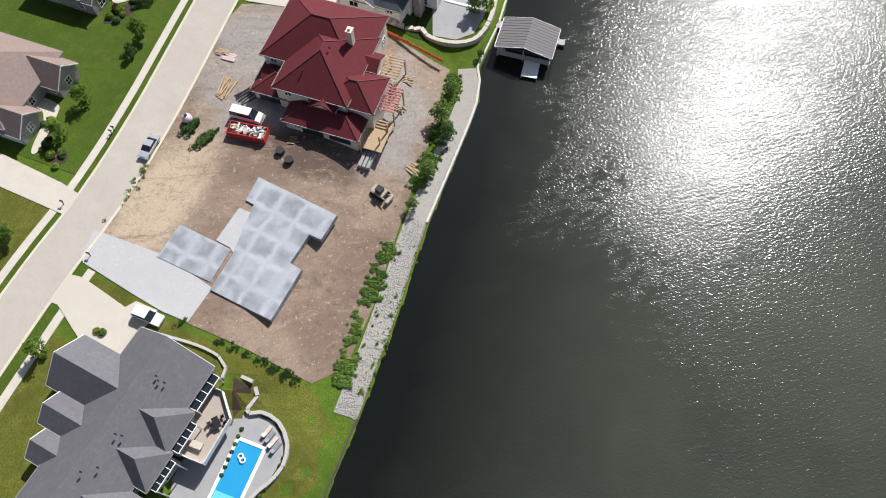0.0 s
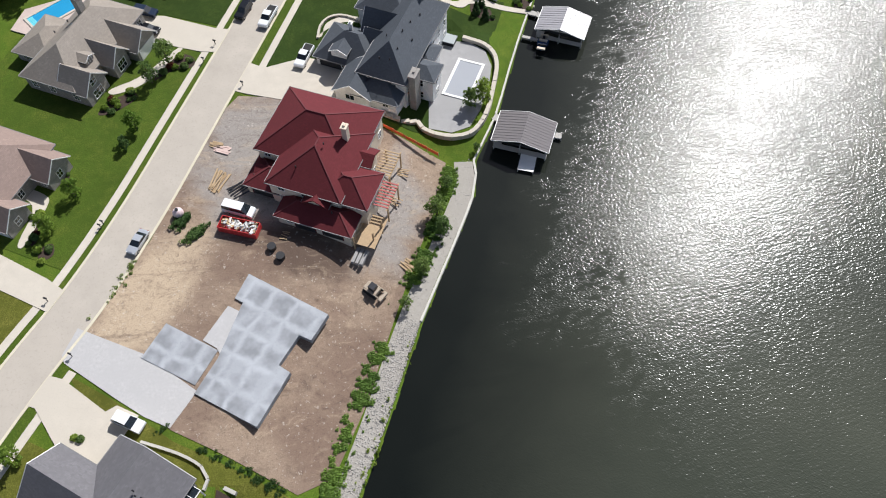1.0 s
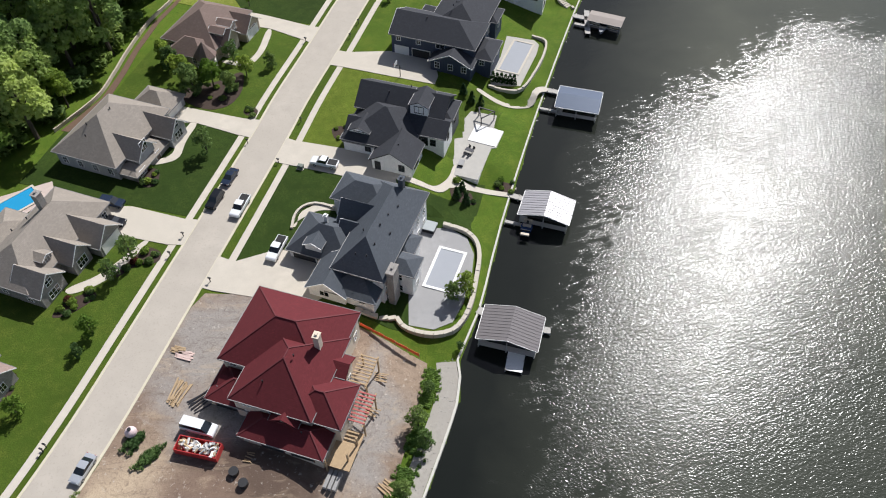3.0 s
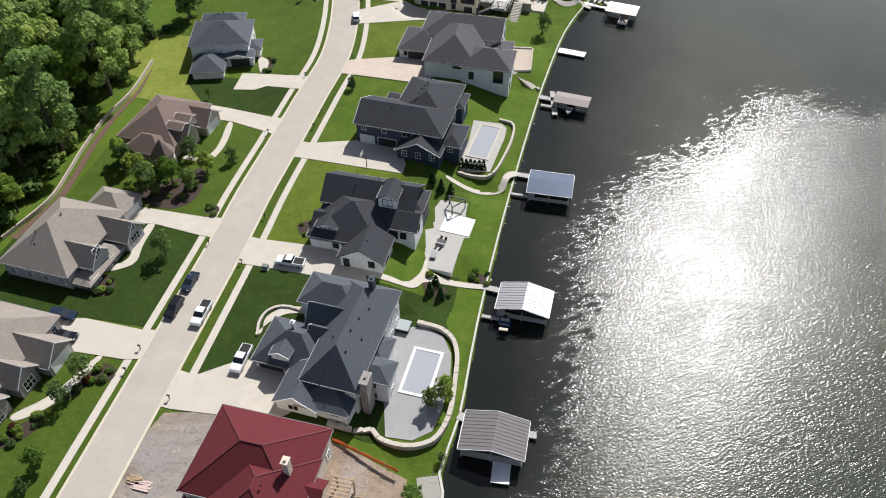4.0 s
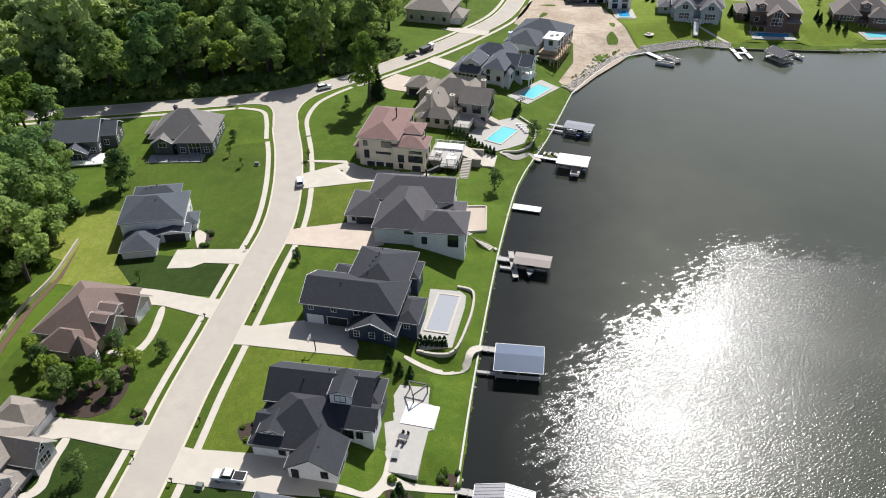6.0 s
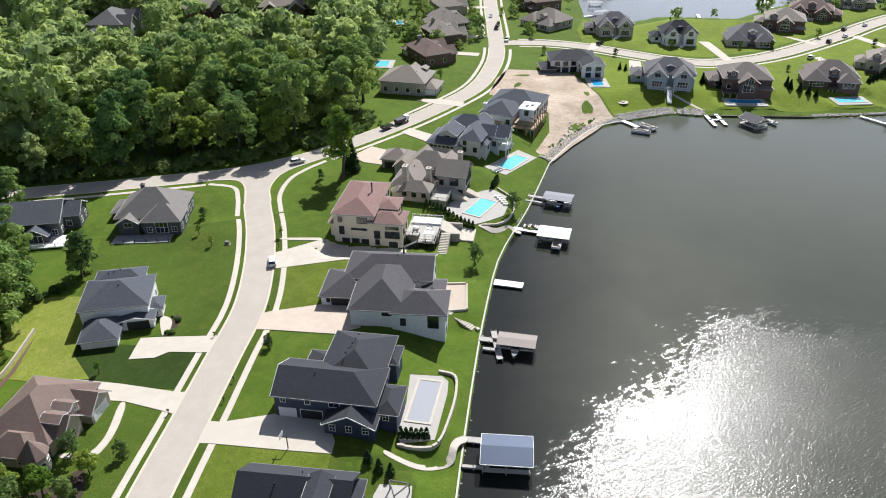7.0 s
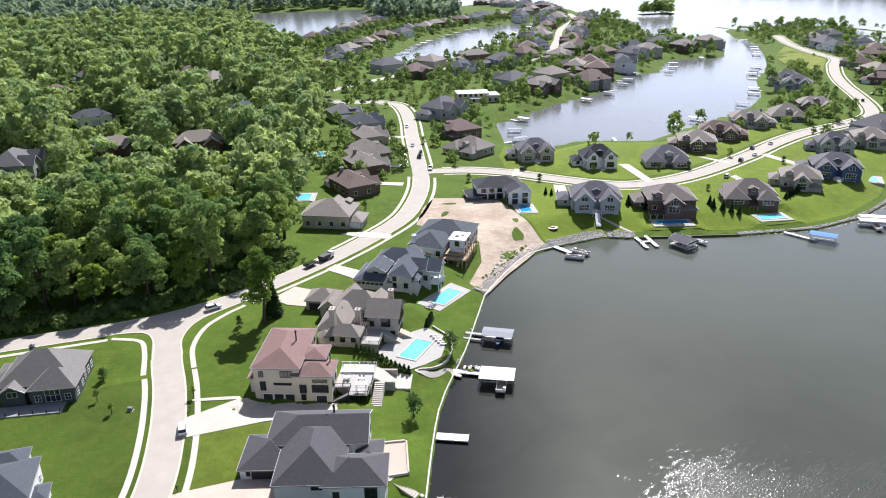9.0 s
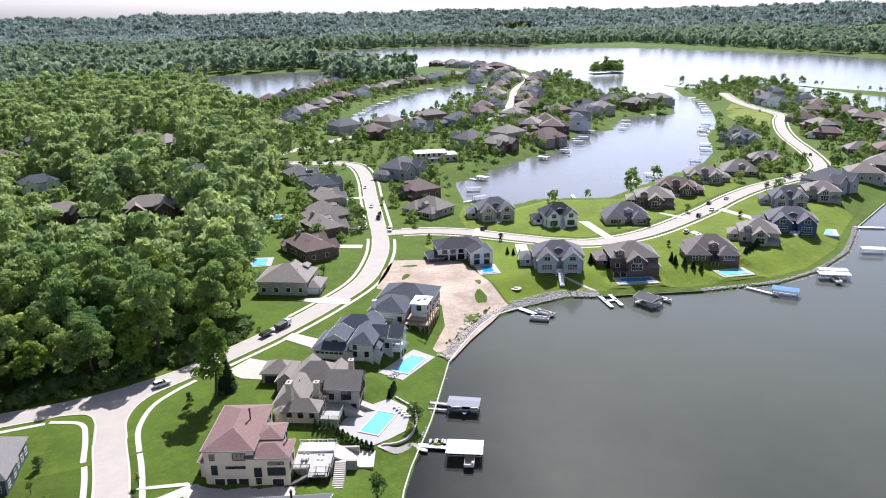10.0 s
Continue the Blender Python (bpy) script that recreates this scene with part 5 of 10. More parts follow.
def house_brown_stone():
    h = House("tan stone house with steep brown roofs and bay windows", 44, 274, 25, SH_BROWN, ST_TAN, SH_BROWN, BLACK, floors=(2.4, 5.3, 8.0))
    h.wing(-12, 2.2, -2.5, 7.5, 9.4, "hip", 0.75)
    h.wing(-13, -5, -14, 2, 8.6, "hip", 0.8)
    h.wing(-22.6, -13.4, 4.6, 12.4, 8.0, "hip", 0.6)
    h.wing(-9.8, -0.6, -17, -11.6, 8.4, "hip", 0.75)
    h.wing(-0.6, 8.6, -7, 2.4, 9.6, "gx", 0.72)
    h.wing(-16.5, -11, -0.5, 7.4, 8.2, "gy", 0.85)
    h.wing(-11, -6, 5, 10.6, 9.2, "gy", 0.9)
    h.wing(-2, 4, -2, 6.2, 9.8, "gy", 0.8)
    h.chimney(-8.6, -13.8, 8.4, 14.6, ST_TAN, 1.4, 2.2)
    h.chimney(-2.6, -8.8, 4.2, 12.2, ST_TAN, 1.4, 1.6)
    h.chimney(4.4, 4.4, 4.2, 12.6, ST_TAN, 1.4, 1.5)
    bay(h, -10.6, -15.8, 0, 2.0, 1.0, 7.4, ST_TAN, SH_BROWN)
    h.garage(2, "s", 3.4, 4.8, mat=BLACK)
    h.window(4, "e", 4.7, 6.4, 4.2, 3.4, 4, 3)
    h.window(4, "e", 4.7, 10.2, 2.2, 1.8, 3, 2)
    h.window(4, "e", 4.7, 2.6, 3.4, 2.4, 3, 2)
    h.window(4, "s", 5.6, 6.2, 2.6, 2.6, 3, 2)
    h.window(3, "e", 2.7, 5.4, 2.6, 2.2, 3, 2)
    h.window(3, "e", 2.7, 2.5, 2.6, 1.9, 3, 2)
    h.window(3, "s", 4.6, 6.0, 1.3, 1.9, 2, 2)
    for k in range(4):
        h.window(1, "w", 2.4 + 1.5 * k, 7.0, 1.0, 0.7, 1, 1)
    # raised court with pergola, balustrade and curved stairs
    deck(h, -0.6, 4.8, -16, -7, 5.2, PATIO, None, 0.35, "terrace")
    part("terrace_wall", box_mesh("terrace_wall", -0.6, 4.4, -15.6, -7.4, 0.8, 4.85, ST_TAN), h.ob)
    for v in (-14.2, -11.8, -9.4):
        part("arch", box_mesh("arch", 4.38, 4.5, v - 0.8, v + 0.8, 2.2, 4.3, BLACK, 0.04), h.ob, "dark arched opening")
    railing(h, [(-0.6, -15.9), (4.7, -15.9), (4.7, -9.6)], 5.2, ST_TAN, 1.0)
    for k in range(8):
        part("pergola_slat", box_mesh("pergola_slat", -4.6 + 0.62 * k, -4.4 + 0.62 * k, -11.6, -6.8, 8.0, 8.25, TIMBER_DARK), h.ob)
    for k, v in enumerate((-11.3, -7.2)):
        part("pergola_beam", box_mesh("pergola_beam", -4.9, 0.4, v - 0.12, v + 0.12, 7.7, 8.0, TIMBER_DARK), h.ob)
    for u in (-0.4, 0.2):
        part("pergola_post", box_mesh("pergola_post", u - 0.15, u + 0.15, -11.5, -11.1, 5.2, 7.7, ST_TAN), h.ob)
    flight(h, 4.8, -8.2, 0, 2.4, 5.2, 2.3, LIMESTONE, 0.34)
    flight(h, 8.7, -4.8, 0, 2.6, 4.2, 2.3, LIMESTONE, 0.4)
    h.vents([(-4, 3, 12.6), (-8, -6, 11)])
    h.auto_windows(2.5, 1.2, 1.6)
    return h


def house_white_gables():
    h = House("pale grey three-storey house with slate roof and balconies", 62, 293, 30, shingle("blue grey shingles", (0.10, 0.11, 0.13)), SD_PALE, WHITE, BLACK, floors=(2.2, 5.1, 8.0))
    h.wing(-7.6, -0.2, -4.6, 12, 10.5, "hip", 0.62)
    h.wing(-19.5, -7, -4.7, 9, 7.9, "hip", 0.5)
    h.wing(-16.2, -9.6, -2, 6, 10.3, "gy", 0.55)
    h.wing(-16.5, -2, 8, 17.6, 9.4, "hip", 0.7)
    h.wing(-2.4, 4.4, 2.6, 9.2, 10.0, "gx", 0.75)
    h.wing(-2.4, 1.4, -3.2, 2.8, 8.6, "hip", 0.5)
    h.wing(-9, -3, 14, 19.5, 9.2, "gy", 0.8)
    for k in range(6):
        h.window(1, "s", 1.6 + 1.5 * k, 6.3, 1.0, 0.5, 1, 1)
    h.window(2, "s", 3.2, 8.4, 1.7, 1.2, 2, 1)
    h.window(0, "e", 2.0, 7.4, 2.8, 2.2, 3, 2)
    h.window(4, "e", 3.3, 6.0, 4.2, 2.4, 4, 1)
    h.window(4, "e", 3.3, 9.0, 4.2, 1.2, 4, 1)
    h.window(4, "e", 3.3, 2.6, 4.2, 2.2, 4, 1)
    h.window(0, "s", 1.8, 5.8, 1.1, 1.6)
    h.window(0, "s", 1.8, 8.2, 1.1, 1.4)
    h.window(0, "s", 5.4, 2.6, 2.0, 1.5, 3, 1)
    # white balconies on posts, with a timbered gable over them
    for z in (5.3, 8.3):
        deck(h, 4.4, 7.4, 1.8, 9.6, z, WHITE, None, 0.3, "balcony")
        railing(h, [(4.4, 1.9), (7.3, 1.9), (7.3, 9.5), (4.4, 9.5)], z, WHITE)
    for v in (2.0, 5.7, 9.4):
        part("balcony_post", box_mesh("balcony_post", 7.1, 7.4, v - 0.15, v + 0.15, 1.0, 10.0, WHITE), h.ob)
    part("gable_roof", roof_mesh(3.6, 7.6, 2.0, 9.4, 10.0, "gx", 0.75, 0.4, [h.roof, WHITE]), h.ob)
    for slope in (38, 142):
        part("gable_brace", box_mesh("gable_brace", 7.5, 7.7, -0.1, 3.4, -0.1, 0.1, WHITE), h.ob, "", pose(0, 5.7, 12.6, -slope, 0, 0))
    flight(h, 6.4, 9.8, 90, 1.4, 5.2, 2.2, WHITE)
    h.auto_windows(2.5, 1.2, 1.6)
    return h


def house_unfinished():
    wrap = plain("white house wrap", (0.66, 0.68, 0.68), 0.6)
    h = House("unfinished house with green sheathing and white wrap under a new roof", 80, 319, 33, SH_SLATE, plain("green sheathing", (0.10, 0.24, 0.17), 0.7), TIMBER, BLACK, floors=(2.2, 5.1, 8.0))
    h.wing(-11.5, 8, 3, 19, 9.8, "hip", 0.46, wall=wrap)
    h.wing(-11, 1.3, -7.6, 7, 9.6, "hip", 0.5, wall=wrap)
    h.wing(3, 8.4, -3.6, 4, 11.0, "flat", 0, roof=WHITE, trim=WHITE, wall=wrap)
    h.wing(-3, 7.6, -6, 5, 6.2, "flat", 0, roof=TIMBER, trim=TIMBER)
    h.wing(-10.8, -3, -8.6, -5, 6.4, "flat", 0, roof=TIMBER, trim=TIMBER)
    h.chimney(-9.5, -6.4, 9.8, 12.6, wrap, 1.2, 1.4)
    part("roof_hatch", box_mesh("roof_hatch", 4.4, 5.6, -1.2, 0.4, 11.3, 11.6, BLACK), h.ob)
    part("roof_hatch", box_mesh("roof_hatch", 6.2, 7.4, 0.2, 1.6, 11.3, 11.55, BLACK), h.ob)
    deck(h, 7.4, 10.6, -9, 8, 5.9, TIMBER, TIMBER, 0.3, "timber_deck")
    deck(h, 0, 7.4, -9, -6, 5.8, TIMBER, TIMBER, 0.3, "timber_deck")
    post = box_mesh("timber_post", -0.12, 0.12, -0.12, 0.12, 0.8, 8.8, TIMBER)
    for k in range(7):
        part("timber_post", post, h.ob, "", pose(10.4, -8.7 + 2.75 * k, 0))
    for k in range(6):
        part("joist", box_mesh("joist", 7.4, 10.6, -8.6 + 3.2 * k, -8.45 + 3.2 * k, 8.5, 8.75, TIMBER), h.ob)
    for k in range(4):
        part("scaffold", box_mesh("scaffold", -1 + 2.6 * k, -0.9 + 2.6 * k, -9.4, -9.3, 0.8, 7.4, DARKMETAL), h.ob)
    h.auto_windows(2.6, 1.4, 1.7)
    return h


def house_west_brick():
    h = House("grey brick house with front gables and a grey-brown roof", -71, 113, 20, SH_BROWN, ST_GREY, WHITE)
    h.wing(-6.5, 5.2, -11.5, 11.0, 8.4, "hip", 0.7)
    h.wing(2, 8.2, -3.6, 0.8, 8.4, "gx", 1.1)
    h.wing(2.5, 10, 1.6, 7.4, 7.8, "gx", 0.95)
    h.wing(2, 7.6, -11.6, -5.8, 8.2, "gx", 0.95)
    h.wing(-13, -5, -6, 4, 7.2, "hip", 0.5)
    h.dormer(4.6, -4.8, 8.2, 2.2, 3.2, 1.8, "e")
    h.window(1, "e", 2.2, 5.2, 2.2, 2.0, 3, 2)
    h.window(3, "e", 2.9, 5.0, 2.4, 1.7, 3, 2)
    h.window(3, "e", 2.9, 7.9, 1.4, 1.3, 2, 2)
    h.chimney(-2, 4, 10, 15, ST_GREY, 1.2, 1.4)
    h.vents([(-3, -3, 12), (-2, 0, 12.4)])
    h.garage(2, "e", 3, 4.6)
    h.auto_windows(2.8)
    return h


def house_west_grey():
    h = House("grey house with steep brown-grey roof and front gables", -65, 142, 20, SH_BROWN, SD_GREY, WHITE)
    h.wing(-9.4, 5.2, -9.2, 9.4, 8.6, "hip", 0.72)
    h.wing(2, 8.4, -6.0, -0.8, 8.6, "gx", 1.0)
    h.wing(2, 10.2, 2.6, 7.8, 7.8, "gx", 1.0)
    h.wing(4, 9.0, -8.6, 2.6, 6.4, "hip", 0.42, wall=ST_GREY)
    h.wing(-4, 4.6, 9, 16, 7.4, "hip", 0.7)
    h.window(1, "e", 2.6, 8.6, 1.9, 2.4, 3, 3)
    h.window(2, "e", 2.6, 5.4, 2.4, 1.7, 3, 2)
    h.window(2, "e", 2.6, 8.2, 1.4, 1.4, 2, 2)
    h.window(3, "e", 2.0, 5.0, 2.0, 1.3, 3, 1)
    h.door(3, "e", 7.4, 4.5, 1.2, 1.9, TIMBER_DARK)
    h.garage(4, "e", 3.4, 4.6)
    h.vents([(-3.6, -4, 12.4), (-2.4, -6.4, 11.6), (-1.2, 1, 13.2)])
    h.auto_windows(2.8)
    return h


def house_west_turret():
    h = House("brown house with a red-brown roof and an octagonal turret", -52, 175, 20, SH_REDBROWN, SD_TAN, WHITE)
    h.wing(-11.5, 2.5, -3, 13.5, 8.4, "hip", 0.65)
    h.wing(-2, 5.4, 6, 12.4, 7.6, "gx", 0.8)
    h.wing(-1, 4.2, -1, 4.4, 8.4, "gx", 0.9)
    h.wing(-8, 1, -6.5, 0, 7.8, "hip", 0.7)
    h.dormer(3.2, 1.4, 8.3, 2.6, 3.6, 2.0, "e")
    h.dormer(3.2, 4.8, 8.3, 2.6, 3.6, 2.0, "e")
    h.window(1, "e", 3.2, 5.6, 2.4, 1.6, 3, 2)
    tur = cyl_mesh("turret", 2.3, 2.3, 8.0, ST_TAN, 8, 0.4)
    part("turret", tur, h.ob, "", pose(1.8, -6.2, 0))
    part("turret_roof", cyl_mesh("turret_roof", 2.8, 0.05, 3.4, SH_REDBROWN, 8, 8.4), h.ob, "", pose(1.8, -6.2, 0))
    for k in (0, 45, 90, 135, 315):
        fr, pn = frames("window", 1.0, 1.6, WHITE, PANE, 2, 2)
        w_ = part("window", fr, h.ob, "", pose(1.8 + 2.14 * math.sin(radians(k + 22.5)), -6.2 - 2.14 * math.cos(radians(k + 22.5)), 5.4, 0, 0, k + 22.5))
        part("pane", pn, w_)
    h.garage(1, "e", 3, 4.6)
    h.auto_windows(2.8)
    return h


def house_west_white():
    h = House("white house with dark grey hip roof and a low garage wing", -46, 214, 0, SH_SLATE, SD_WHITE, WHITE)
    h.wing(-7.5, 7.5, -2, 10.5, 10.1, "hip", 0.5)
    h.wing(-6, 5, 9, 14.8, 10.1, "hip", 0.5)
    h.wing(-6.4, 1.4, -9.8, -1, 6.9, "hip", 0.5)
    h.wing(1, 8.6, -4.2, -1, 7.2, "gy", 0.2)
    h.wing(7, 10, 0, 4.4, 7.4, "hip", 0.4)
    h.garage(3, "s", 4.2, 5.0, mat=BLACK)
    h.vents([(-2, 8, 12.8), (-1, 9, 12.6), (0, 11, 12), (1, 3, 12.4)])
    h.auto_windows(3.4)
    return h


def house_corner():
    h = House("dark grey house with tall hip roof and a rear terrace", -44, 264, 8, shingle("taupe shingles", (0.215, 0.20, 0.185)), SD_DARK, WHITE)
    h.wing(-9, 9, -6, 9, 9.4, "hip", 0.75)
    h.wing(-1, 9.4, -8.4, 0, 9.2, "hip", 0.75)
    h.wing(-13, -8, 2, 10, 7.0, "hip", 0.5)
    h.wing(-8, -2.4, -8, -5, 8.6, "gy", 0.6)
    h.window(1, "s", 5.2, 5.2, 3.4, 3.4, 3, 2)
    h.window(0, "s", 4.2, 5.2, 2.6, 2.0, 3, 2)
    h.window(3, "s", 2.8, 7.0, 2.2, 1.4, 2, 1)
    deck(h, -9, 7, -13, -8.4, 4.75, PATIO_GREY, None, 0.5, "terrace")
    for k in range(6):
        part("terrace_post", box_mesh("terrace_post", -8.8 + 3.1 * k, -8.6 + 3.1 * k, -12.8, -12.6, 4.7, 5.7, BLACK), h.ob)
    h.chimney(-4, 6, 10, 13.6, SD_DARK, 1.0, 1.0)
    h.vents([(1, 4, 13.0), (3, 3, 12.6)])
    h.auto_windows(2.6, 1.4, 1.6)
    return h


def house_corner_far():
    h = House("dark blue-grey house with charcoal roof and white deck", -75, 264, 2, SH_SLATE, SD_DARK, WHITE)
    h.wing(-10, 6, -4, 10, 9.6, "gx", 0.5)
    h.wing(4, 10, 1, 9, 9.0, "gx", 0.6)
    h.wing(-3, 3.4, -7.5, -3, 7.4, "gy", 0.6)
    h.window(2, "s", 3.2, 5.0, 3.6, 2.0, 3, 1)
    deck(h, -3, 9, -10.5, -3.9, 5.0, WHITE, WHITE, 0.3)
    railing(h, [(-2.9, -7.5), (-2.9, -10.4), (8.9, -10.4), (8.9, -4)], 5.0, WHITE, 1.0, 3)
    h.vents([(-4, 5, 12.4), (0, 5, 12.4)])
    h.auto_windows(2.6, 1.4, 1.6)
    return h


for f in (house_red, house_slab_neighbour, house_slate, house_charcoal, house_navy, house_hipped, house_rose, house_brown_stone, house_white_gables, house_unfinished,
                             house_west_brick, house_west_grey, house_west_turret, house_west_white, house_corner, house_corner_far):
    f()


def lake_details(h, kind):
    """Decks, tall windows, dormers and chimneys on the garden side."""
    if kind in ("lake", "long"):
        front = -9.0 if kind == "lake" else -8.0
        for i, al in ((1, 3.1), (2, 3.1)):
            h.window(i, "s", al, 5.3, 3.4, 2.2, 4, 2)
            h.window(i, "s", al, 2.2, 3.4, 1.9, 4, 1)
            h.window(i, "s", al, 9.0 if kind == "lake" else 8.5, 2.0, 1.7, 2, 1)
        deck(h, -1.6, 1.6, front - 1.6, front + 4, 4.9, WALKWAY, WHITE, 0.3)
        railing(h, [(-1.6, front - 1.5), (1.6, front - 1.5)], 4.9, WHITE, 1.0, 3.2)
        if kind == "lake":
            flight(h, 0, front - 1.6, 270, 1.6, 4.9, 2.2, WHITE, 0.4)
        h.dormer(0, -3.4, 10.4, 2.6, 3.2, 1.6, "s")
    elif kind == "square":
        h.window(1, "s", 3.0, 5.2, 3.6, 2.6, 3, 2)
        h.window(1, "s", 3.0, 8.2, 2.6, 2.0, 3, 1)
        deck(h, -8, -3.1, -10, -7, 4.9, TIMBER_DARK, ST_TAN, 0.35)
        railing(h, [(-7.9, -7), (-7.9, -9.9), (-3.2, -9.9)], 4.9, BLACK, 1.0, 4)
        h.wing(3.2, 8, -9, -5, 6.6, "hip", 0.5)
        h.dormer(-5, -6, 10.2, 2.4, 3.2, 1.5, "s")
    elif kind == "ell":
        for al in (2.2, 5.8):
            h.window(1, "s", al, 7.2, 1.8, 1.6, 2, 2)
            h.window(1, "s", al, 4.6, 1.8, 1.9, 2, 2)
        for al in (2.5, 5.5, 8.5):
            h.window(0, "s", al, 7.2, 1.6, 1.5, 2, 2)
            h.window(0, "s", al, 4.4, 2.2, 2.1, 2, 2)
        for al in (2.5, 5.5):
            h.window(1, "w", al, 7.2, 1.4, 1.5, 2, 2)
            h.window(1, "w", al, 4.4, 1.8, 2.0, 2, 2)
        deck(h, -9, 0.4, -6.4, -3, 2.9, PATIO_GREY, BLACK, 0.3)
    else:
        h.window(1, "s", 4, 4.9, 4.4, 2.2, 4, 2)
        h.window(2, "s", 3.5, 4.9, 3.6, 2.2, 3, 2)
        deck(h, -1, 2, -10.4, -6, 4.7, TIMBER_DARK, ST_TAN, 0.35)
        railing(h, [(-1, -10.3), (2, -10.3)], 4.7, BLACK, 1.0, 3)
        h.dormer(1, -5.4, 9.0, 2.6, 3.2, 1.5, "s")
    if kind == "long":
        h.chimney(5.5, 1.5, 9.0, 13.8, ST_GREY, 1.1, 1.3)
    side = {"lake": 3, "long": 3, "square": 2, "ranch": 3, "ell": 0}[kind]
    h.garage(side, "n", 2.6, 4.6)
    h.vents([(-4, 2, 12.0), (-2.6, 2.4, 12.0)])


# houses further off: a few plans, each with its own colours and turn
def plan_house(kind, label, x, y, a, roof, wall, trim=None, win=None, far=False, size=1.2):
    h = House(label, x, y, a, roof, wall, trim, win)
    if kind == "long":
        h.wing(-9, 9, -5.5, 5.5, 9.8, "hip", 0.65)
        h.wing(-8, -2, -8, -3, 8.8, "gy", 0.9)
        h.wing(2, 8, -8.5, -3, 8.8, "gy", 0.9)
        h.wing(7, 13, -3, 6, 7.4, "hip", 0.6)
    elif kind == "square":
        h.wing(-8, 8, -7, 7, 9.8, "hip", 0.6)
        h.wing(-3, 3, -10, -5, 9.2, "gy", 0.8)
        h.wing(-12, -7, -3, 6, 7.4, "hip", 0.6)
    elif kind == "ell":
        h.wing(-10, 7, -3, 7.5, 9.8, "hip", 0.5)
        h.wing(0.5, 8.5, -10.5, 0, 9.6, "gable_s", 0.55)
        h.wing(-13.5, -8, -4, 4, 6.4, "hip", 0.5, wall=SD_DARK)
    elif kind == "lake":
        h.wing(-8.5, 8.5, -6, 6.5, 10, "hip", 0.72)
        h.wing(-7.5, -1.2, -9, -4, 9.6, "gy", 1.0)
        h.wing(1.2, 7.5, -9, -4, 9.6, "gy", 1.0)
        h.wing(-13, -8, -2, 6, 7.4, "hip", 0.6)
    else:
        h.wing(-7, 9, -6, 6, 8.6, "hip", 0.75)
        h.wing(-9, -1, -9, 2, 7.6, "hip", 0.8)
        h.wing(2, 9, -9.5, -3, 7.6, "hip", 0.8)
        h.wing(-4, 4, 4, 10, 7.6, "hip", 0.7)
    h.far = far
    h.ob.scale = (size, size, 1.05)
    if not far:
        lake_details(h, kind)
        h.joined = True
    h.auto_windows(99 if far else 3.3, 1.3, 1.7)
    return h


def house_flat_roofed():
    h = House("wide cream house with a flat white roof beside the cove", 191, 596, 12, CANVAS_ROOF, CREAM, WHITE, BLACK)
    h.wing(-15, 8, -7, 8, 10.4, "flat")
    h.wing(6, 15, -9, 5, 9.2, "flat")
    h.wing(-6, 4, -11, -6, 7.4, "flat")
    h.joined = True
    h.auto_windows(3.6, 1.6, 1.7)


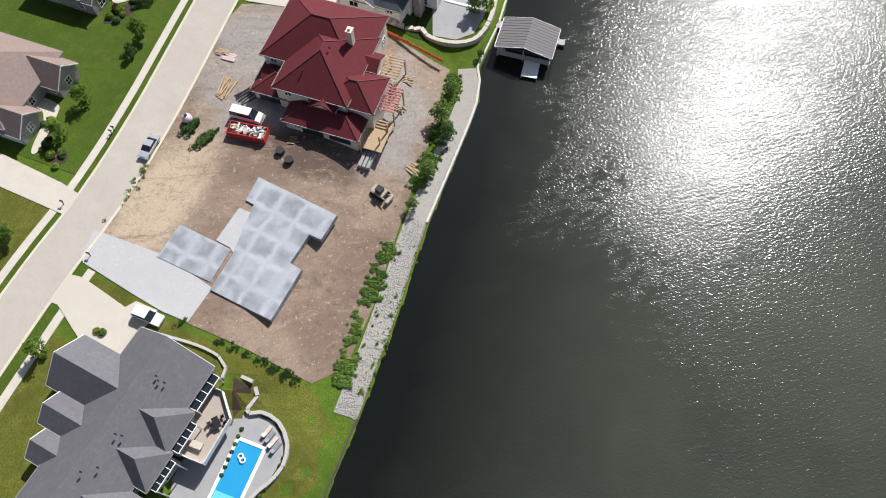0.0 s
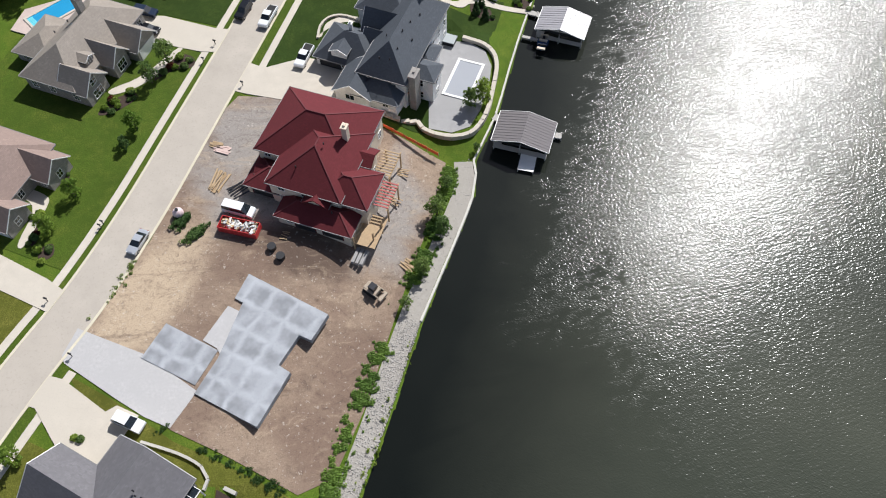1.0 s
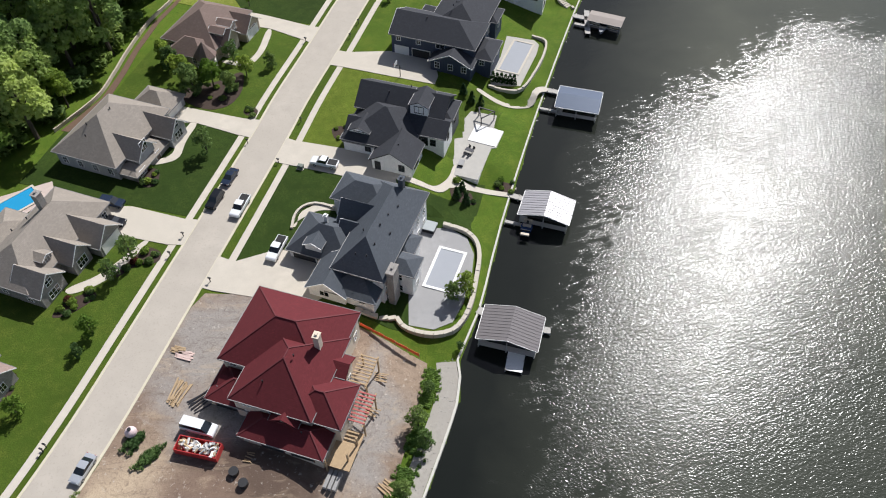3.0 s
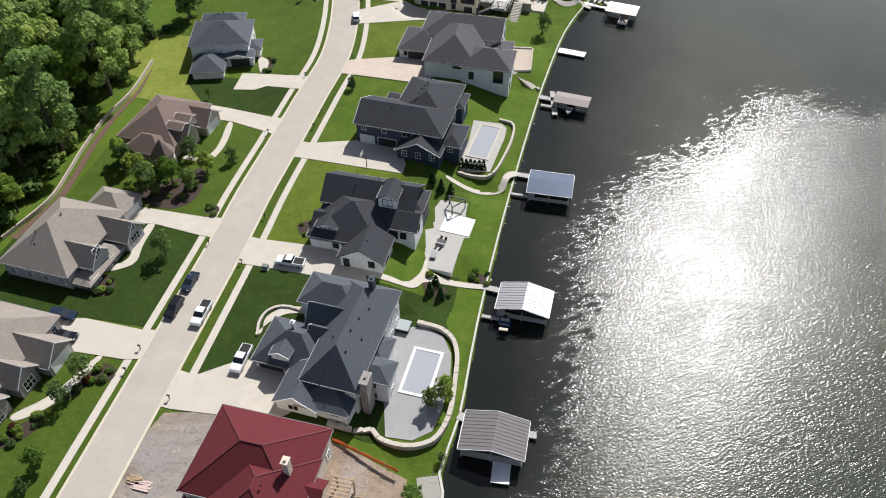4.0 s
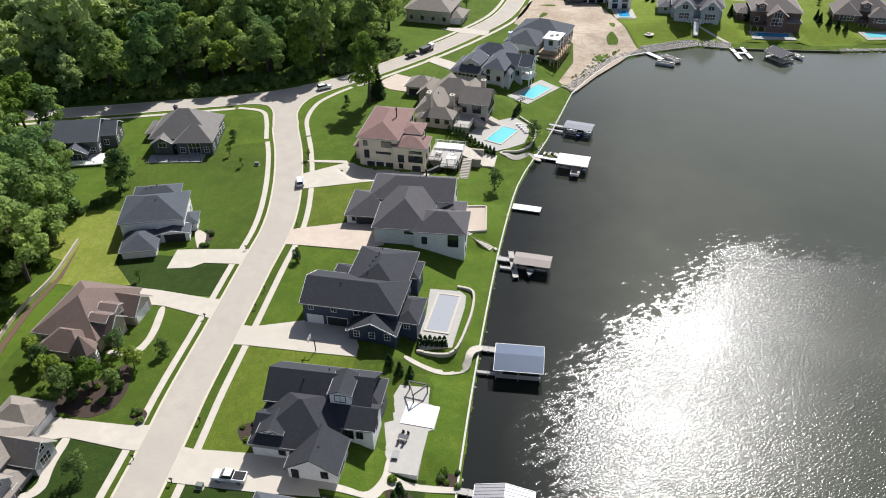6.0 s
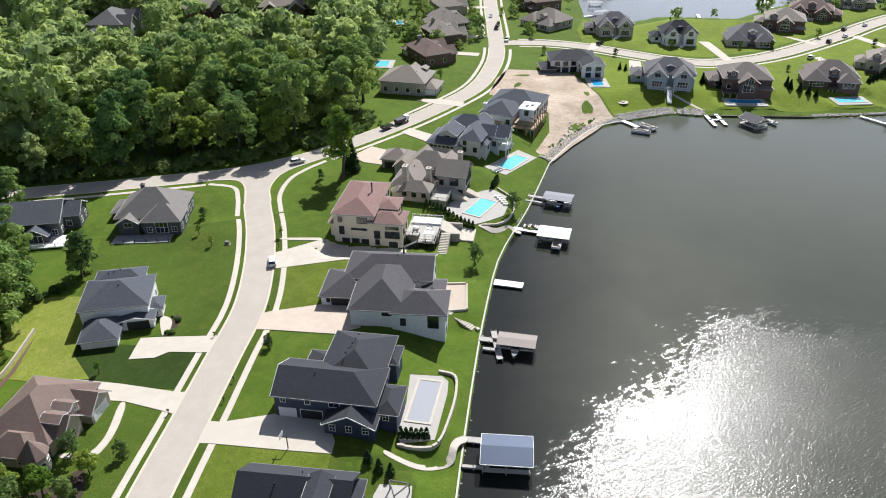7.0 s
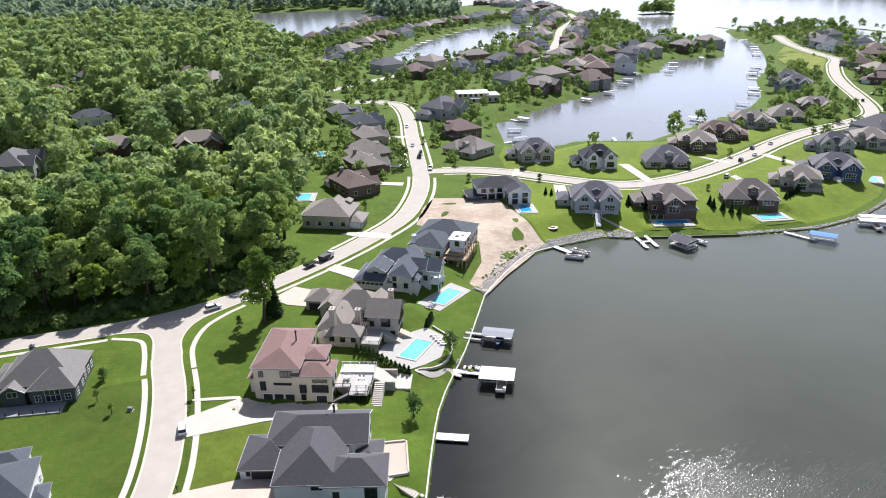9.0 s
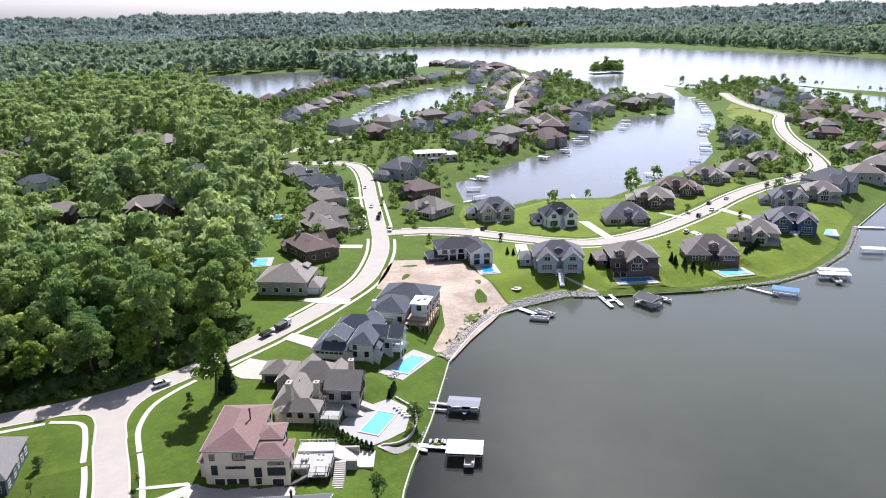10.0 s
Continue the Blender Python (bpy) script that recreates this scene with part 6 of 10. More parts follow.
CANVAS_ROOF = concrete("white roofing membrane", (0.68, 0.66, 0.61), 0.3, False)
house_flat_roofed()
BROWN_LABEL, GREY_LABEL = "brown house with steep brown shingle roofs beside the street", "grey house with steep grey shingle roofs near the water"
for row in (
    ("ell", "white house with dark roof and a rear pool terrace", 124.5, 375, 10, SH_DARK, SD_WHITE, WHITE, BLACK),
    ("lake", "blue-grey house with twin white-trimmed gables facing the lake", 157.4, 350, 22, SH_GREY, SD_BLUEGREY),
    ("square", "dark brown brick house with brown roof above a pool", 186, 338.4, 20, SH_UMBER, BR_BROWN, SH_UMBER),
    ("ranch", "brown stone house with wide brown roof above a pool", 224, 336.4, 24, SH_UMBER, BR_BROWN, SH_UMBER),
    ("square", "tan stone house with brown roof and timber deck", 259.5, 344.6, 36, SH_BROWN, ST_TAN, SH_BROWN, None, False, 1.05),
    ("lake", "navy house with white gables and a screened porch", 288.5, 354.5, 34, SH_GREY, SD_BLUE, WHITE, WHITE, False, 1.25),
    ("square", "tan house with brown hip roof on a bare lot", 349, 394, 35, SH_BROWN, ST_TAN, SH_BROWN, None, False, 1.1),
    ("square", "tan stone house with brown hip roof by the woods", 46, 366, 205, SH_BROWN, ST_TAN, SH_BROWN),
    ("long", "dark brown brick house with hip roof and rear pool", 62, 405, 255, SH_REDBROWN, BR_BROWN, SH_BROWN),
    ("long", "brown house with gabled front and brown roof", 74, 436, 257, SH_BROWN, BR_BROWN),
    ("ranch", "brown-roofed house with stone front by the street", 82, 466, 259, SH_BROWN, ST_GREY),
    ("long", "grey-brown house with steep roof by the street", 88, 496, 261, SH_BROWN, SD_TAN),
    ("lake", "grey house with white-trimmed front gables", 93, 530, 263, SH_SLATE, SD_GREY),
    ("square", "grey house with dark roof at the bend of the street", 86, 566, 263, SH_GREY, SD_GREY),
    ("square", "brick house with brown roof beside the cove", 145, 494, 80, SH_REDBROWN, BR_BROWN, SH_BROWN),
    ("ranch", "white stone house with broad brown roof beside the cove", 137, 454, 60, SH_BROWN, ST_TAN, SH_BROWN),
    ("lake", "white stone and brick house with grey roof beside the cove", 165, 431.5, 14, SH_GREY, ST_TAN, None, None, False, 1.1),
    ("lake", "white farmhouse-style house with dark gables", 189.6, 408, 13, SH_DARK, SD_WHITE, WHITE, BLACK, False, 1.0),
    ("ranch", "pale stone house with grey roof and front dormers", 223.4, 400.4, 20, SH_GREY, ST_TAN),
    ("square", "brown brick house with brown roof near the bend", 257, 421, 30, SH_BROWN, BR_BROWN, SH_BROWN),
    ("long", "red-brown brick house with steep roofs", 284, 438, 35, SH_REDBROWN, BR_BROWN, SH_BROWN),
    ("long", BROWN_LABEL, 320, 458, 30, SH_BROWN, ST_GREY), ("ranch", BROWN_LABEL, 355, 468, 25, SH_BROWN, ST_GREY),
    ("long", BROWN_LABEL, 390, 481, 30, SH_BROWN, BR_BROWN), ("lake", GREY_LABEL, 438, 553, 40, SH_GREY, SD_GREY),
    ("ranch", GREY_LABEL, 455, 585, 50, SH_GREY, ST_GREY), ("long", BROWN_LABEL, 515, 546, 230, SH_REDBROWN, BR_BROWN),
    ("lake", GREY_LABEL, 321, 390, 32, SH_GREY, SD_GREY, None, None, False, 1.05),
    ("ranch", BROWN_LABEL, 482, 484, 215, SH_BROWN, BR_BROWN), ("square", BROWN_LABEL, 411, 421, 215, SH_BROWN, ST_TAN),
):
    plan_house(*row)


# ---- trees ----
def crown_arrays(seed, lobes, leaves, size, flat=0.8, ruffle=0.58):
    """Leaf sprays on the shells of several lobes: arrays of corners and faces."""
    rng = np.random.default_rng(seed)
    w = np.array([r * r for *_, r in lobes])
    pick = rng.choice(len(lobes), leaves, p=w / w.sum())
    c = np.array([lb[:3] for lb in lobes])[pick]
    r = np.array([lb[3] for lb in lobes])[pick][:, None]
    d = rng.normal(size=(leaves, 3))
    d[:, 2] = np.where(d[:, 2] < -0.45, -d[:, 2], d[:, 2])
    d /= np.linalg.norm(d, axis=1)[:, None]
    p = c + d * r * (0.74 + 0.3 * rng.random((leaves, 1))) * np.array([1, 1, flat])
    n = d + ruffle * rng.normal(size=(leaves, 3))
    n /= np.linalg.norm(n, axis=1)[:, None]
    a = np.cross(n, rng.normal(size=(leaves, 3)))
    a /= np.linalg.norm(a, axis=1)[:, None]
    b = np.cross(n, a)
    s = size * (0.6 + 0.8 * rng.random((leaves, 1)))
    q = np.stack([p - a * s - b * s * 0.6, p + a * s - b * s * 0.55 - n * s * 0.2, p + b * s * 1.1 + n * s * 0.15], 1)
    return q.reshape(-1, 3), np.arange(leaves * 3).reshape(-1, 3)


def trunk_mesh(seed, h, r, limbs, spread):
    rng = random.Random(seed)
    bm = bmesh.new()

    def limb(a, b, r0, r1, n=7):
        d = (b - a).normalized()
        s = d.cross(Vector((0.3, 1, 0.2))).normalized()
        t = d.cross(s)
        rings = [[bm.verts.new(p + (s * math.cos(6.2832 * i / n) + t * math.sin(6.2832 * i / n)) * q) for i in range(n)] for p, q in ((a, r0), (a.lerp(b, 0.5) + s * 0.05 * (b - a).length, (r0 + r1) / 2), (b, r1))]
        for u, v in zip(rings, rings[1:]):
            for i in range(n):
                bm.faces.new((u[i], u[(i + 1) % n], v[(i + 1) % n], v[i]))

    limb(Vector((0, 0, -0.3)), Vector((0, 0, h * 0.8)), r, r * 0.3)
    for k in range(limbs):
        z = h * (0.3 + 0.4 * k / max(1, limbs))
        ang = k * 2.4 + rng.random()
        limb(Vector((0, 0, z)), Vector((math.cos(ang) * spread, math.sin(ang) * spread, z + h * 0.22)), r * 0.4, r * 0.1, 5)
    return bm_mesh("trunk", bm, BARK)


def broadleaf_lobes(seed, h, w, low=0.3):
    rng = random.Random(seed)
    lobes = [(0, 0, h * 0.62, w * 0.55)]
    for k in range(26):
        z = low + 0.10 + (0.84 - low) * rng.random()
        dome = math.sqrt(max(0.08, 1 - ((z - 0.5) / 0.55) ** 2))
        ang, rad = k * 2.4 + rng.random(), w * (0.30 + 0.50 * rng.random()) * dome
        lobes.append((math.cos(ang) * rad, math.sin(ang) * rad, h * z, w * (0.17 + 0.17 * rng.random())))
    lobes.append((rng.uniform(-0.1, 0.1) * w, 0, h * 0.86, w * 0.36))
    return lobes


TREE_KINDS = {}


def tree_kind(key, seed, h, w, leaves, size, mat, low=0.3):
    v, q = crown_arrays(seed, broadleaf_lobes(seed, h, w, low), leaves, size)
    TREE_KINDS[key] = (mesh_np("crown", v, q, mat), trunk_mesh(seed, h, 0.02 * h + 0.06, 5, w * 0.45), (v, q))


for k in range(4):
    tree_kind(("wood", k), 11 + k, 17.0 + 2 * k, 5.6 + 0.5 * k, 4200, 0.36, LEAF, 0.16)
tree_kind(("wood", 4), 19, 15.0, 5.6, 3600, 0.36, LEAF_BRIGHT, 0.22)
for k in range(3):
    tree_kind(("yard", k), 31 + k, 4.4 + 0.7 * k, 1.6 + 0.3 * k, 800, 0.18, LEAF_BRIGHT if k == 1 else LEAF_GARDEN, 0.06)
tree_kind(("tall", 0), 41, 24.0, 6.4, 3200, 0.42, LEAF_BRIGHT, 0.22)
tree_kind(("mid", 0), 45, 9.5, 4.0, 1800, 0.3, LEAF_GARDEN, 0.1)
tree_kind(("mid", 1), 46, 8.0, 3.4, 1600, 0.28, LEAF_BRIGHT, 0.2)
tree_kind(("sapling", 0), 47, 3.6, 0.9, 240, 0.15, LEAF_BRIGHT, 0.35)


def conifer_arrays(seed, h, w, leaves, size):
    rng = np.random.default_rng(seed)
    z = rng.random(leaves) ** 1.25
    ang = rng.random(leaves) * 6.2832
    rad = w * (1 - z) * (0.55 + 0.5 * rng.random(leaves)) + 0.05
    p = np.stack([np.cos(ang) * rad, np.sin(ang) * rad, h * (0.06 + 0.94 * z)], 1)
    out = np.stack([np.cos(ang), np.sin(ang), -0.25 * np.ones(leaves)], 1)
    side = np.stack([-np.sin(ang), np.cos(ang), np.zeros(leaves)], 1) + 0.35 * rng.normal(size=(leaves, 3))
    s = size * (0.6 + 0.8 * rng.random((leaves, 1)))
    q = np.stack([p - side * s * 0.5, p + out * s, p + side * s * 0.5, p - out * s * 0.3 + np.array([0, 0, 1.0]) * s * 0.4], 1)
    return q.reshape(-1, 3), np.arange(leaves * 4).reshape(-1, 4)


v_, q_ = conifer_arrays(5, 9.0, 2.4, 900, 0.6)
TREE_KINDS[("fir", 0)] = (mesh_np("crown", v_, q_, LEAF_DARK), trunk_mesh(5, 9, 0.18, 0, 0), (v_, q_))
v_, q_ = conifer_arrays(6, 2.6, 0.75, 260, 0.26)
TREE_KINDS[("arborvitae", 0)] = (mesh_np("crown", v_, q_, LEAF_DARK), trunk_mesh(6, 2, 0.06, 0, 0), (v_, q_))
v_, q_ = crown_arrays(7, [(0, 0, 0.4, 0.55), (0.25, 0.1, 0.35, 0.4), (-0.2, 0.2, 0.35, 0.4)], 300, 0.12)
SHRUB = mesh_np("foliage", v_, q_, LEAF_GARDEN)
SHRUB_BRIGHT = mesh_np("foliage", v_, q_, LEAF_BRIGHT)
SHRUB_RED = mesh_np("foliage", v_, q_, LEAF_RED)


def tree(kind, x, y, label, s=1.0, group="", z=None, name="tree"):
    crown, trunk, _ = TREE_KINDS[kind]
    turn = (x * 37 + y * 91) % 360
    ob = tagged(empty(name, x, y, ground_z(x, y) if z is None else z, turn), label, "tree", group)
    ob.scale = (s, s, s * (0.92 + 0.16 * ((x * 3.7 + y) % 1)))
    part("trunk", trunk, ob)
    part("crown", crown, ob)
    return ob


def shrub(x, y, s=1.0, mesh=None, label="rounded green garden shrub in dark mulch", z=None):
    ob = tagged(part("shrub", mesh or SHRUB), label, "shrub", "garden shrubs")
    ob.matrix_basis = Matrix.LocRotScale((x, y, (ground_z(x, y) if z is None else z) + 0.02), Euler((0, 0, x * 3 + y)), (s, s, s * 0.9))
    return ob


# street and garden trees
for x, y, kind, s in ((-55.3, 110.5, ("yard", 2), 1.1), (-58.2, 94, ("yard", 1), 1), (-57.8, 105.7, ("yard", 2), 0.9), (-65.7, 79.1, ("yard", 1), 1.0), (-68.3, 71.9, ("yard", 1), 1.0),
                      (-59.2, 89.8, ("yard", 0), 0.7), (-37.8, 168.9, ("yard", 0), 1), (-47.3, 139.5, ("yard", 2), 1.15), (-62, 33, ("yard", 1), 0.9), (-72, 52, ("yard", 1), 1),
                      (-50, 161.5, ("mid", 1), 0.9), (-54, 159, ("mid", 0), 0.9), (-57, 163, ("mid", 1), 1.0), (-45.6, 160, ("mid", 0), 0.6), (-47, 171, ("yard", 2), 1.1), (-43, 165.5, ("mid", 1), 0.7),
                      (-59, 236, ("wood", 0), 0.62), (61, 252, ("yard", 2), 1.2), (43.5, 227, ("yard", 2), 1.1), (-30.5, 263, ("yard", 0), 0.9), (-31, 253, ("sapling", 0), 1), (-27, 246, ("sapling", 0), 1),
                      (12, 282.2, ("tall", 0), 1.0), (5, 283, ("yard", 0), 0.8), (-1, 183, ("sapling", 0), 1), (-11, 197, ("yard", 0), 0.8), (-8, 247, ("sapling", 0), 1),
                      (-63, 171, ("mid", 1), 0.7), (-61, 168, ("mid", 0), 0.7), (4.8, 92.5, ("yard", 2), 0.4), (6.2, 104, ("yard", 1), 1.1), (3.8, 102.5, ("yard", 0), 1.1), (-47, 195, ("sapling", 0), 1)):
    tree(kind, x, y, "slender young broadleaf tree on the lawn" if kind[0] in ("yard", "sapling") else "leafy broadleaf tree shading the garden", s, "garden trees")
tree(("fir", 0), 15.5, 287.5, "dark green conifer beside the driveway", 1.15, "garden trees", name="conifer")

for x, y, s in ((-58.7, 238, 1.25), (-68, 226, 0.6), (-73, 214, 0.8), (-75, 233, 0.95)):
    tree(("mid", 0), x, y, "dense rounded broadleaf tree on the lawn edge", s, "garden trees")
for k in range(9):
    shrub(-71.5 + 1.4 * k, 224.5 + 0.9 * k + (k % 3) * 0.8, 1.6 + 0.5 * (k % 2))
# evergreens and young trees in the gardens along the north shore
for x, y, s in ((171, 345, 0.5), (173, 341, 0.5), (174.5, 337, 0.45), (203, 330, 0.5), (205.5, 327, 0.5), (208, 324.5, 0.45), (210, 322, 0.42), (204, 334, 0.45), (240, 330, 0.4), (243, 331.5, 0.4), (246, 333, 0.4), (249, 334.5, 0.4), (252, 336, 0.4),
                (144, 371, 0.35), (146, 369, 0.35), (148, 367, 0.3)):
    tree(("fir", 0), x, y, "small dark cone-shaped evergreen on the lawn", s, "shore evergreens", name="conifer")
for x, y, s in ((150, 391, 0.9), (181, 396, 0.8), (213, 388, 0.8), (216, 352, 0.7), (228, 385, 0.9), (262, 398, 1.0), (279, 378, 0.9), (118, 402, 0.8), (108, 452, 0.9), (118, 482, 0.9), (52, 384, 1.2), (62, 376, 0.8), (80, 424, 0.8), (92, 452, 0.8), (300, 440, 1.0), (335, 420, 1.0), (238, 352, 0.6)):
    tree(("yard", int(x) % 3), x, y, "young broadleaf tree in a mown front garden", s, "street trees")

# ---- woods ----
HOUSE_SPOTS = [(o.location.x, o.location.y) for o in scene.objects if o.parent is None and o.name.split(".")[0] == "house"]
WOOD_HOUSES = [(-50, 518), (-28, 678), (-95, 800), (-72, 608), (-110, 722), (-14, 797), (-5, 510), (8, 737), (-95, 492), (18, 608), (-50, 880), (10, 960)]
HOUSE_SPOTS += WOOD_HOUSES
H_ARR = np.array(HOUSE_SPOTS)
R_ARR = np.array([p for ln in (MAIN, CROSS, EAST, MIDDLE) for p in ln])


def wooded(px, py):
    d, _, _ = shore_distance(px, py)
    west = np.interp(py, [100, 128, 146, 158, 188, 214, 232, 290], [-100, -93, -83, -77.5, -74, -70, -72, -88])
    south_part = (py < 300) & (px < west) & (py > -200)
    north_part = (py >= 300) & (px < 24 + 0.2 * (py - 340)) & (py < 640)
    far_part = (py >= 640) & ((px < 95 - 0.05 * (py - 640)) | (py > 2300) | ((py > 1250) & (px < 420)) | (px > 1500))
    ok = (south_part | north_part | far_part) & (d > 5)
    hx = np.min(np.hypot(px[:, None] - H_ARR[None, :, 0], py[:, None] - H_ARR[None, :, 1]), axis=1)
    glade = np.array(WOOD_HOUSES)
    hx = np.minimum(hx, np.min(np.hypot(px[:, None] - glade[None, :, 0] * 0.96, (py[:, None] - glade[None, :, 1] + 26) * 0.6), axis=1))
    rx = np.min(np.hypot(px[:, None] - R_ARR[None, ::3, 0], py[:, None] - R_ARR[None, ::3, 1]), axis=1)
    return ok & (hx > 15) & (rx > 10)


def lower_garden(x, y):
    """Greatest tree size near the clearings that lie south of the woodland houses."""
    best = 9.0
    for hx, hy in WOOD_HOUSES:
        d = math.hypot(hx - 5, hy - 70)
        ux, uy = (5 - hx) / d, (70 - hy) / d
        s, l = (x - hx) * ux + (y - hy) * uy, abs((x - hx) * uy - (y - hy) * ux)
        if 0 < s < 90 and l < 15 + 0.08 * s:
            best = min(best, max(0.22, (1.0 + s * 0.15) / 21))
    return best


def scatter(x0, x1, y0, y1, gap, seed):
    rng = np.random.default_rng(seed)
    xs, ys = np.meshgrid(np.arange(x0, x1, gap), np.arange(y0, y1, gap))
    px = xs.ravel() + rng.uniform(-0.45, 0.45, xs.size) * gap
    py = ys.ravel() + rng.uniform(-0.45, 0.45, xs.size) * gap
    return px, py, rng


def joined_trees(name, spots, label, kinds, seed, mat=None):
    """Far woods: many crowns in one mesh."""
    rng = np.random.default_rng(seed)
    vs, count = [], 0
    for x, y, z, s in spots:
        v, q = kinds[rng.integers(len(kinds))]
        a = rng.random() * 6.2832
        ca, sa = math.cos(a), math.sin(a)
        sv = s * (0.8 + 0.45 * rng.random())
        vs.append(np.stack([x + (v[:, 0] * ca - v[:, 1] * sa) * sv, y + (v[:, 0] * sa + v[:, 1] * ca) * sv, z + v[:, 2] * sv * (0.85 + 0.3 * rng.random())], 1))
    v = np.concatenate(vs)
    ob = part(name, mesh_np(name, v, np.arange(len(v)).reshape(-1, kinds[0][1].shape[1]), mat or LEAF))
    return tagged(ob, label, "woods", kind="stuff")


px, py, rng = scatter(-190, 60, 120, 640, 8.6, 3)
ok = wooded(px, py)
px, py = px[ok], py[ok]
near = np.hypot(px - 0, py - 290) + np.where(py < 296, -100, 0)
order = np.argsort(near)
single, rest = order[:250], order[250:]
for i in single:
    k = int(rng.integers(5))
    tree(("wood", k), float(px[i]), float(py[i]), "tall broadleaf woodland tree in full green leaf", min(float(0.72 + 0.75 * rng.random() ** 1.2), lower_garden(px[i], py[i])), "woodland trees")
mid_kinds = [crown_arrays(60 + k, broadleaf_lobes(60 + k, 17 + 2 * k, 6.8, 0.15), 460, 0.92) for k in range(4)]
spots = [(px[i], py[i], 4.3, min(0.7 + 0.7 * rng.random() ** 1.2, lower_garden(px[i], py[i]))) for i in rest if math.atan2(px[i] - 6, py[i] - 60) > (-0.95 if py[i] < 265 else -0.62 if py[i] < 420 else -0.32)]
qx, qy, rng = scatter(-420, 140, 60, 1300, 10.0, 4)
ok = wooded(qx, qy) & ~((qx > -190) & (qy < 640) & (qx < 60) & (qy > 120)) & (np.arctan2(qx - 6, qy - 60) > np.where(qy < 420, -0.6, -0.3))
spots += [(x, y, 4.3, min(0.6 + 0.8 * rng.random() ** 1.3, lower_garden(x, y))) for x, y in zip(qx[ok], qy[ok])]
joined_trees("woods", spots, "dense green broadleaf woods with mottled crowns", mid_kinds, 8, LEAF_MID)
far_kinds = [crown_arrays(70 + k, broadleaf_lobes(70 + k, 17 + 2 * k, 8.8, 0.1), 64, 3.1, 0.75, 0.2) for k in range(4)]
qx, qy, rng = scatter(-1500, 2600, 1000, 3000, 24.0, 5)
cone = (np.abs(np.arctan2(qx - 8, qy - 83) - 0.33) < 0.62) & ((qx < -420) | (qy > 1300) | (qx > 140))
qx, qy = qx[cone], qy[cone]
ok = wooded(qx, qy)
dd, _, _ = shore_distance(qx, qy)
joined_trees("woods", [(x, y, 4.0, 0.9 + 0.6 * rng.random()) for x, y in zip(qx[ok], qy[ok])], "distant wooded shore of broadleaf trees", far_kinds, 9, LEAF_FAR_HAZED)
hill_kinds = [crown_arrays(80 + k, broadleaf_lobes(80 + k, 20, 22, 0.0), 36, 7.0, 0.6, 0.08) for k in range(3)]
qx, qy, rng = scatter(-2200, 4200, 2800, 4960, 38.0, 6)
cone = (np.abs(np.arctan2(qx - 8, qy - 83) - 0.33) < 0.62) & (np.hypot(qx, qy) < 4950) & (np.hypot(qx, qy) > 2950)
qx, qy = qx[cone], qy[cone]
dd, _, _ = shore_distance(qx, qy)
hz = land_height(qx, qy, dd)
joined_trees("woods", [(x, y, z - 6, 0.9 + 0.5 * rng.random()) for x, y, z, d in zip(qx, qy, hz, dd) if d > 10], "wooded hills on the horizon, haze painted into their leaf colour", hill_kinds, 10, LEAF_HILL_HAZED)

# trees on the built-up necks of land and the islands
qx, qy, rng = scatter(40, 900, 420, 1260, 10.5, 12)
dd, _, _ = shore_distance(qx, qy)
hx = np.min(np.hypot(qx[:, None] - H_ARR[None, :, 0], qy[:, None] - H_ARR[None, :, 1]), axis=1)
rx = np.min(np.hypot(qx[:, None] - R_ARR[None, :, 0], qy[:, None] - R_ARR[None, :, 1]), axis=1)
keep = rng.random(qx.size) < np.where((qx < 350) & (qy < 497 + 0.25 * (qx - 150)) & (qx > 125), 0.10, np.where(dd < 14, 0.35, 0.72))
ok = (dd > 4) & (dd < 130) & (hx > 12.5) & (rx > 9) & keep & ~((qx > 505) & (qx < 650) & (qy > 590) & (qy < 800) & (np.abs(qx - 553 - (qy - 690) * 0.52) < 27))
small = [crown_arrays(90 + k, broadleaf_lobes(90 + k, 7.2 + 0.8 * k, 4.0, 0.0), 170, 0.66) for k in range(3)]
joined_trees("garden_trees", [(x, y, 3.5, 0.5 + 0.95 * rng.random() ** 1.5) for x, y in zip(qx[ok], qy[ok])], "scattered garden trees between the far houses", small, 13, LEAF_GARDEN)
for ix, iy, r in ISLANDS:
    qx, qy, rng = scatter(ix - r, ix + r, iy - r, iy + r, 8.0, int(r))
    dd, _, _ = shore_distance(qx, qy)
    joined_trees("island_trees", [(x, y, 0.5, 0.75 + 0.4 * rng.random()) for x, y, d in zip(qx, qy, dd) if d > 4], "small wooded island rising from the lake", mid_kinds, 14)

# houses half hidden in the woods, and rows of houses far off
templates = [plan_house(k, lab, 60, 640 + 0.001 * i, 30, rf, wl_, far=True) for i, (k, lab, rf, wl_) in enumerate((
    ("long", "distant brown house with hip roof among trees", SH_BROWN, BR_BROWN), ("square", "distant tan house with brown roof", SH_BROWN, ST_TAN),
    ("lake", "distant grey house with gables near the water", SH_GREY, SD_GREY), ("long", "distant white house with a slate roof by the water", SH_SLATE, SD_WHITE), ("square", "distant brick house with red-brown roof", SH_REDBROWN, BR_BROWN), ("ranch", "distant stone house with steep brown roofs", SH_REDBROWN, ST_GREY)))]
spare = WOOD_HOUSES[:6]
FULL = Matrix.Diagonal((1.2, 1.2, 1.1, 1))
for tpl, (x, y) in zip(templates, spare):
    tpl.ob.matrix_basis = pose(x, y, 0, 0, 0, 20) @ FULL
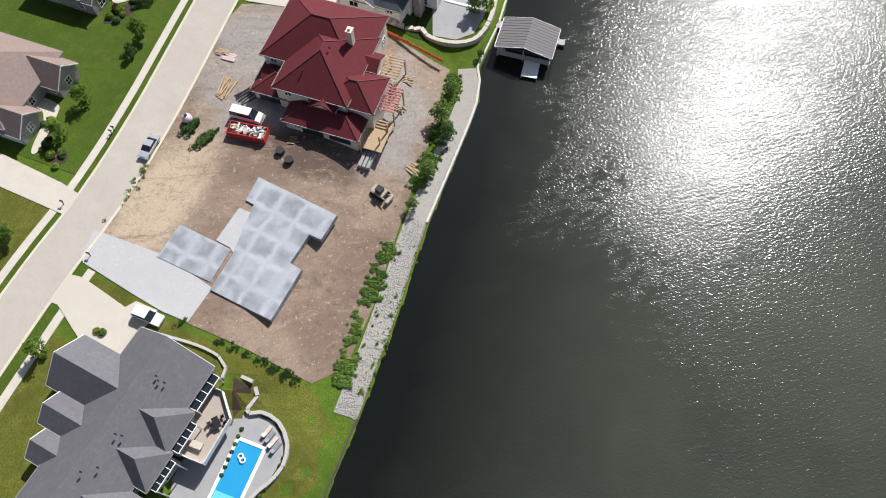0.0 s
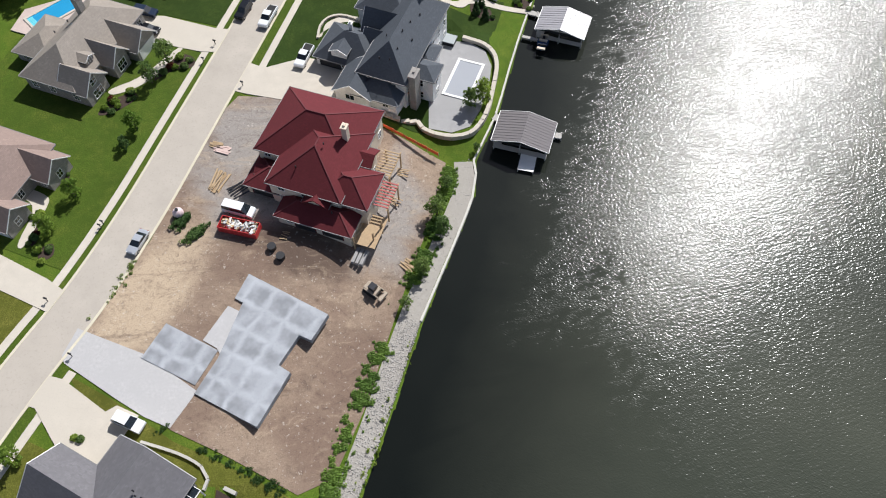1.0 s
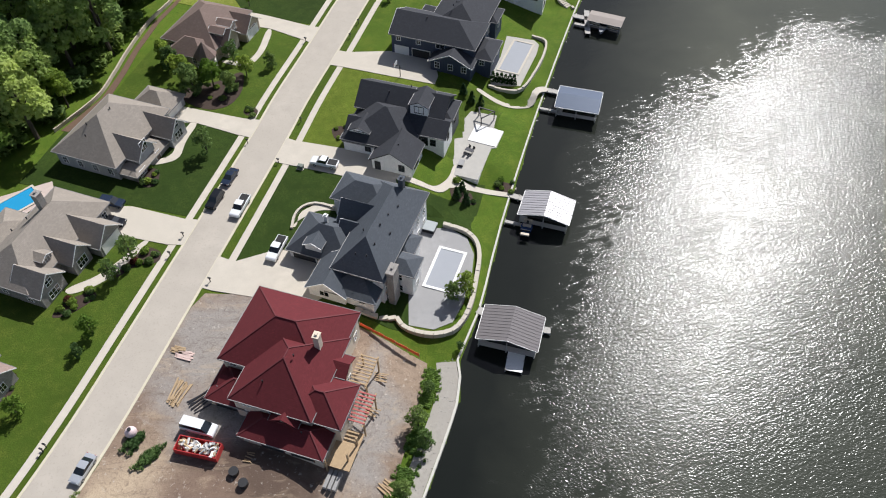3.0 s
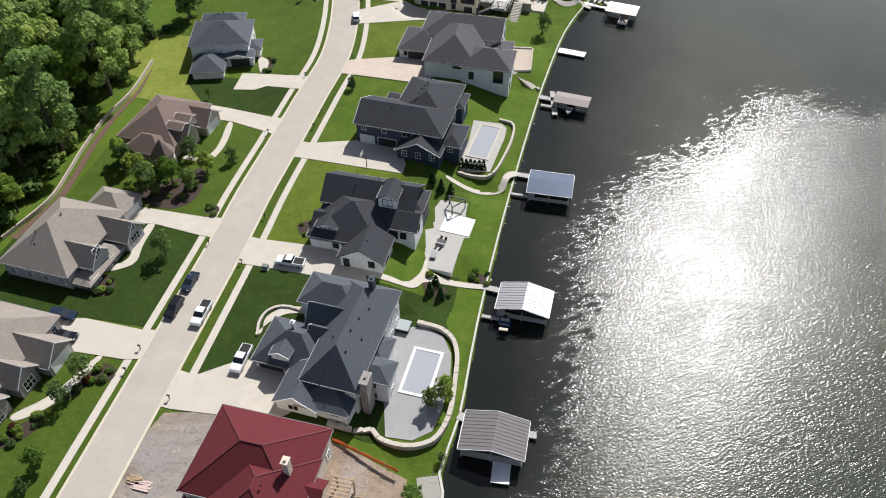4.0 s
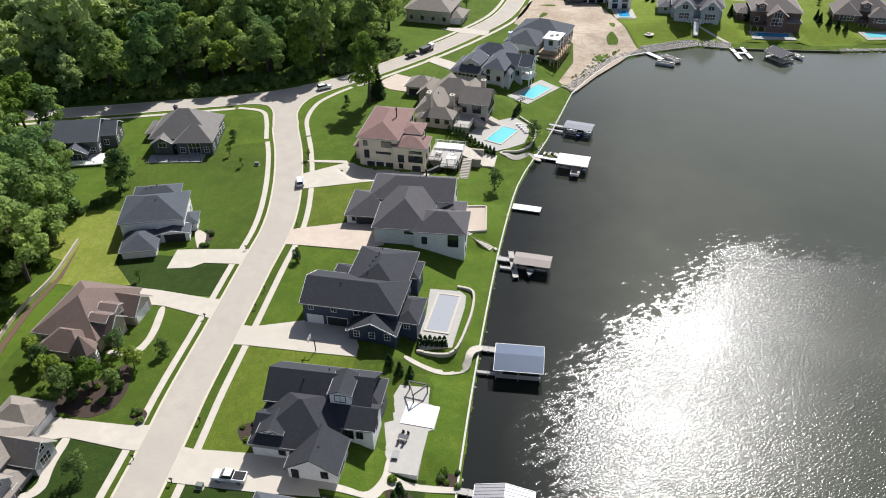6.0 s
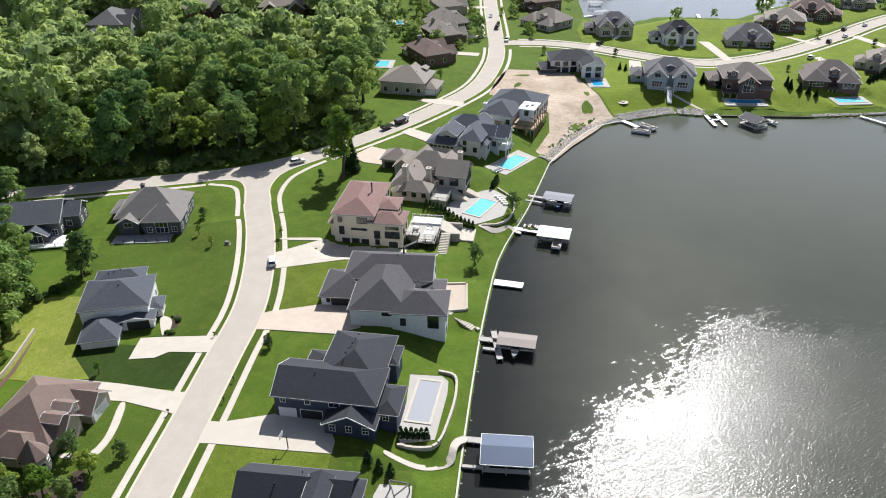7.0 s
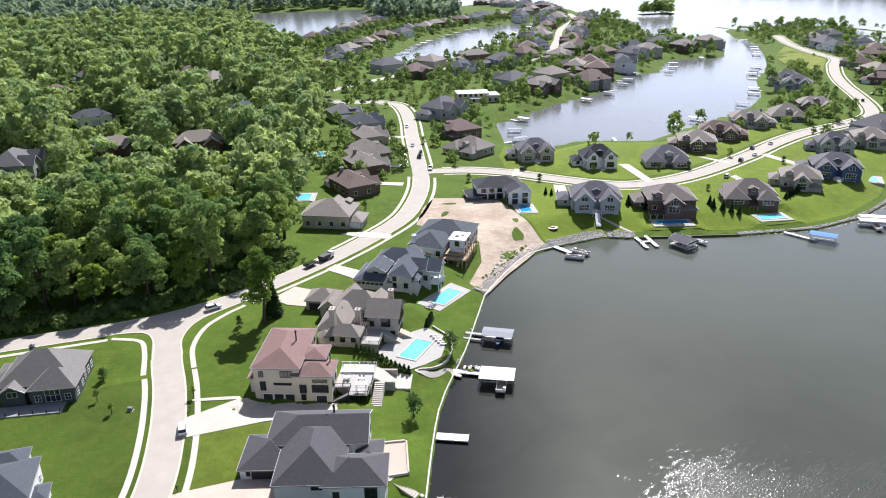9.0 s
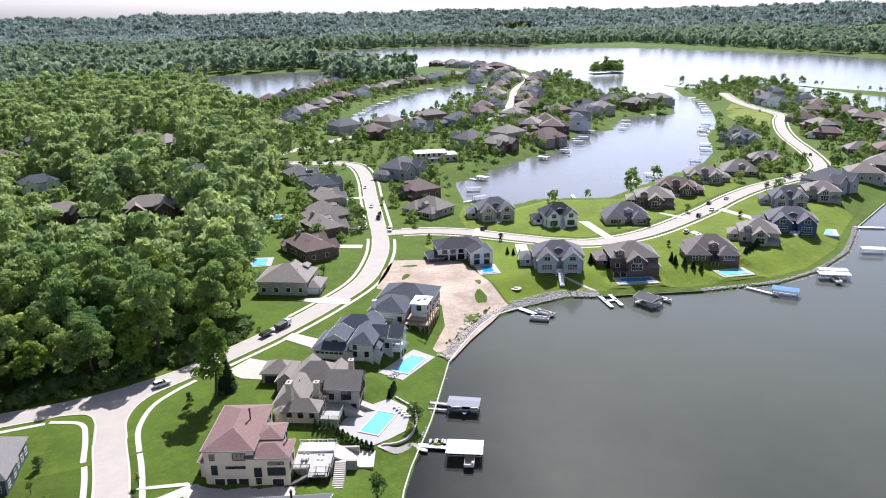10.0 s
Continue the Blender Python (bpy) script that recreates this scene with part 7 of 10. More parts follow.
for i, (x, y) in enumerate(WOOD_HOUSES[6:]):
    copy_thing(templates[i % 6].ob, pose(x, y, 0, 0, 0, 40 * i) @ FULL)


def house_row(line, offs, gap, skip=()):
    pts = rounded(line, gap)
    for k in offs:
        for i, (p, q) in enumerate(zip(offset_line(pts, k), pts)):
            d, _, _ = shore_distance(np.array([p[0]]), np.array([p[1]]))
            if d[0] < 9 or any(math.hypot(p[0] - a, p[1] - b) < 19 for a, b in HOUSE_SPOTS) or near_line(p, list(map(tuple, R_ARR)), 12):
                continue
            p = (p[0] + 4 * math.sin(i * 2.3 + k), p[1] + 4 * math.cos(i * 3.1))
            HOUSE_SPOTS.append(p)
            j = min(i + 1, len(pts) - 1)
            ang = math.degrees(math.atan2(pts[j][1] - pts[j - 1][1], pts[j][0] - pts[j - 1][0])) + (0 if k > 0 else 180) + 22 * math.sin(i * 1.7)
            copy_thing(templates[(i * 5 + int(k)) % 6].ob, pose(p[0], p[1], 0, 0, 0, ang) @ FULL)


house_row([(170, 735), (262, 770), (330, 790), (400, 905), (470, 1040), (560, 1180)], (-22, 22), 37)
house_row([(140, 560), (200, 600), (290, 650), (360, 715), (440, 790), (540, 800)], (-14, 14), 39)
house_row([(486, 556), (517, 597), (556, 641), (588, 674), (604, 724), (635, 793)], (25,), 33)
house_row([(610, 600), (650, 680), (680, 740), (700, 800)], (0,), 36)
house_row([(612, 800), (628, 850), (650, 890)], (-20,), 34)
house_row([(120, 780), (190, 940), (330, 1130), (470, 1250)], (-14,), 36)
house_row([(420, 1080), (520, 1250), (600, 1400), (560, 1560)], (-18, 18), 40)
house_row([(360, 430), (430, 452), (520, 520), (600, 600)], (26,), 28)
house_row([(120, 1040), (210, 1190), (280, 1340)], (16,), 34)


# ---- building plots, shore works ----
sheet("bare_plot", [(-57.6, 52.6), (-50.6, 70), (-46.8, 84), (-42.4, 99.5), (-40.6, 102.4), (-33, 102), (-22, 98.6), (-12.6, 95.3), (-7.9, 93.4), (-0.9, 89.6), (-1.6, 84), (-3.4, 77), (-6.4, 67), (-9.5, 55.4), (-12.6, 43), (-16.6, 31.9), (-21.6, 29.3), (-31, 33.6), (-40.5, 37.6), (-50.5, 43.6), (-58.6, 48.6)],
      SITE, 0.09, "bare brown building plot with tyre tracks and clods", "bare soil")
sheet("gravel_track", [(-57.6, 53.4), (-46.8, 49.4), (-37.8, 43.6), (-40.8, 37.9), (-45, 39.6), (-50, 42.4), (-55, 45.4), (-59.2, 47.9), (-59.9, 49.2), (-59.2, 51.6), (-58.6, 53.8)], GRAVEL, 0.14, "pale crushed gravel driveway to the new slab", "gravel")
sheet("bare_plot", [(78, 351), (86, 370), (94.5, 382), (106, 378), (121, 369), (122, 345), (122.5, 324), (111, 312.5), (97, 300), (86, 288.5), (82, 297), (92, 312), (96, 326), (90, 336)], SOIL_PALE, 0.09,
      "pale sandy building plot sloping to a rock bank", "bare soil")
sheet("meadow", [(-76.3, 226), (-66, 228.5), (-55.4, 226.5), (-54, 212), (-54, 203), (-48.7, 193.5), (-58, 194), (-67.7, 197.5), (-66.5, 206), (-73, 210)], ROUGH_GRASS, 0.07, "dry yellow-green unmown grass behind the gardens", "grass")
sheet("meadow", [(500, 594), (545, 641), (578, 674), (594, 722), (612, 772), (560, 722), (524, 668)], ROUGH_GRASS, 0.1, "open grass field on the far side", "grass")


def lot(y0, y1, k0, k1, mat, label):
    """The lawn of one lot, along the street between two places and two distances from its middle."""
    run = [p for p in MAIN if y0 < p[1] < y1]
    outer = offset_line(run, k1)
    sheet("lawn", offset_line(run, k0) + outer[::-1], mat, 0.06, label, "lawn", skirt=0.06)


DEEP, MID, OLIVE, FRESH = "deep green thick mown lawn", "even green mown lawn", "olive sun-dried mown lawn", "bright yellow-green mown lawn"
street = [p for p in MAIN if -60 < p[1] < 262]
strip("verge", street, 4.16, 5.94, LAWN_MID, 0.065, "narrow mown grass verge between kerb and pavement", "verge", skirt=0.05)
strip("verge", street, -5.19, -4.16, LAWN_MID, 0.065, "narrow mown grass verge between kerb and pavement", "verge", skirt=0.05)
lot(104, 140, 7.3, 42, LAWN_DEEP, DEEP)
lot(116, 146, 42, 47.5, LAWN_DEEP, DEEP)
lot(146, 172, 30, 46.5, LAWN_MID, MID)
lot(139, 172, 7.3, 30, LAWN_FRESH, FRESH)
lot(204, 234, 7.3, 24, LAWN_FRESH, FRESH)
lot(62, 119, -44, -6.6, LAWN_MID, MID)
lot(119, 147, -44, -6.6, LAWN_DEEP, DEEP)
lot(147, 182, -40, -6.6, LAWN_MID, MID)
lot(182, 200, -36, -6.6, LAWN_DEEP, DEEP)
lot(200, 262, -44, -6.6, LAWN_MID, MID)
lot(-60, 60, -40, -6.6, LAWN_OLIVE, OLIVE)
lot(-60, 39, 7.3, 20, LAWN_OLIVE, OLIVE)
sheet("lawn", [(123.5, 325), (147, 328.5), (160, 323.5), (200, 313), (234, 309), (258, 313), (290, 328), (318, 349), (346, 368), (352, 400), (330, 418), (302, 404), (268, 385.5), (222, 366), (190, 361.5), (169, 370.5), (151, 386), (138, 398), (126, 402), (113, 396), (122, 370)], LAWN_BRIGHT, 0.06, FRESH, "lawn", skirt=0.03)
sheet("lawn", [(143, 417), (158.5, 403), (174.5, 388), (190, 379), (220, 383), (264, 403), (300, 422), (333, 437), (340, 468), (330, 488), (290, 466), (253, 449), (213, 463), (184, 453), (160, 462), (148, 440)], LAWN_BRIGHT, 0.06, FRESH, "lawn", skirt=0.03)
sheet("lawn", [(-58, 46), (-50, 42), (-40, 36), (-30, 32), (-21.5, 28.4), (-17.6, 22), (-20.5, 12), (-30, -12), (-40, -10), (-40, 20), (-52, 38)], LAWN_OLIVE, 0.06, OLIVE, "lawn", skirt=0.03)


def slab_foundation():
    ob = tagged(empty("foundation", -32, 50, 4.3, -27.3), "new concrete house slab with forms, grey and blotchy", "foundation")

    def loc(p):
        a = radians(27.3)
        u, v = p[0] + 32, p[1] - 50
        return u * math.cos(a) - v * math.sin(a), u * math.sin(a) + v * math.cos(a)
    main = [loc(p) for p in ((-32.8, 63.6), (-19.2, 56.4), (-21.4, 52.0), (-23.4, 52.9), (-26.0, 47.8), (-24.1, 46.6), (-28.0, 38.2), (-38.0, 43.2), (-35.4, 48.9), (-33.0, 58.4), (-34.4, 59.2))]
    gar = [loc(p) for p in ((-47.4, 48.9), (-44.7, 54.7), (-35.8, 50.2), (-38.3, 44.6))]
    porch = [loc(p) for p in ((-35.4, 57.9), (-33.3, 56.9), (-35.3, 49.6), (-36.0, 50.6), (-38.4, 51.9))]
    part("slab", prism_mesh("slab", main, -0.6, 0.5, SLAB), ob)
    part("garage_slab", prism_mesh("garage_slab", gar, -0.6, 0.33, SLAB), ob)
    part("porch_slab", prism_mesh("porch_slab", porch, -0.6, 0.3, GRAVEL), ob)
    for line in (main, gar):
        for (ax, ay), (bx, by) in zip(line, line[1:] + line[:1]):
            ln = math.hypot(bx - ax, by - ay)
            zt = 0.58 if line is main else 0.4
            part("form_wall", box_mesh("form_wall", -0.05, ln + 0.05, -0.05, 0.05, -0.6, zt - 0.09, SLAB), ob, "", pose(ax, ay, 0, 0, 0, math.degrees(math.atan2(by - ay, bx - ax))))
    return ob


slab_foundation()


def wall_line(name, line, z0, z1, wide, mat, label, category, step=2.5, cap=None, wander=0.0):
    """A low wall along a line, in separate blocks."""
    ob = tagged(empty(name, line[0][0], line[0][1], 0), label, category, kind="structure" if name in ("seawall",) else "")
    pts = rounded(line, step)
    rng = random.Random(int(line[0][0] * 31))
    for a, b in zip(pts, pts[1:]):
        ln = math.hypot(b[0] - a[0], b[1] - a[1])
        g = 0.0 if z0 is None else z0
        base = min(ground_z(*a), ground_z(*b)) - 0.2 if z0 is None else z0
        top = (base + 0.2 + z1) if z0 is None else z1
        m = pose(a[0] - line[0][0], a[1] - line[0][1], 0, 0, 0, math.degrees(math.atan2(b[1] - a[1], b[0] - a[0])))
        part("block", box_mesh("block", 0.0, ln - 0.02, -wide / 2, wide / 2, base, top + rng.uniform(-wander, wander), mat, 0.02 if wide > 0.5 else 0), ob, "", m)
    return ob


SEAWALL = concrete("seawall concrete", (0.58, 0.56, 0.50), 0.7, False)
SHEETPILE = plain("brown sheet piling", (0.07, 0.055, 0.045), 0.7, 0.2)
wall_line("seawall", [(-4.6, 57.3), (4.0, 82), (4.3, 90.3)], -1.5, 0.75, 0.4, SEAWALL, "pale concrete seawall holding the lake bank", "seawall", 4)
wall_line("seawall", [(4.3, 90.3), (8.4, 100.6), (13.6, 121), (22.4, 150.5), (33.1, 183), (41.3, 206), (50.2, 228), (58.3, 242), (66.5, 255), (84, 287)], -1.5, 0.72, 0.36, SEAWALL, "pale concrete seawall holding the lake bank", "seawall", 6)
wall_line("seawall", [(84, 287), (98, 303), (112, 315.5), (125, 319.8)], -1.5, 0.8, 0.6, SEAWALL, "pale concrete seawall before the rock bank", "seawall", 4)
wall_line("seawall", [(159, 318), (200, 307.5)], -1.5, 0.8, 0.4, SHEETPILE, "dark brown sheet-pile seawall", "seawall", 5)
wall_line("seawall", [(-30, -20), (-18, 14.4), (-14.4, 24.2)], -1.5, 0.6, 0.25, SHEETPILE, "dark timber seawall along the lawn", "seawall", 4)
wall_line("seawall", [(332, 352.5), (384, 381)], -1.5, 0.7, 0.4, SEAWALL, "pale seawall at the far point", "seawall", 6)


def rocks(name, line, k0, k1, count, size, label, seed, mat=RIPRAP):
    """Loose rock: many uneven stones."""
    rng = np.random.default_rng(seed)
    pts = np.array(rounded(line, 2.0))
    base = np.array([(x, y, z) for z in (-0.6, 0.6) for x, y in ((-1, -0.8), (1, -0.9), (0.9, 1), (-0.9, 0.8))]) * 0.5
    faces = np.array([(0, 3, 2, 1), (4, 5, 6, 7), (0, 1, 5, 4), (1, 2, 6, 5), (2, 3, 7, 6), (3, 0, 4, 7)])
    i = rng.integers(0, len(pts) - 1, count)
    d = pts[i + 1] - pts[i]
    d /= np.linalg.norm(d, axis=1)[:, None]
    k = k0 + (k1 - k0) * rng.random(count)
    p = pts[i] + d * rng.random((count, 1)) * 2 + np.stack([d[:, 1], -d[:, 0]], 1) * k[:, None]
    dist, _, _ = shore_distance(p[:, 0], p[:, 1])
    z = np.where(dist > 0, land_height(p[:, 0], p[:, 1], np.maximum(dist, 0.01)), -0.15 + 0.0 * dist)
    s = size * (0.5 + rng.random((count, 1, 1)))
    v = base[None] * s * (1 + 0.35 * rng.normal(size=(count, 8, 3)))
    a = rng.random(count) * 6.28
    ca, sa = np.cos(a)[:, None], np.sin(a)[:, None]
    v = np.stack([v[..., 0] * ca - v[..., 1] * sa + p[:, 0:1], v[..., 0] * sa + v[..., 1] * ca + p[:, 1:2], v[..., 2] * 0.7 + z[:, None] + 0.1 * s[:, :, 0]], -1)
    q = (faces[None] + 8 * np.arange(count)[:, None, None]).reshape(-1, 4)
    return tagged(part(name, mesh_np(name, v.reshape(-1, 3), q, mat)), label, "rocks", kind="stuff")


strip("gravel_bank", rounded([(-14.5, 24), (-10, 38), (-4.6, 57.3), (4.0, 82), (4.3, 90)], 1.5), -3.7, -0.2, BANK, 0.06, "grey stony gravel bank above the water", "gravel", skirt=0.05)
rocks("riprap", [(-14.6, 23.8), (-14.4, 24.2), (-10, 38), (-4.6, 57.3)], -3.6, 0.9, 8000, 0.17, "grey riprap stones along the bank", 1)
rocks("riprap", [(-4.6, 57.3), (4.0, 82), (4.3, 90.3)], -3.2, -0.4, 900, 0.14, "pale gravel and stones behind the seawall", 2)
rocks("riprap", [(84, 287), (98, 303), (112, 315.5), (125, 319.8)], -4.4, -0.5, 2200, 0.36, "grey rock bank behind the seawall", 3)
rocks("riprap", [(125, 319.8), (147, 323), (159, 318)], -6.5, 0.8, 2800, 0.42, "pale rock bank sloping into the water", 4)
rocks("riprap", [(200, 307.5), (234, 303.5), (260, 308), (293, 323), (332, 352)], -2.6, 0.9, 3600, 0.45, "pale rock bank along the far lawns", 5)
rocks("rubble", [(13.6, 121), (22.4, 150.5), (33.1, 183), (50, 228), (84, 287)], 0.25, 0.9, 160, 0.35, "loose stones at the foot of the seawall", 6)


def weeds(name, line, k0, k1, count, size, label, seed, mat=LEAF_GARDEN):
    rng = np.random.default_rng(seed)
    pts = np.array(rounded(line, 2.0))
    i = rng.integers(0, len(pts) - 1, count)
    d = pts[i + 1] - pts[i]
    d /= np.linalg.norm(d, axis=1)[:, None]
    mid = (k0 + k1) / 2
    k = mid + (k1 - k0) / 2 * np.clip(rng.normal(size=count) * 0.5, -1, 1)
    x = pts[i, 0] + d[:, 0] * rng.random(count) * 2 + d[:, 1] * k
    y = pts[i, 1] + d[:, 1] * rng.random(count) * 2 - d[:, 0] * k
    keep = np.array([noise.noise((a * 0.17, b * 0.17, 3.0)) + 0.25 * noise.noise((a * 0.6, b * 0.6, 1.0)) for a, b in zip(x, y)]) > -0.12
    x, y = x[keep], y[keep]
    dist, _, _ = shore_distance(x, y)
    z = land_height(x, y, np.maximum(dist, 0.01))
    v, q = crown_arrays(seed, [(0, 0, 0.45, 0.6), (0.3, 0.2, 0.7, 0.4)], 40, 0.2)
    s = size * (0.5 + rng.random(len(x)))
    vv = np.concatenate([v * k_ + np.array([a, b, c]) for a, b, c, k_ in zip(x, y, z, s)])
    return tagged(part(name, mesh_np(name, vv, np.arange(len(vv)).reshape(-1, 3), mat)), label, "weeds", kind="stuff")


weeds("weeds", [(-17.5, 29), (-13.6, 43), (-9.4, 56), (-4.2, 70), (-1.2, 80), (0.2, 88.5)], -1.6, 1.6, 3200, 0.38, "rank green weeds and brush on the lake bank", 21, LEAF_WEED)
weeds("weeds", [(-13.5, 27), (-9, 41), (-5.4, 54)], -1.6, 0.2, 40, 0.4, "sparse weeds between the bank stones", 22, LEAF_BRIGHT)
weeds("weeds", [(-47.5, 73.4), (-44, 72), (-41.8, 70.5)], -2.4, 2.0, 150, 0.7, "clump of weeds beside the street", 23)
weeds("weeds", [(-43, 38.2), (-40, 36.4), (-30, 32.4), (-21, 28)], -0.7, 0.6, 190, 0.34, "ragged grass along the plot boundary", 24)
weeds("weeds", [(-57, 55), (-53, 63.5), (-50, 71)], -0.7, 0.4, 90, 0.34, "ragged grass along the kerb", 25)
weeds("undergrowth", offset_line([p for p in CROSS if p[0] < 36], -11), -4.5, 4.5, 900, 2.4, "dense dark undergrowth along the edge of the woods", 31)
weeds("undergrowth", [(-104, 100), (-97, 128), (-86, 146), (-80, 158), (-76, 188), (-72, 214), (-73, 232), (-86, 284)], -6, 2, 600, 2.4, "dense green undergrowth along the edge of the woods", 32)
weeds("weeds", [(86, 289), (100, 303), (118, 320)], -6.0, -4.2, 45, 0.5, "scrubby weeds above the rock bank", 26, LEAF_BRIGHT)
for x, y, s in ((-2.4, 78, 1.0), (-1.2, 74.5, 0.8), (-4.4, 66.5, 0.8), (-0.6, 84, 0.6), (-7, 60, 0.6)):
    tree(("yard", 2), x, y, "bushy green sapling among the bank weeds", s, "bank bushes", name="bush")

# patches of rough grass on the bare plots
for cx_, cy_, rx_, ry_, a_ in ((104, 317, 5.2, 1.9, 40), (114, 331, 4.6, 2.4, 70), (93, 360, 3.6, 1.3, 55), (118, 343, 2.4, 1.2, 80), (99, 372, 3.4, 1.2, -15)):
    ring_ = [(cx_ + rx_ * (1 + 0.25 * math.sin(3 * t_ + cx_)) * math.cos(t_) * math.cos(radians(a_)) - ry_ * math.sin(t_) * math.sin(radians(a_)), cy_ + rx_ * (1 + 0.25 * math.sin(3 * t_ + cx_)) * math.cos(t_) * math.sin(radians(a_)) + ry_ * math.sin(t_) * math.cos(radians(a_))) for t_ in [6.2832 * i / 14 for i in range(14)]]
    sheet("grass_patch", ring_, LAWN, 0.125, "ragged patch of grass on the bare soil", "grass", skirt=0.05)
for cx_, cy_, r_ in ((97.5, 310, 1.2), (100, 312.8, 0.9), (101.5, 316, 1.1), (95.4, 307, 1.0), (103, 320, 0.8), (99.5, 308.4, 0.7)):
    heap_ = cyl_mesh("rubble_heap", r_, r_ * 0.35, r_ * 0.55, LIMESTONE, 9)
    ob_ = tagged(part("rubble_heap", heap_), "pale heap of stone rubble on bare soil", "rubble", "rubble heaps")
    ob_.matrix_basis = pose(cx_, cy_, ground_z(cx_, cy_) + 0.05, 0, 0, cx_ * 40)

# silt fence of orange mesh
ORANGE = plain("orange mesh", (0.75, 0.12, 0.03), 0.7)
fence = tagged(empty("safety_fence", -12.6, 95.6, ground_z(-12.6, 95.6), 62), "orange plastic safety fence along the plot edge", "fence")
for k in range(6):
    part("post", box_mesh("post", -0.04, 0.04, -0.04, 0.04, -0.3, 1.1, TIMBER), fence, "", pose(0, -2.35 * k, -0.35 * k))
for k in range(5):
    part("mesh_panel", mesh_of("mesh_panel", [(0.05, 0, 0.05), (0.09, 0, 0.05), (0.12, -2.3, -0.3), (0.08, -2.3, -0.3), (0.05, 0, 0.85), (0.09, 0, 0.85), (0.25, -2.3, 0.4), (0.2, -2.3, 0.4)],
                               [(0, 1, 2, 3), (4, 7, 6, 5), (0, 4, 5, 1), (1, 5, 6, 2), (2, 6, 7, 3), (3, 7, 4, 0)], ORANGE), fence, "", pose(0, -2.35 * k, -0.35 * k))


# ---- patios and pools ----
def pool(x, y, a, w, l, z, mat, label, deck=None, deck_mat=PATIO, rim=0.5, cover=False):
    ob = tagged(empty("swimming_pool", x, y, z, -a), label, "swimming pool")
    part("water_surface", box_mesh("water_surface", -w / 2, w / 2, -l / 2, l / 2, -0.3, 0.02, mat), ob)
    for nm, b in (("coping", (-w / 2 - rim, -w / 2, -l / 2 - rim, l / 2 + rim)), ("coping", (w / 2, w / 2 + rim, -l / 2 - rim, l / 2 + rim)), ("coping", (-w / 2, w / 2, -l / 2 - rim, -l / 2)), ("coping", (-w / 2, w / 2, l / 2, l / 2 + rim))):
        part(nm, box_mesh(nm, *b, -0.35, 0.10, WALKWAY if deck_mat is not PATIO_GREY else WHITE), ob)
    if not cover:
        for k in range(3):
            part("step", box_mesh("step", -w / 2 + 0.1, w / 2 - 0.1, -l / 2 + 0.4 * k, -l / 2 + 0.4 * k + 0.38, -0.25, 0.028 - 0.003 * k, POOL_LIGHT), ob)
    return ob


def terrace(name, outline, z, mat, label, wall=None, edge=0.35, high=0.0, depth=2.5):
    """A level terrace on a retaining edge."""
    ob = tagged(empty(name, outline[0][0], outline[0][1], 0), label, "terrace")
    ox, oy = outline[0]
    loc = [(x - ox, y - oy) for x, y in outline]
    part("paving", prism_mesh("paving", loc, z - depth, z, [mat, wall or mat], 1), ob)
    if wall is not None and high:
        for (ax, ay), (bx, by) in zip(loc, loc[1:] + loc[:1]):
            ln = math.hypot(bx - ax, by - ay)
            if ln > 0.3:
                part("edge_wall", box_mesh("edge_wall", -edge / 2, ln + edge / 2, -edge / 2, edge / 2, z - depth, z + high, wall), ob, "", pose(ax, ay, 0, 0, 0, math.degrees(math.atan2(by - ay, bx - ax))))
    return ob


def local_to_world(x, y, a, pts):
    c, s = math.cos(radians(a)), math.sin(radians(a))
    return [(x + u * c + v * s, y - u * s + v * c) for u, v in pts]


# grey house by the slab: deck, pool court and curved wall
H0 = (-45, 23, 20)
terrace("pool_terrace", local_to_world(*H0, [(7, -12), (18.4, -12), (18.6, -4.4), (20.4, -1), (20.8, 2.4), (19.6, 5), (17, 6.6), (13.6, 6.6), (7.5, 3)]), 1.83, PATIO_GREY, "grey paved pool court beside the lawn", PATIO_GREY, 0.3, 0.0)
px_, py_ = local_to_world(*H0, [(15.6, -1.9)])[0]
pool(px_, py_, 20, 3.9, 8.6, 1.85, POOL, "bright blue rectangular swimming pool with white coping", deck_mat=PATIO_GREY)
terrace("deck", local_to_world(*H0, [(6.2, -2.6), (11.6, -2.6), (12.2, 4.4), (9.2, 7.6), (6.2, 7.6)]), 4.6, DECKWOOD, "raised timber deck behind the house", WHITE, 0.1, 0.9, 0.4)
wall_line("garden_wall", local_to_world(*H0, [(10.2, 10.8), (12.2, 10.7), (13.4, 9.2), (12.8, 6.8), (13.4, 6.4), (15, 7.2), (18, 6.8), (20.6, 4.4), (21.4, 1.2), (20.4, -1.8), (19, -4.6), (18.6, -12)]), None, 0.75, 0.55, PATIO, "curved pale block garden wall round the pool", "garden wall", 1.2)
wall_line("garden_wall", local_to_world(*H0, [(-4, 12.2), (2, 12.6), (6, 12.2), (7.8, 11), (8, 9.4)]), None, 0.5, 0.4, PATIO, "low pale wall beside the house", "garden wall", 1.2)
sheet("planting_bed", local_to_world(*H0, [(9.5, 10.2), (12, 10), (12.6, 8.8), (12, 6.4), (13, 5.6), (12.4, -3.6), (13.2, -3.8), (13.8, 4.4), (11, 5)]), MULCH, 0.12, "dark mulch planting bed by the steps", "planting bed")
for k in range(7):
    for u, v in local_to_world(*H0, [(13.3 + 0.05 * k, 4 - 1.15 * k), (20.9 - 0.3 * max(0, k - 3), 3.6 - 1.2 * k)]):
        shrub(u, v, 0.55, None, z=1.75)
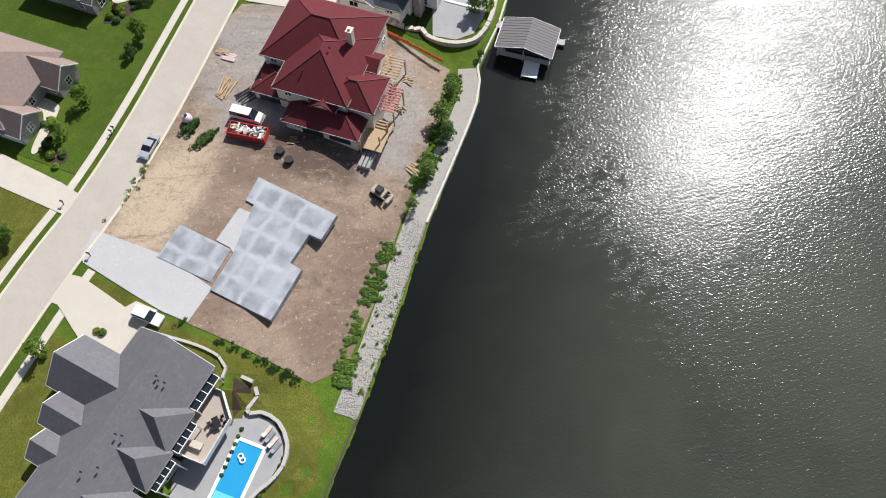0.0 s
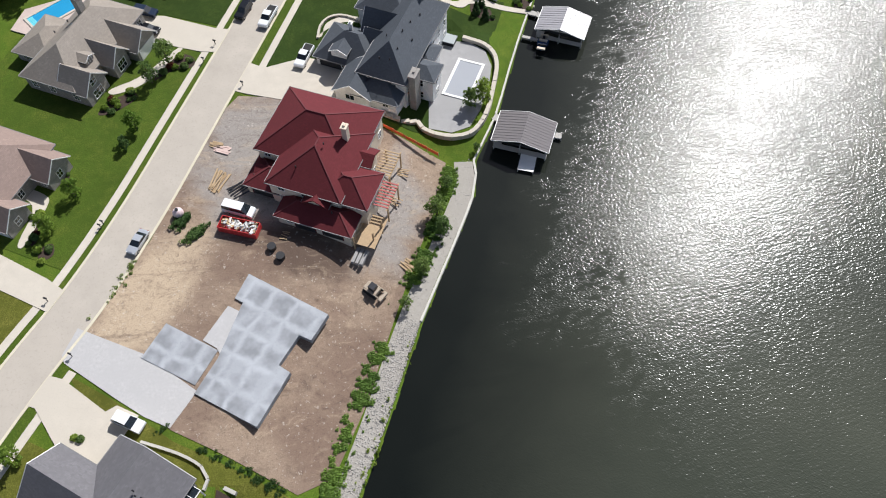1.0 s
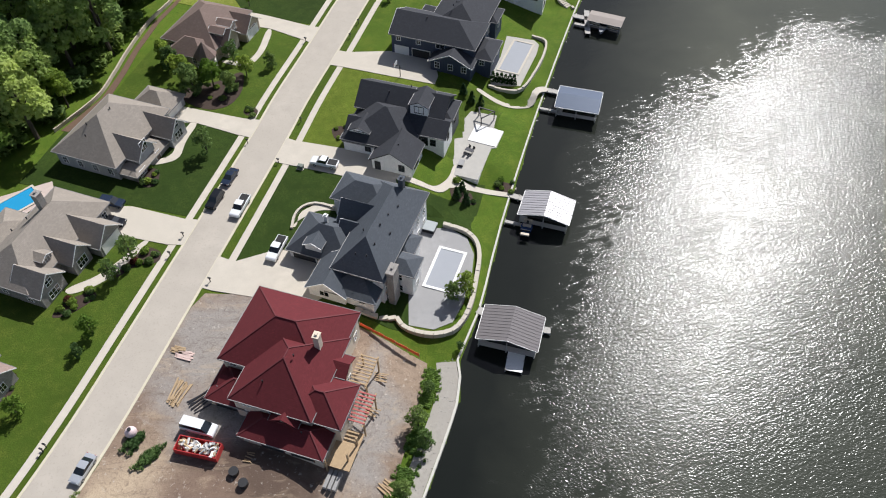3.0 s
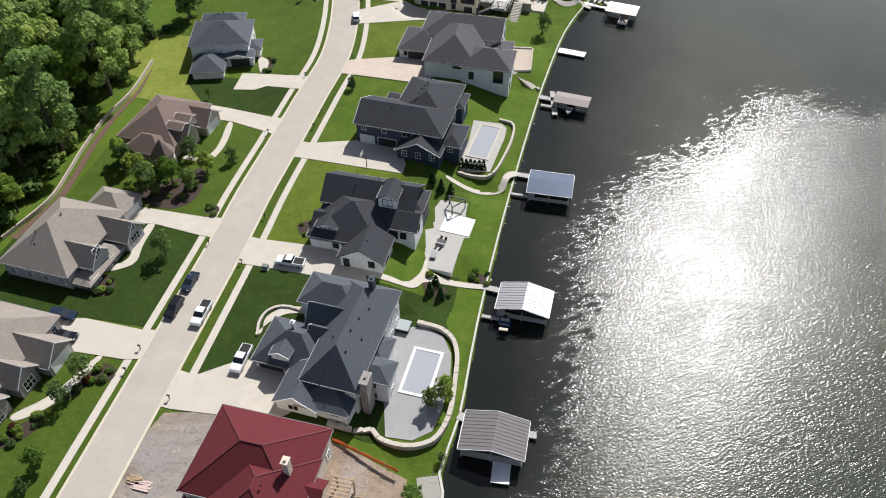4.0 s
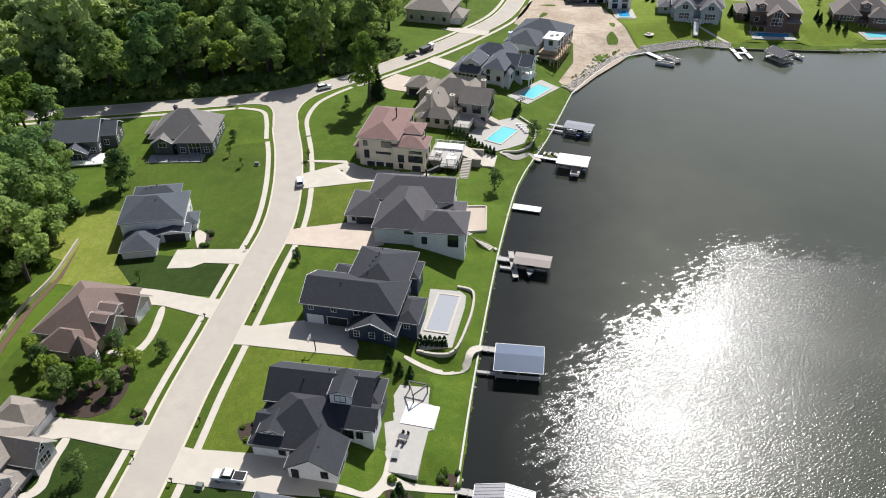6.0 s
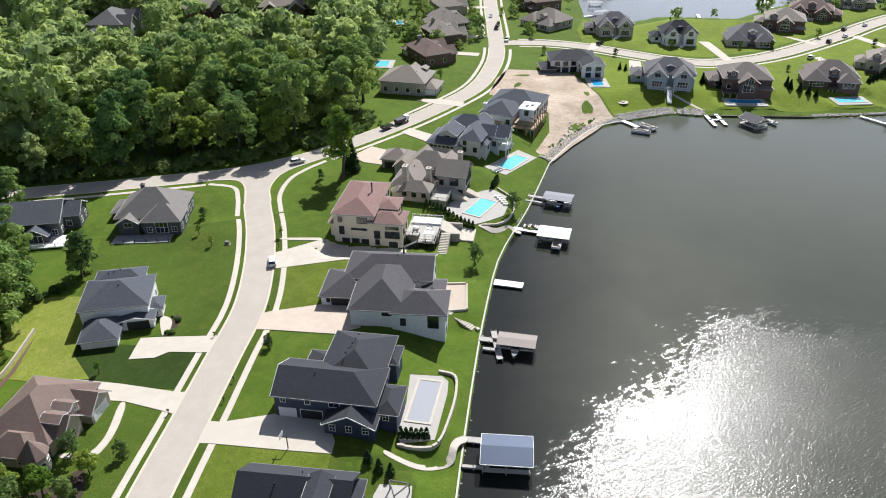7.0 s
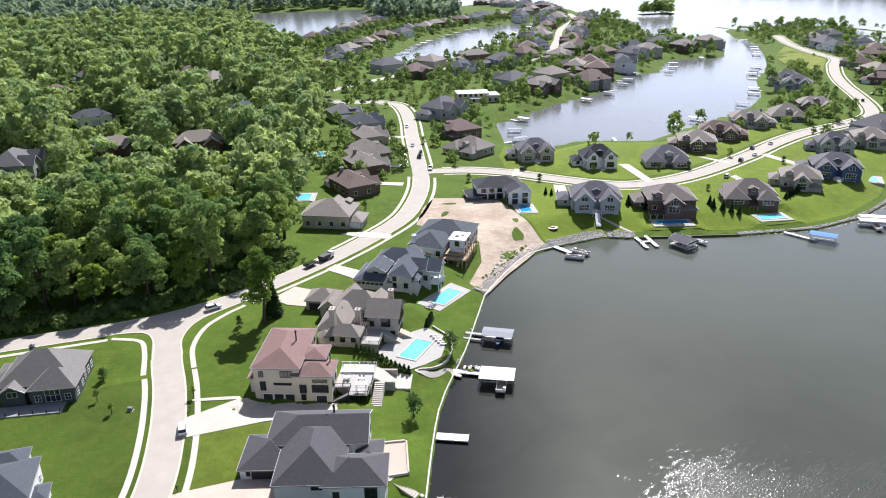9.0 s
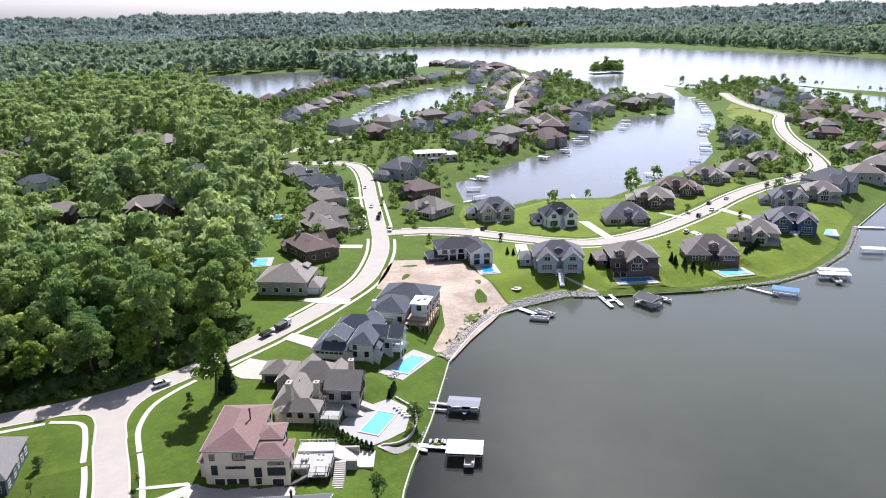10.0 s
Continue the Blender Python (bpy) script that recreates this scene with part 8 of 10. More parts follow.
# slate house: pool court with limestone wall
terrace("pool_terrace", [(-4.2, 96.9), (0.2, 95.9), (3.6, 97.4), (5.6, 101.5), (7.4, 108), (8.0, 113), (6.8, 117.2), (3.6, 119.6), (-1.6, 120), (-4.5, 112)], 1.75, PATIO_GREY, "pale paved pool court with curved edge", PATIO_GREY, 0.3, 0.0)
pool(2.4, 109.4, 19, 4.6, 9.2, 1.80, POOL_COVER, "covered rectangular pool under a grey cover", deck_mat=PATIO_GREY, cover=True)
wall_line("garden_wall", [(-13.5, 98.6), (-9.6, 97.6), (-6.4, 98.2), (-5.4, 96.6), (-3, 95.2), (0.2, 94.6), (3.4, 95.4), (5.4, 97.6), (7.0, 101.2), (8.2, 107), (9, 112.4), (8.4, 116.4), (6.0, 118.9), (2.2, 120.4)], None, 0.9, 0.8, LIMESTONE, "curved wall of pale limestone blocks", "garden wall", 1.1, None, 0.06)
wall_line("garden_wall", [(-26.9, 117.6), (-26.7, 121), (-25.4, 123.3), (-23, 124.2), (-20, 123.3), (-17.2, 121.2)], None, 0.5, 0.45, LIMESTONE, "curved pale wall round the front garden", "garden wall", 1.1)
tub = tagged(empty("hot_tub", -0.4, 119.6, 1.75, -20), "square grey-covered hot tub on the patio", "hot tub")
part("shell", box_mesh("shell", -1.2, 1.2, -1.2, 1.2, 0, 0.85, DARKMETAL, 0.06), tub)
part("cover", box_mesh("cover", -1.25, 1.25, -1.25, 1.25, 0.85, 1.0, plain("hot tub cover", (0.33, 0.36, 0.36), 0.6), 0.05), tub)
# charcoal house: white patio
H4 = (-8, 142, 18)
terrace("patio", local_to_world(*H4, [(12.2, 17.2), (18.2, 17.4), (18.6, 13.2), (21, 12.4), (20.8, 7), (19.8, 6.6), (19.6, -3.6), (11, -3.4), (9.8, 4), (11, 12)]), 2.3, PATIO, "white paved patio with square steps", WHITE, 0.3, 0.0)
terrace("patio", local_to_world(*H4, [(14.6, 13.1), (21, 12.6), (20.6, 7.2), (14.2, 7.6)]), 2.42, WHITE, "white cover over the sunken pool", WHITE, 0.3, 0.0)
# navy house: long covered pool
H5 = (2, 175, 20)
terrace("pool_terrace", local_to_world(*H5, [(13, 14), (20, 14.4), (21.6, 13), (22, 9), (21.6, -4.4), (15, -6.2), (13.4, -2), (14, 5)]), 2.3, PATIO, "pale paved pool court above a wall", LIMESTONE, 0.4, 0.0)
px_, py_ = local_to_world(*H5, [(17.6, 6.2)])[0]
pool(px_, py_, 22, 4.6, 12.4, 2.36, POOL_COVER, "long rectangular pool under a pale cover", cover=True)
wall_line("garden_wall", local_to_world(*H5, [(14.6, -7), (19, -7), (22.4, -5.4), (23.6, 2), (23.8, 9), (22.8, 14.6), (19, 16)]), None, 0.8, 0.5, LIMESTONE, "pale stone wall below the pool court", "garden wall", 1.2)
for k in range(6):
    u, v = local_to_world(*H5, [(14.9 + 1.0 * k, -4.6 + 0.1 * k)])[0]
    tree(("arborvitae", 0), u, v, "clipped dark green columnar evergreen beside the pool", 1.0, "evergreen row", 2.3, name="evergreen")
for k in range(11):
    u, v = local_to_world(*H5, [(22.6, 12.8 - 1.7 * k)])[0]
    shrub(u, v, 0.6, None, z=1.7)
for x, y in ((7.3, 159.4), (9.2, 157.6), (11.2, 156.4), (5.0, 128.2), (7.0, 127.2), (6.2, 130.2)):
    tree(("arborvitae", 0), x, y, "small cone-shaped evergreen on the lawn", 1.15, "garden evergreens", name="evergreen")
# hipped house: stone terrace and stairs
terrace("patio", [(31.2, 216.5), (38.6, 215.3), (36.2, 204), (30.6, 204.5)], 2.9, concrete("tan flagstone", (0.50, 0.42, 0.34), 1.2, False), "tan flagstone patio with planting", LIMESTONE, 0.4, 0.35)
steps = tagged(empty("garden_steps", 31.6, 204.4, 0, -47), "limestone block steps down to the dock", "steps")
for k in range(12):
    part("step", box_mesh("step", 0.62 * k, 0.62 * k + 0.66, -0.9, 0.9, 0.2, 3.0 - 0.19 * k, LIMESTONE, 0.03), steps)
wall_line("garden_wall", [(37.4, 199), (38.4, 196), (37.5, 191.5)], None, 0.6, 0.7, LIMESTONE, "limestone boulder edging by the dock", "garden wall", 1.0, None, 0.1)
# rose house: raised white terrace
H7 = (24, 253, 20)
# brown stone house: pool terrace
terrace("pool_terrace", [(41, 258), (47.4, 246.4), (52.5, 247.8), (57.6, 250), (60.6, 256), (61.8, 262), (58.6, 268.4), (50, 266), (44, 262)], 2.35, PATIO, "pale pool terrace with curved outer edge", PATIO, 0.3, 0.0)
pool(52, 256.5, 42, 5.2, 11, 2.42, POOL_LIGHT, "pale turquoise swimming pool with white coping")
wall_line("garden_wall", [(49.8, 245.6), (54.4, 245.4), (58.4, 247.6), (62, 254), (63.4, 261), (60.5, 268.5)], None, 0.5, 0.5, LIMESTONE, "curved pale wall with planted terraces", "garden wall", 1.2)
for k in range(13):
    x, y = 35.2 + 0.98 * k, 256.6 - 0.98 * k
    tree(("arborvitae", 0), x, y, "dark green columnar evergreen in a garden row", 1.0, "evergreen row", name="evergreen")
for k in range(12):
    shrub(62.6 - 0.02 * k * k, 262.5 - 1.25 * k, 0.7)
for k in range(5):
    tree(("arborvitae", 0), 58.8 + 0.7 * k, 268.8 + 1.1 * k, "dark green columnar evergreen in a garden row", 1.1, "evergreen row", name="evergreen")
# white gabled house
terrace("pool_terrace", [(60.2, 285.3), (65.6, 277.6), (80, 289), (75.4, 297)], 2.3, PATIO, "cream paved pool terrace on the lawn", PATIO)
pool(70.6, 287, 48, 5.4, 11.5, 2.36, POOL_LIGHT, "pale turquoise rectangular swimming pool")
# north shore gardens
for x, y, a, w, l, mat, lab in ((127, 354.6, 11, 4.6, 8.6, POOL, "blue swimming pool behind the white house"), (179.5, 324.8, 106, 4.4, 13.5, POOL, "dark blue long swimming pool"), (222.4, 317.2, 99, 5, 11, POOL_LIGHT, "turquoise kidney pool on a pale terrace"),
                               (304.5, 346.6, 40, 5, 9, POOL_LIGHT, "turquoise pool beside the navy house"), (39.5, 402.5, 15, 6, 9, POOL_LIGHT, "round-cornered turquoise pool behind the brick house"), (57.9, 477, 15, 4, 8, POOL, "blue pool behind the row of houses")):
    terrace("pool_terrace", local_to_world(x, y, a, [(-w / 2 - 2, -l / 2 - 1.6), (w / 2 + 2.4, -l / 2 - 1.6), (w / 2 + 2.4, l / 2 + 2), (-w / 2 - 2, l / 2 + 2)]), ground_z(x, y) + 0.25, PATIO, "pale paved terrace round a pool", PATIO)
    pool(x, y, a, w, l, ground_z(x, y) + 0.31, mat, lab)
# west brick house: pool and terrace
terrace("pool_terrace", local_to_world(-71, 113, 20, [(-20, 0), (-13, 0), (-9, 12), (-12, 15), (-21, 6)]), 4.65, concrete("pink stone paving", (0.55, 0.45, 0.40), 1.0, False), "pinkish stone pool terrace behind the house", LIMESTONE)
px_, py_ = local_to_world(-71, 113, 20, [(-14.8, 7)])[0]
pool(px_, py_, 45, 4.4, 9.4, 4.72, POOL, "deep blue swimming pool beside the house")
# retaining wall and path behind the west gardens
wall_line("retaining_wall", [(-64.8, 214), (-67.2, 199), (-71, 188), (-73.2, 175.7), (-74.1, 167), (-75.7, 157.7), (-81.6, 146.5)], None, 0.9, 0.35, concrete("tan block wall", (0.50, 0.43, 0.34), 1.5, False), "tan block retaining wall behind the gardens", "retaining wall", 1.5)
sheet("planting_bed", [(-64, 213), (-66.2, 199), (-70, 188), (-72.2, 176), (-73.1, 167), (-74.7, 158), (-80.4, 147), (-78.6, 146.5), (-73, 157), (-71.6, 167), (-70.8, 176), (-68.6, 188), (-65, 199)], plain("brown mulch", (0.14, 0.085, 0.055), 0.95, 0, 0.3, 2.0, 0.4), 0.08, "strip of brown mulch along the wall", "planting bed")

# garden paths
for outline, lab in (([(-9.6, 133.2), (-3, 131.2), (0.6, 129.6), (3.6, 133), (4.6, 137.2), (6, 136.4), (5, 132.8), (19, 129.6), (18.8, 128.4), (4.4, 131.4), (2, 128.4), (-2, 129.4), (-9.8, 131.8)], "white path to the boathouse"),
                     ([(10.6, 162.4), (14, 160.2), (17.4, 158.6), (22.4, 158.8), (23.8, 162.4), (27, 164.4), (27.6, 163.2), (25, 161.4), (23.4, 157.4), (17, 157.2), (10.4, 161)], "white curving path round the pool wall"),
                     ([(49.2, 246.6), (52.8, 243.8), (58.6, 245.6), (61.2, 241.8), (60.2, 240.9), (57.8, 244), (52.6, 242.2), (48.6, 245)], "white curving path to the dock"),
                     ([(152.8, 338.6), (154.2, 338), (161.8, 323.4), (160.4, 323)], "stepping path down to the dock"),
                     ([(-54.6, 115.4), (-53.2, 115), (-58.6, 105.6), (-64.6, 102.2), (-66.4, 103.6), (-60.2, 107)], "pale curving front path"),
                     ([(-52.6, 150), (-51, 149), (-52.6, 143), (-52.6, 137.4), (-57.4, 135.6), (-58.4, 137), (-54.4, 138.6), (-54.4, 143.4)], "pale curving front path"),
                     ([(-41, 184.8), (-39.4, 184), (-40.2, 174.8), (-43, 168.6), (-50, 170.8), (-49.6, 172), (-44, 170.6), (-41.8, 175)], "pale curving front path"),
                     ([(-76, 81.4), (-70.2, 79), (-70, 77), (-71.6, 68.2), (-73.2, 68.6), (-71.8, 76.8), (-76.6, 79.6)], "pale front path by the drive"),
                     ([(-35.4, 205.8), (-34, 205.6), (-33.4, 212), (-36, 214.4), (-36.8, 213)], "pale front path"),
                     ([(-8.6, 246.6), (-8.4, 245.2), (8, 241.6), (8.2, 243)], "pale front path to the door"),
                     ([(-27.4, 118), (-26, 118), (-26, 122), (-22.2, 124.4), (-17, 123.4), (-17.2, 122), (-21.8, 122.6), (-24.6, 121)], "pale curving front path")):
    sheet("garden_path", softened(outline), WALKWAY, 0.14, lab + " across the lawn" if "lawn" not in lab else lab, "path")
sheet("driveway", [(4.6, 243.6), (26.6, 236), (24.4, 229.6), (8, 231), (-10, 230.2), (-9.9, 238.4)], DRIVE, 0.16, "pale concrete driveway before the garages", "driveway")
sheet("driveway", [(16, 299), (24, 306), (31, 300), (33, 291), (27, 289), (20, 293)], DRIVE_TAN, 0.16, "tan driveway curving to the stone house", "driveway")
sheet("driveway", [(36, 317), (40, 320.5), (50, 309), (54, 303), (50, 300), (44, 306)], DRIVE, 0.16, "pale concrete driveway to the garage", "driveway")
sheet("driveway", [(50, 351), (58, 349), (66, 343.5), (63.5, 339), (54, 344), (47, 350)], DRIVE, 0.16, "pale concrete driveway to the stone house", "driveway")
for outline in ([(144.6, 360), (150, 358), (158, 380), (153.5, 383)], [(140, 402), (143, 408), (147, 414.5), (151, 412), (146, 404)], [(205, 403), (200, 405), (196, 372), (200.5, 371)],
                [(249, 402), (246, 404), (252, 386), (256, 388)], [(283, 367), (288, 365), (284, 397), (279, 395)], [(236, 342), (240, 341), (243, 368), (239, 367)], [(72, 412), (72, 417), (88, 410), (86, 405)],
                [(84, 440), (84, 445), (98, 441), (97, 436)], [(92, 470), (92, 475), (108, 474), (107.5, 469)], [(97, 500), (97, 505), (114, 504), (114, 499)]):
    sheet("driveway", outline, DRIVE, 0.16, DW, "driveway")

# planting beds with shrubs
BED = "dark mulch bed with rounded shrubs along the house"
for outline, count in (([(-54, 113.8), (-50.6, 112.4), (-50.4, 109.6), (-54.5, 109.2), (-58, 105.4), (-56.8, 110)], 9), ([(-64.6, 101.6), (-60.5, 103.4), (-59.6, 101.6), (-64, 97.6), (-67, 97.4)], 12), ([(-58.4, 135.2), (-55.8, 134.2), (-55.6, 129.8), (-58, 129), (-61, 132)], 9),
                       ([(-44, 168.2), (-43, 160), (-45, 154.6), (-50, 153), (-57.5, 157.5), (-56, 162), (-49, 163.5)], 10), ([(-71, 86.6), (-68.6, 86), (-67.6, 82.6), (-70.4, 80.2)], 9), ([(-70.6, 76.4), (-69.6, 69.4), (-71, 68.6), (-72.4, 76)], 7),
                       ([(-69.4, 68), (-67, 69.8), (-66, 67), (-68.2, 65.6)], 5), ([(-22.5, 119.5), (-18, 121), (-18.6, 118.4), (-22, 117)], 5), ([(-41.4, 155), (-38.4, 153.4), (-38.8, 150.6), (-42, 152)], 5), ([(-22, 147), (-18.6, 147.6), (-17.6, 143.8), (-20.6, 142.6)], 4),
                       ([(4, 133.6), (8, 130.2), (9.6, 126.4), (3.6, 127.4)], 4), ([(13.6, 133.6), (17, 133), (16.8, 130), (13, 130.6)], 5), ([(-55, 36.8), (-53, 36.6), (-52.8, 34.4), (-55, 34.4)], 2), ([(-33.5, 214.5), (-31.5, 213), (-33, 205.5), (-34, 206)], 5),
                       ([(13, 284), (12, 286), (16, 289.5), (19, 288), (16, 284)], 4)):
    sheet("planting_bed", softened(outline), MULCH, 0.1, BED, "planting bed")
    rng_ = random.Random(int(outline[0][0] * 17))
    cx, cy = sum(p[0] for p in outline) / len(outline), sum(p[1] for p in outline) / len(outline)
    for k in range(count):
        p = outline[k % len(outline)]
        f = 0.35 + 0.45 * rng_.random()
        shrub(cx + (p[0] - cx) * f + rng_.uniform(-0.5, 0.5), cy + (p[1] - cy) * f + rng_.uniform(-0.5, 0.5), rng_.uniform(0.7, 1.5), SHRUB_BRIGHT if k % 3 == 0 else SHRUB_RED if k % 7 == 5 else SHRUB)


# ---- docks, boathouses and boats ----
def hull_mesh(l, w, h, mat):
    bm = bmesh.new()
    rows = []
    for k, (s, bw) in enumerate(((0, 0.86), (0.35, 1.0), (0.7, 0.86), (0.9, 0.45), (1.0, 0.05))):
        rows.append([bm.verts.new((l * (s - 0.5), w / 2 * bw * q, z)) for q, z in ((-1, h), (-0.75, 0.1), (0, -0.15 + 0.2 * s * s), (0.75, 0.1), (1, h))])
    for a, b in zip(rows, rows[1:]):
        for i in range(4):
            bm.faces.new((a[i], b[i], b[i + 1], a[i + 1]))
    bm.faces.new(rows[0])
    deck = [r[0] for r in rows] + [r[4] for r in rows[::-1]]
    bm.faces.new(deck)
    bmesh.ops.recalc_face_normals(bm, faces=bm.faces[:])
    return bm_mesh("hull", bm, mat)


NAVY_PAINT = plain("navy gelcoat", (0.02, 0.05, 0.14), 0.25)
SEAT_TAN = plain("tan vinyl", (0.55, 0.48, 0.38), 0.6)


def boat(x, y, a, z=0.35, l=6.5, mat=None, label="white motor boat with tan seats", group="boats"):
    ob = tagged(empty("boat", x, y, z, -a), label, "boat", group)
    part("hull", hull_mesh(l, 2.4, 0.8, mat or WHITE), ob)
    part("windscreen", box_mesh("windscreen", 0.6, 0.75, -0.9, 0.9, 0.8, 1.25, PANE), ob)
    for u in (-2.2, -0.8, 1.6):
        part("seat", box_mesh("seat", u - 0.3, u + 0.35, -0.85, 0.85, 0.8, 1.12, SEAT_TAN, 0.08), ob)
    part("motor", box_mesh("motor", -l / 2 - 0.5, -l / 2 + 0.1, -0.25, 0.25, 0.2, 1.3, BLACK, 0.08), ob)
    return ob


def pontoon(x, y, a, z=0.3, l=7.2, canopy=None, label="pontoon boat moored at a dock"):
    ob = tagged(empty("pontoon_boat", x, y, z, -a), label, "boat", "boats")
    for v in (-0.9, 0.9):
        tube = cyl_mesh("pontoon", 0.32, 0.32, l - 0.8, STEEL, 10)
        part("pontoon", tube, ob, "", pose(-l / 2, v, 0, 0, 90, 0))
    part("deck", box_mesh("deck", -l / 2, l / 2, -1.25, 1.25, 0.32, 0.42, DECKWOOD), ob)
    for nm, b in (("rail", (-l / 2, l / 2, -1.25, -1.2)), ("rail", (-l / 2, l / 2, 1.2, 1.25)), ("rail", (l / 2 - 0.05, l / 2, -1.2, 1.2))):
        part(nm, box_mesh(nm, *b, 0.42, 1.05, WHITE), ob)
    for u in (-2.6, 2.0):
        part("seat", box_mesh("seat", u - 0.7, u + 0.7, 0.5, 1.15, 0.42, 0.95, SEAT_TAN, 0.06), ob)
    if canopy is not None:
        part("canopy", box_mesh("canopy", -2.6, 1.8, -1.3, 1.3, 2.25, 2.33, canopy, 0.03), ob)
        for u in (-2.4, 1.6):
            for v in (-1.2, 1.2):
                part("pole", box_mesh("pole", u - 0.03, u + 0.03, v - 0.03, v + 0.03, 0.42, 2.25, STEEL), ob)
    return ob


def dock(x0, y0, x1, y1, wide=1.5, z=0.75, label="grey boarded jetty on posts", mat=None):
    ln, ang = math.hypot(x1 - x0, y1 - y0), math.degrees(math.atan2(y1 - y0, x1 - x0))
    ob = tagged(empty("jetty", x0, y0, 0, ang), label, "jetty")
    n = max(2, int(ln / 0.5))
    if math.hypot(x0, y0) > 220:
        part("deck", box_mesh("deck", 0, ln, -wide / 2, wide / 2, z - 0.06, z, mat or DOCKWOOD), ob)
        n = 0
    for i in range(n):
        part("board", box_mesh("board", ln * i / n + 0.01, ln * (i + 1) / n - 0.01, -wide / 2, wide / 2, z - 0.06, z, mat or DOCKWOOD), ob)
    for v in (-wide / 2 + 0.06, wide / 2 - 0.06):
        part("beam", box_mesh("beam", 0, ln, v - 0.05, v + 0.05, z - 0.3, z - 0.065, DOCKWOOD), ob)
        for k in range(max(2, int(ln / 3)) + 1):
            u = ln * k / max(2, int(ln / 3))
            part("post", box_mesh("post", u - 0.07, u + 0.07, v - 0.07, v + 0.07, -2, z + 0.25, DOCKWOOD), ob)
    return ob


def boathouse(x, y, a, w, d, roof, kind, label, eave=3.1, pitch=0.25, walls=False, shade=BLACK):
    """Roof on posts over a boat slip with deck on three sides."""
    ob = tagged(empty("boathouse", x, y, 0, -a), label, "boathouse", "boathouses")
    ribs = bmesh.new()
    part("roof", roof_mesh(-w / 2, w / 2, -d / 2, d / 2, eave, kind, pitch, 0.35, [roof, WHITE], 0.12), ob)
    # standing seams
    half = w / 2 + 0.35 if kind == "gy" else d / 2 + 0.35
    n = int((d if kind == "gy" else w) / 0.6)
    for side in (-1, 1):
        for k in range(n + 1):
            t = -0.5 + k / n
            bm = bmesh.new()
            zt, zb = eave - 0.35 * pitch + half * pitch, eave - 0.35 * pitch
            if kind == "gy":
                v = t * (d + 0.6)
                pts = [(0, v - 0.03, zt), (side * half, v - 0.03, zb), (side * half, v + 0.03, zb), (0, v + 0.03, zt)]
            else:
                v = t * (w + 0.6)
                pts = [(v - 0.03, 0, zt), (v - 0.03, side * half, zb), (v + 0.03, side * half, zb), (v + 0.03, 0, zt)]
            lo, hi = [ribs.verts.new((p[0], p[1], p[2] + 0.005)) for p in pts], [ribs.verts.new((p[0], p[1], p[2] + 0.05)) for p in pts]
            bm.free()
            ribs.faces.new(hi)
            for i in range(4):
                ribs.faces.new((lo[i], lo[(i + 1) % 4], hi[(i + 1) % 4], hi[i]))
    bmesh.ops.recalc_face_normals(ribs, faces=ribs.faces[:])
    part("roof_seams", bm_mesh("roof_seams", ribs, roof), ob)
    for u in (-w / 2 + 0.15, 0, w / 2 - 0.15):
        for v in (-d / 2 + 0.15, d / 2 - 0.15):
            top = eave - 0.12 if kind == "gx" or u else eave - 0.12
            part("post", box_mesh("post", u - 0.1, u + 0.1, v - 0.1, v + 0.1, -2, top, DOCKWOOD), ob)
    part("deck", box_mesh("deck", -w / 2, w / 2, d / 2 - 1.2, d / 2, 0.6, 0.75, DOCKWOOD), ob)
    part("deck", box_mesh("deck", -w / 2, w / 2, -d / 2, -d / 2 + 1.0, 0.6, 0.75, DOCKWOOD), ob)
    part("deck", box_mesh("deck", -w / 2, -w / 2 + 1.4, -d / 2 + 1.0, d / 2 - 1.2, 0.6, 0.75, DOCKWOOD), ob)
    part("beam", box_mesh("beam", -w / 2, w / 2, -d / 2 + 0.05, -d / 2 + 0.2, eave - 0.6, eave - 0.14, shade), ob)
    part("beam", box_mesh("beam", -w / 2, w / 2, d / 2 - 0.2, d / 2 - 0.05, eave - 0.6, eave - 0.14, shade), ob)
    part("lift_beam", box_mesh("lift_beam", -w / 2 + 1.6, w / 2 - 0.4, -0.9, -0.7, 1.0, 1.2, STEEL), ob)
    part("lift_beam", box_mesh("lift_beam", -w / 2 + 1.6, w / 2 - 0.4, 0.7, 0.9, 1.0, 1.2, STEEL), ob)
    return ob


TIN = plain("pale metal roofing", (0.36, 0.35, 0.36), 0.55, 0.6, 0.12)
TIN_BLUE = plain("blue-grey metal roofing", (0.085, 0.11, 0.16), 0.4, 0.3, 0.08)
boathouse(13.7, 95.2, 16, 10.2, 6.7, plain("taupe metal roofing", (0.17, 0.155, 0.155), 0.8, 0.0, 0.12), "gy", "boathouse with a taupe metal gable roof on posts")
dock(8.2, 100.8, 10.6, 99.6, 1.6)
dock(14.8, 92.4, 13.8, 87.9, 3.0, 0.6, "pale floating platform beside the boathouse", WHITE)
dock(18.6, 96.6, 21, 96.0, 1.3, 0.7)
boathouse(22.9, 123.8, 18, 9.6, 6.2, TIN, "gy", "boathouse with a pale metal gable roof on posts")
dock(16.2, 129.6, 19.6, 128.2, 1.3)
dock(14.6, 122.4, 18.4, 121.2, 0.7)
boat(18.6, 119.8, 105, 0.4, 2.8, NAVY_PAINT, "small blue watercraft tied beside the boathouse")
boathouse(33.7, 157.4, 16, 9.2, 7.2, TIN_BLUE, "gx", "boathouse with a dark blue metal roof on posts")
dock(26.6, 164.2, 30.6, 162.8, 1.5)
dock(24.9, 157.4, 29.2, 156, 0.7)


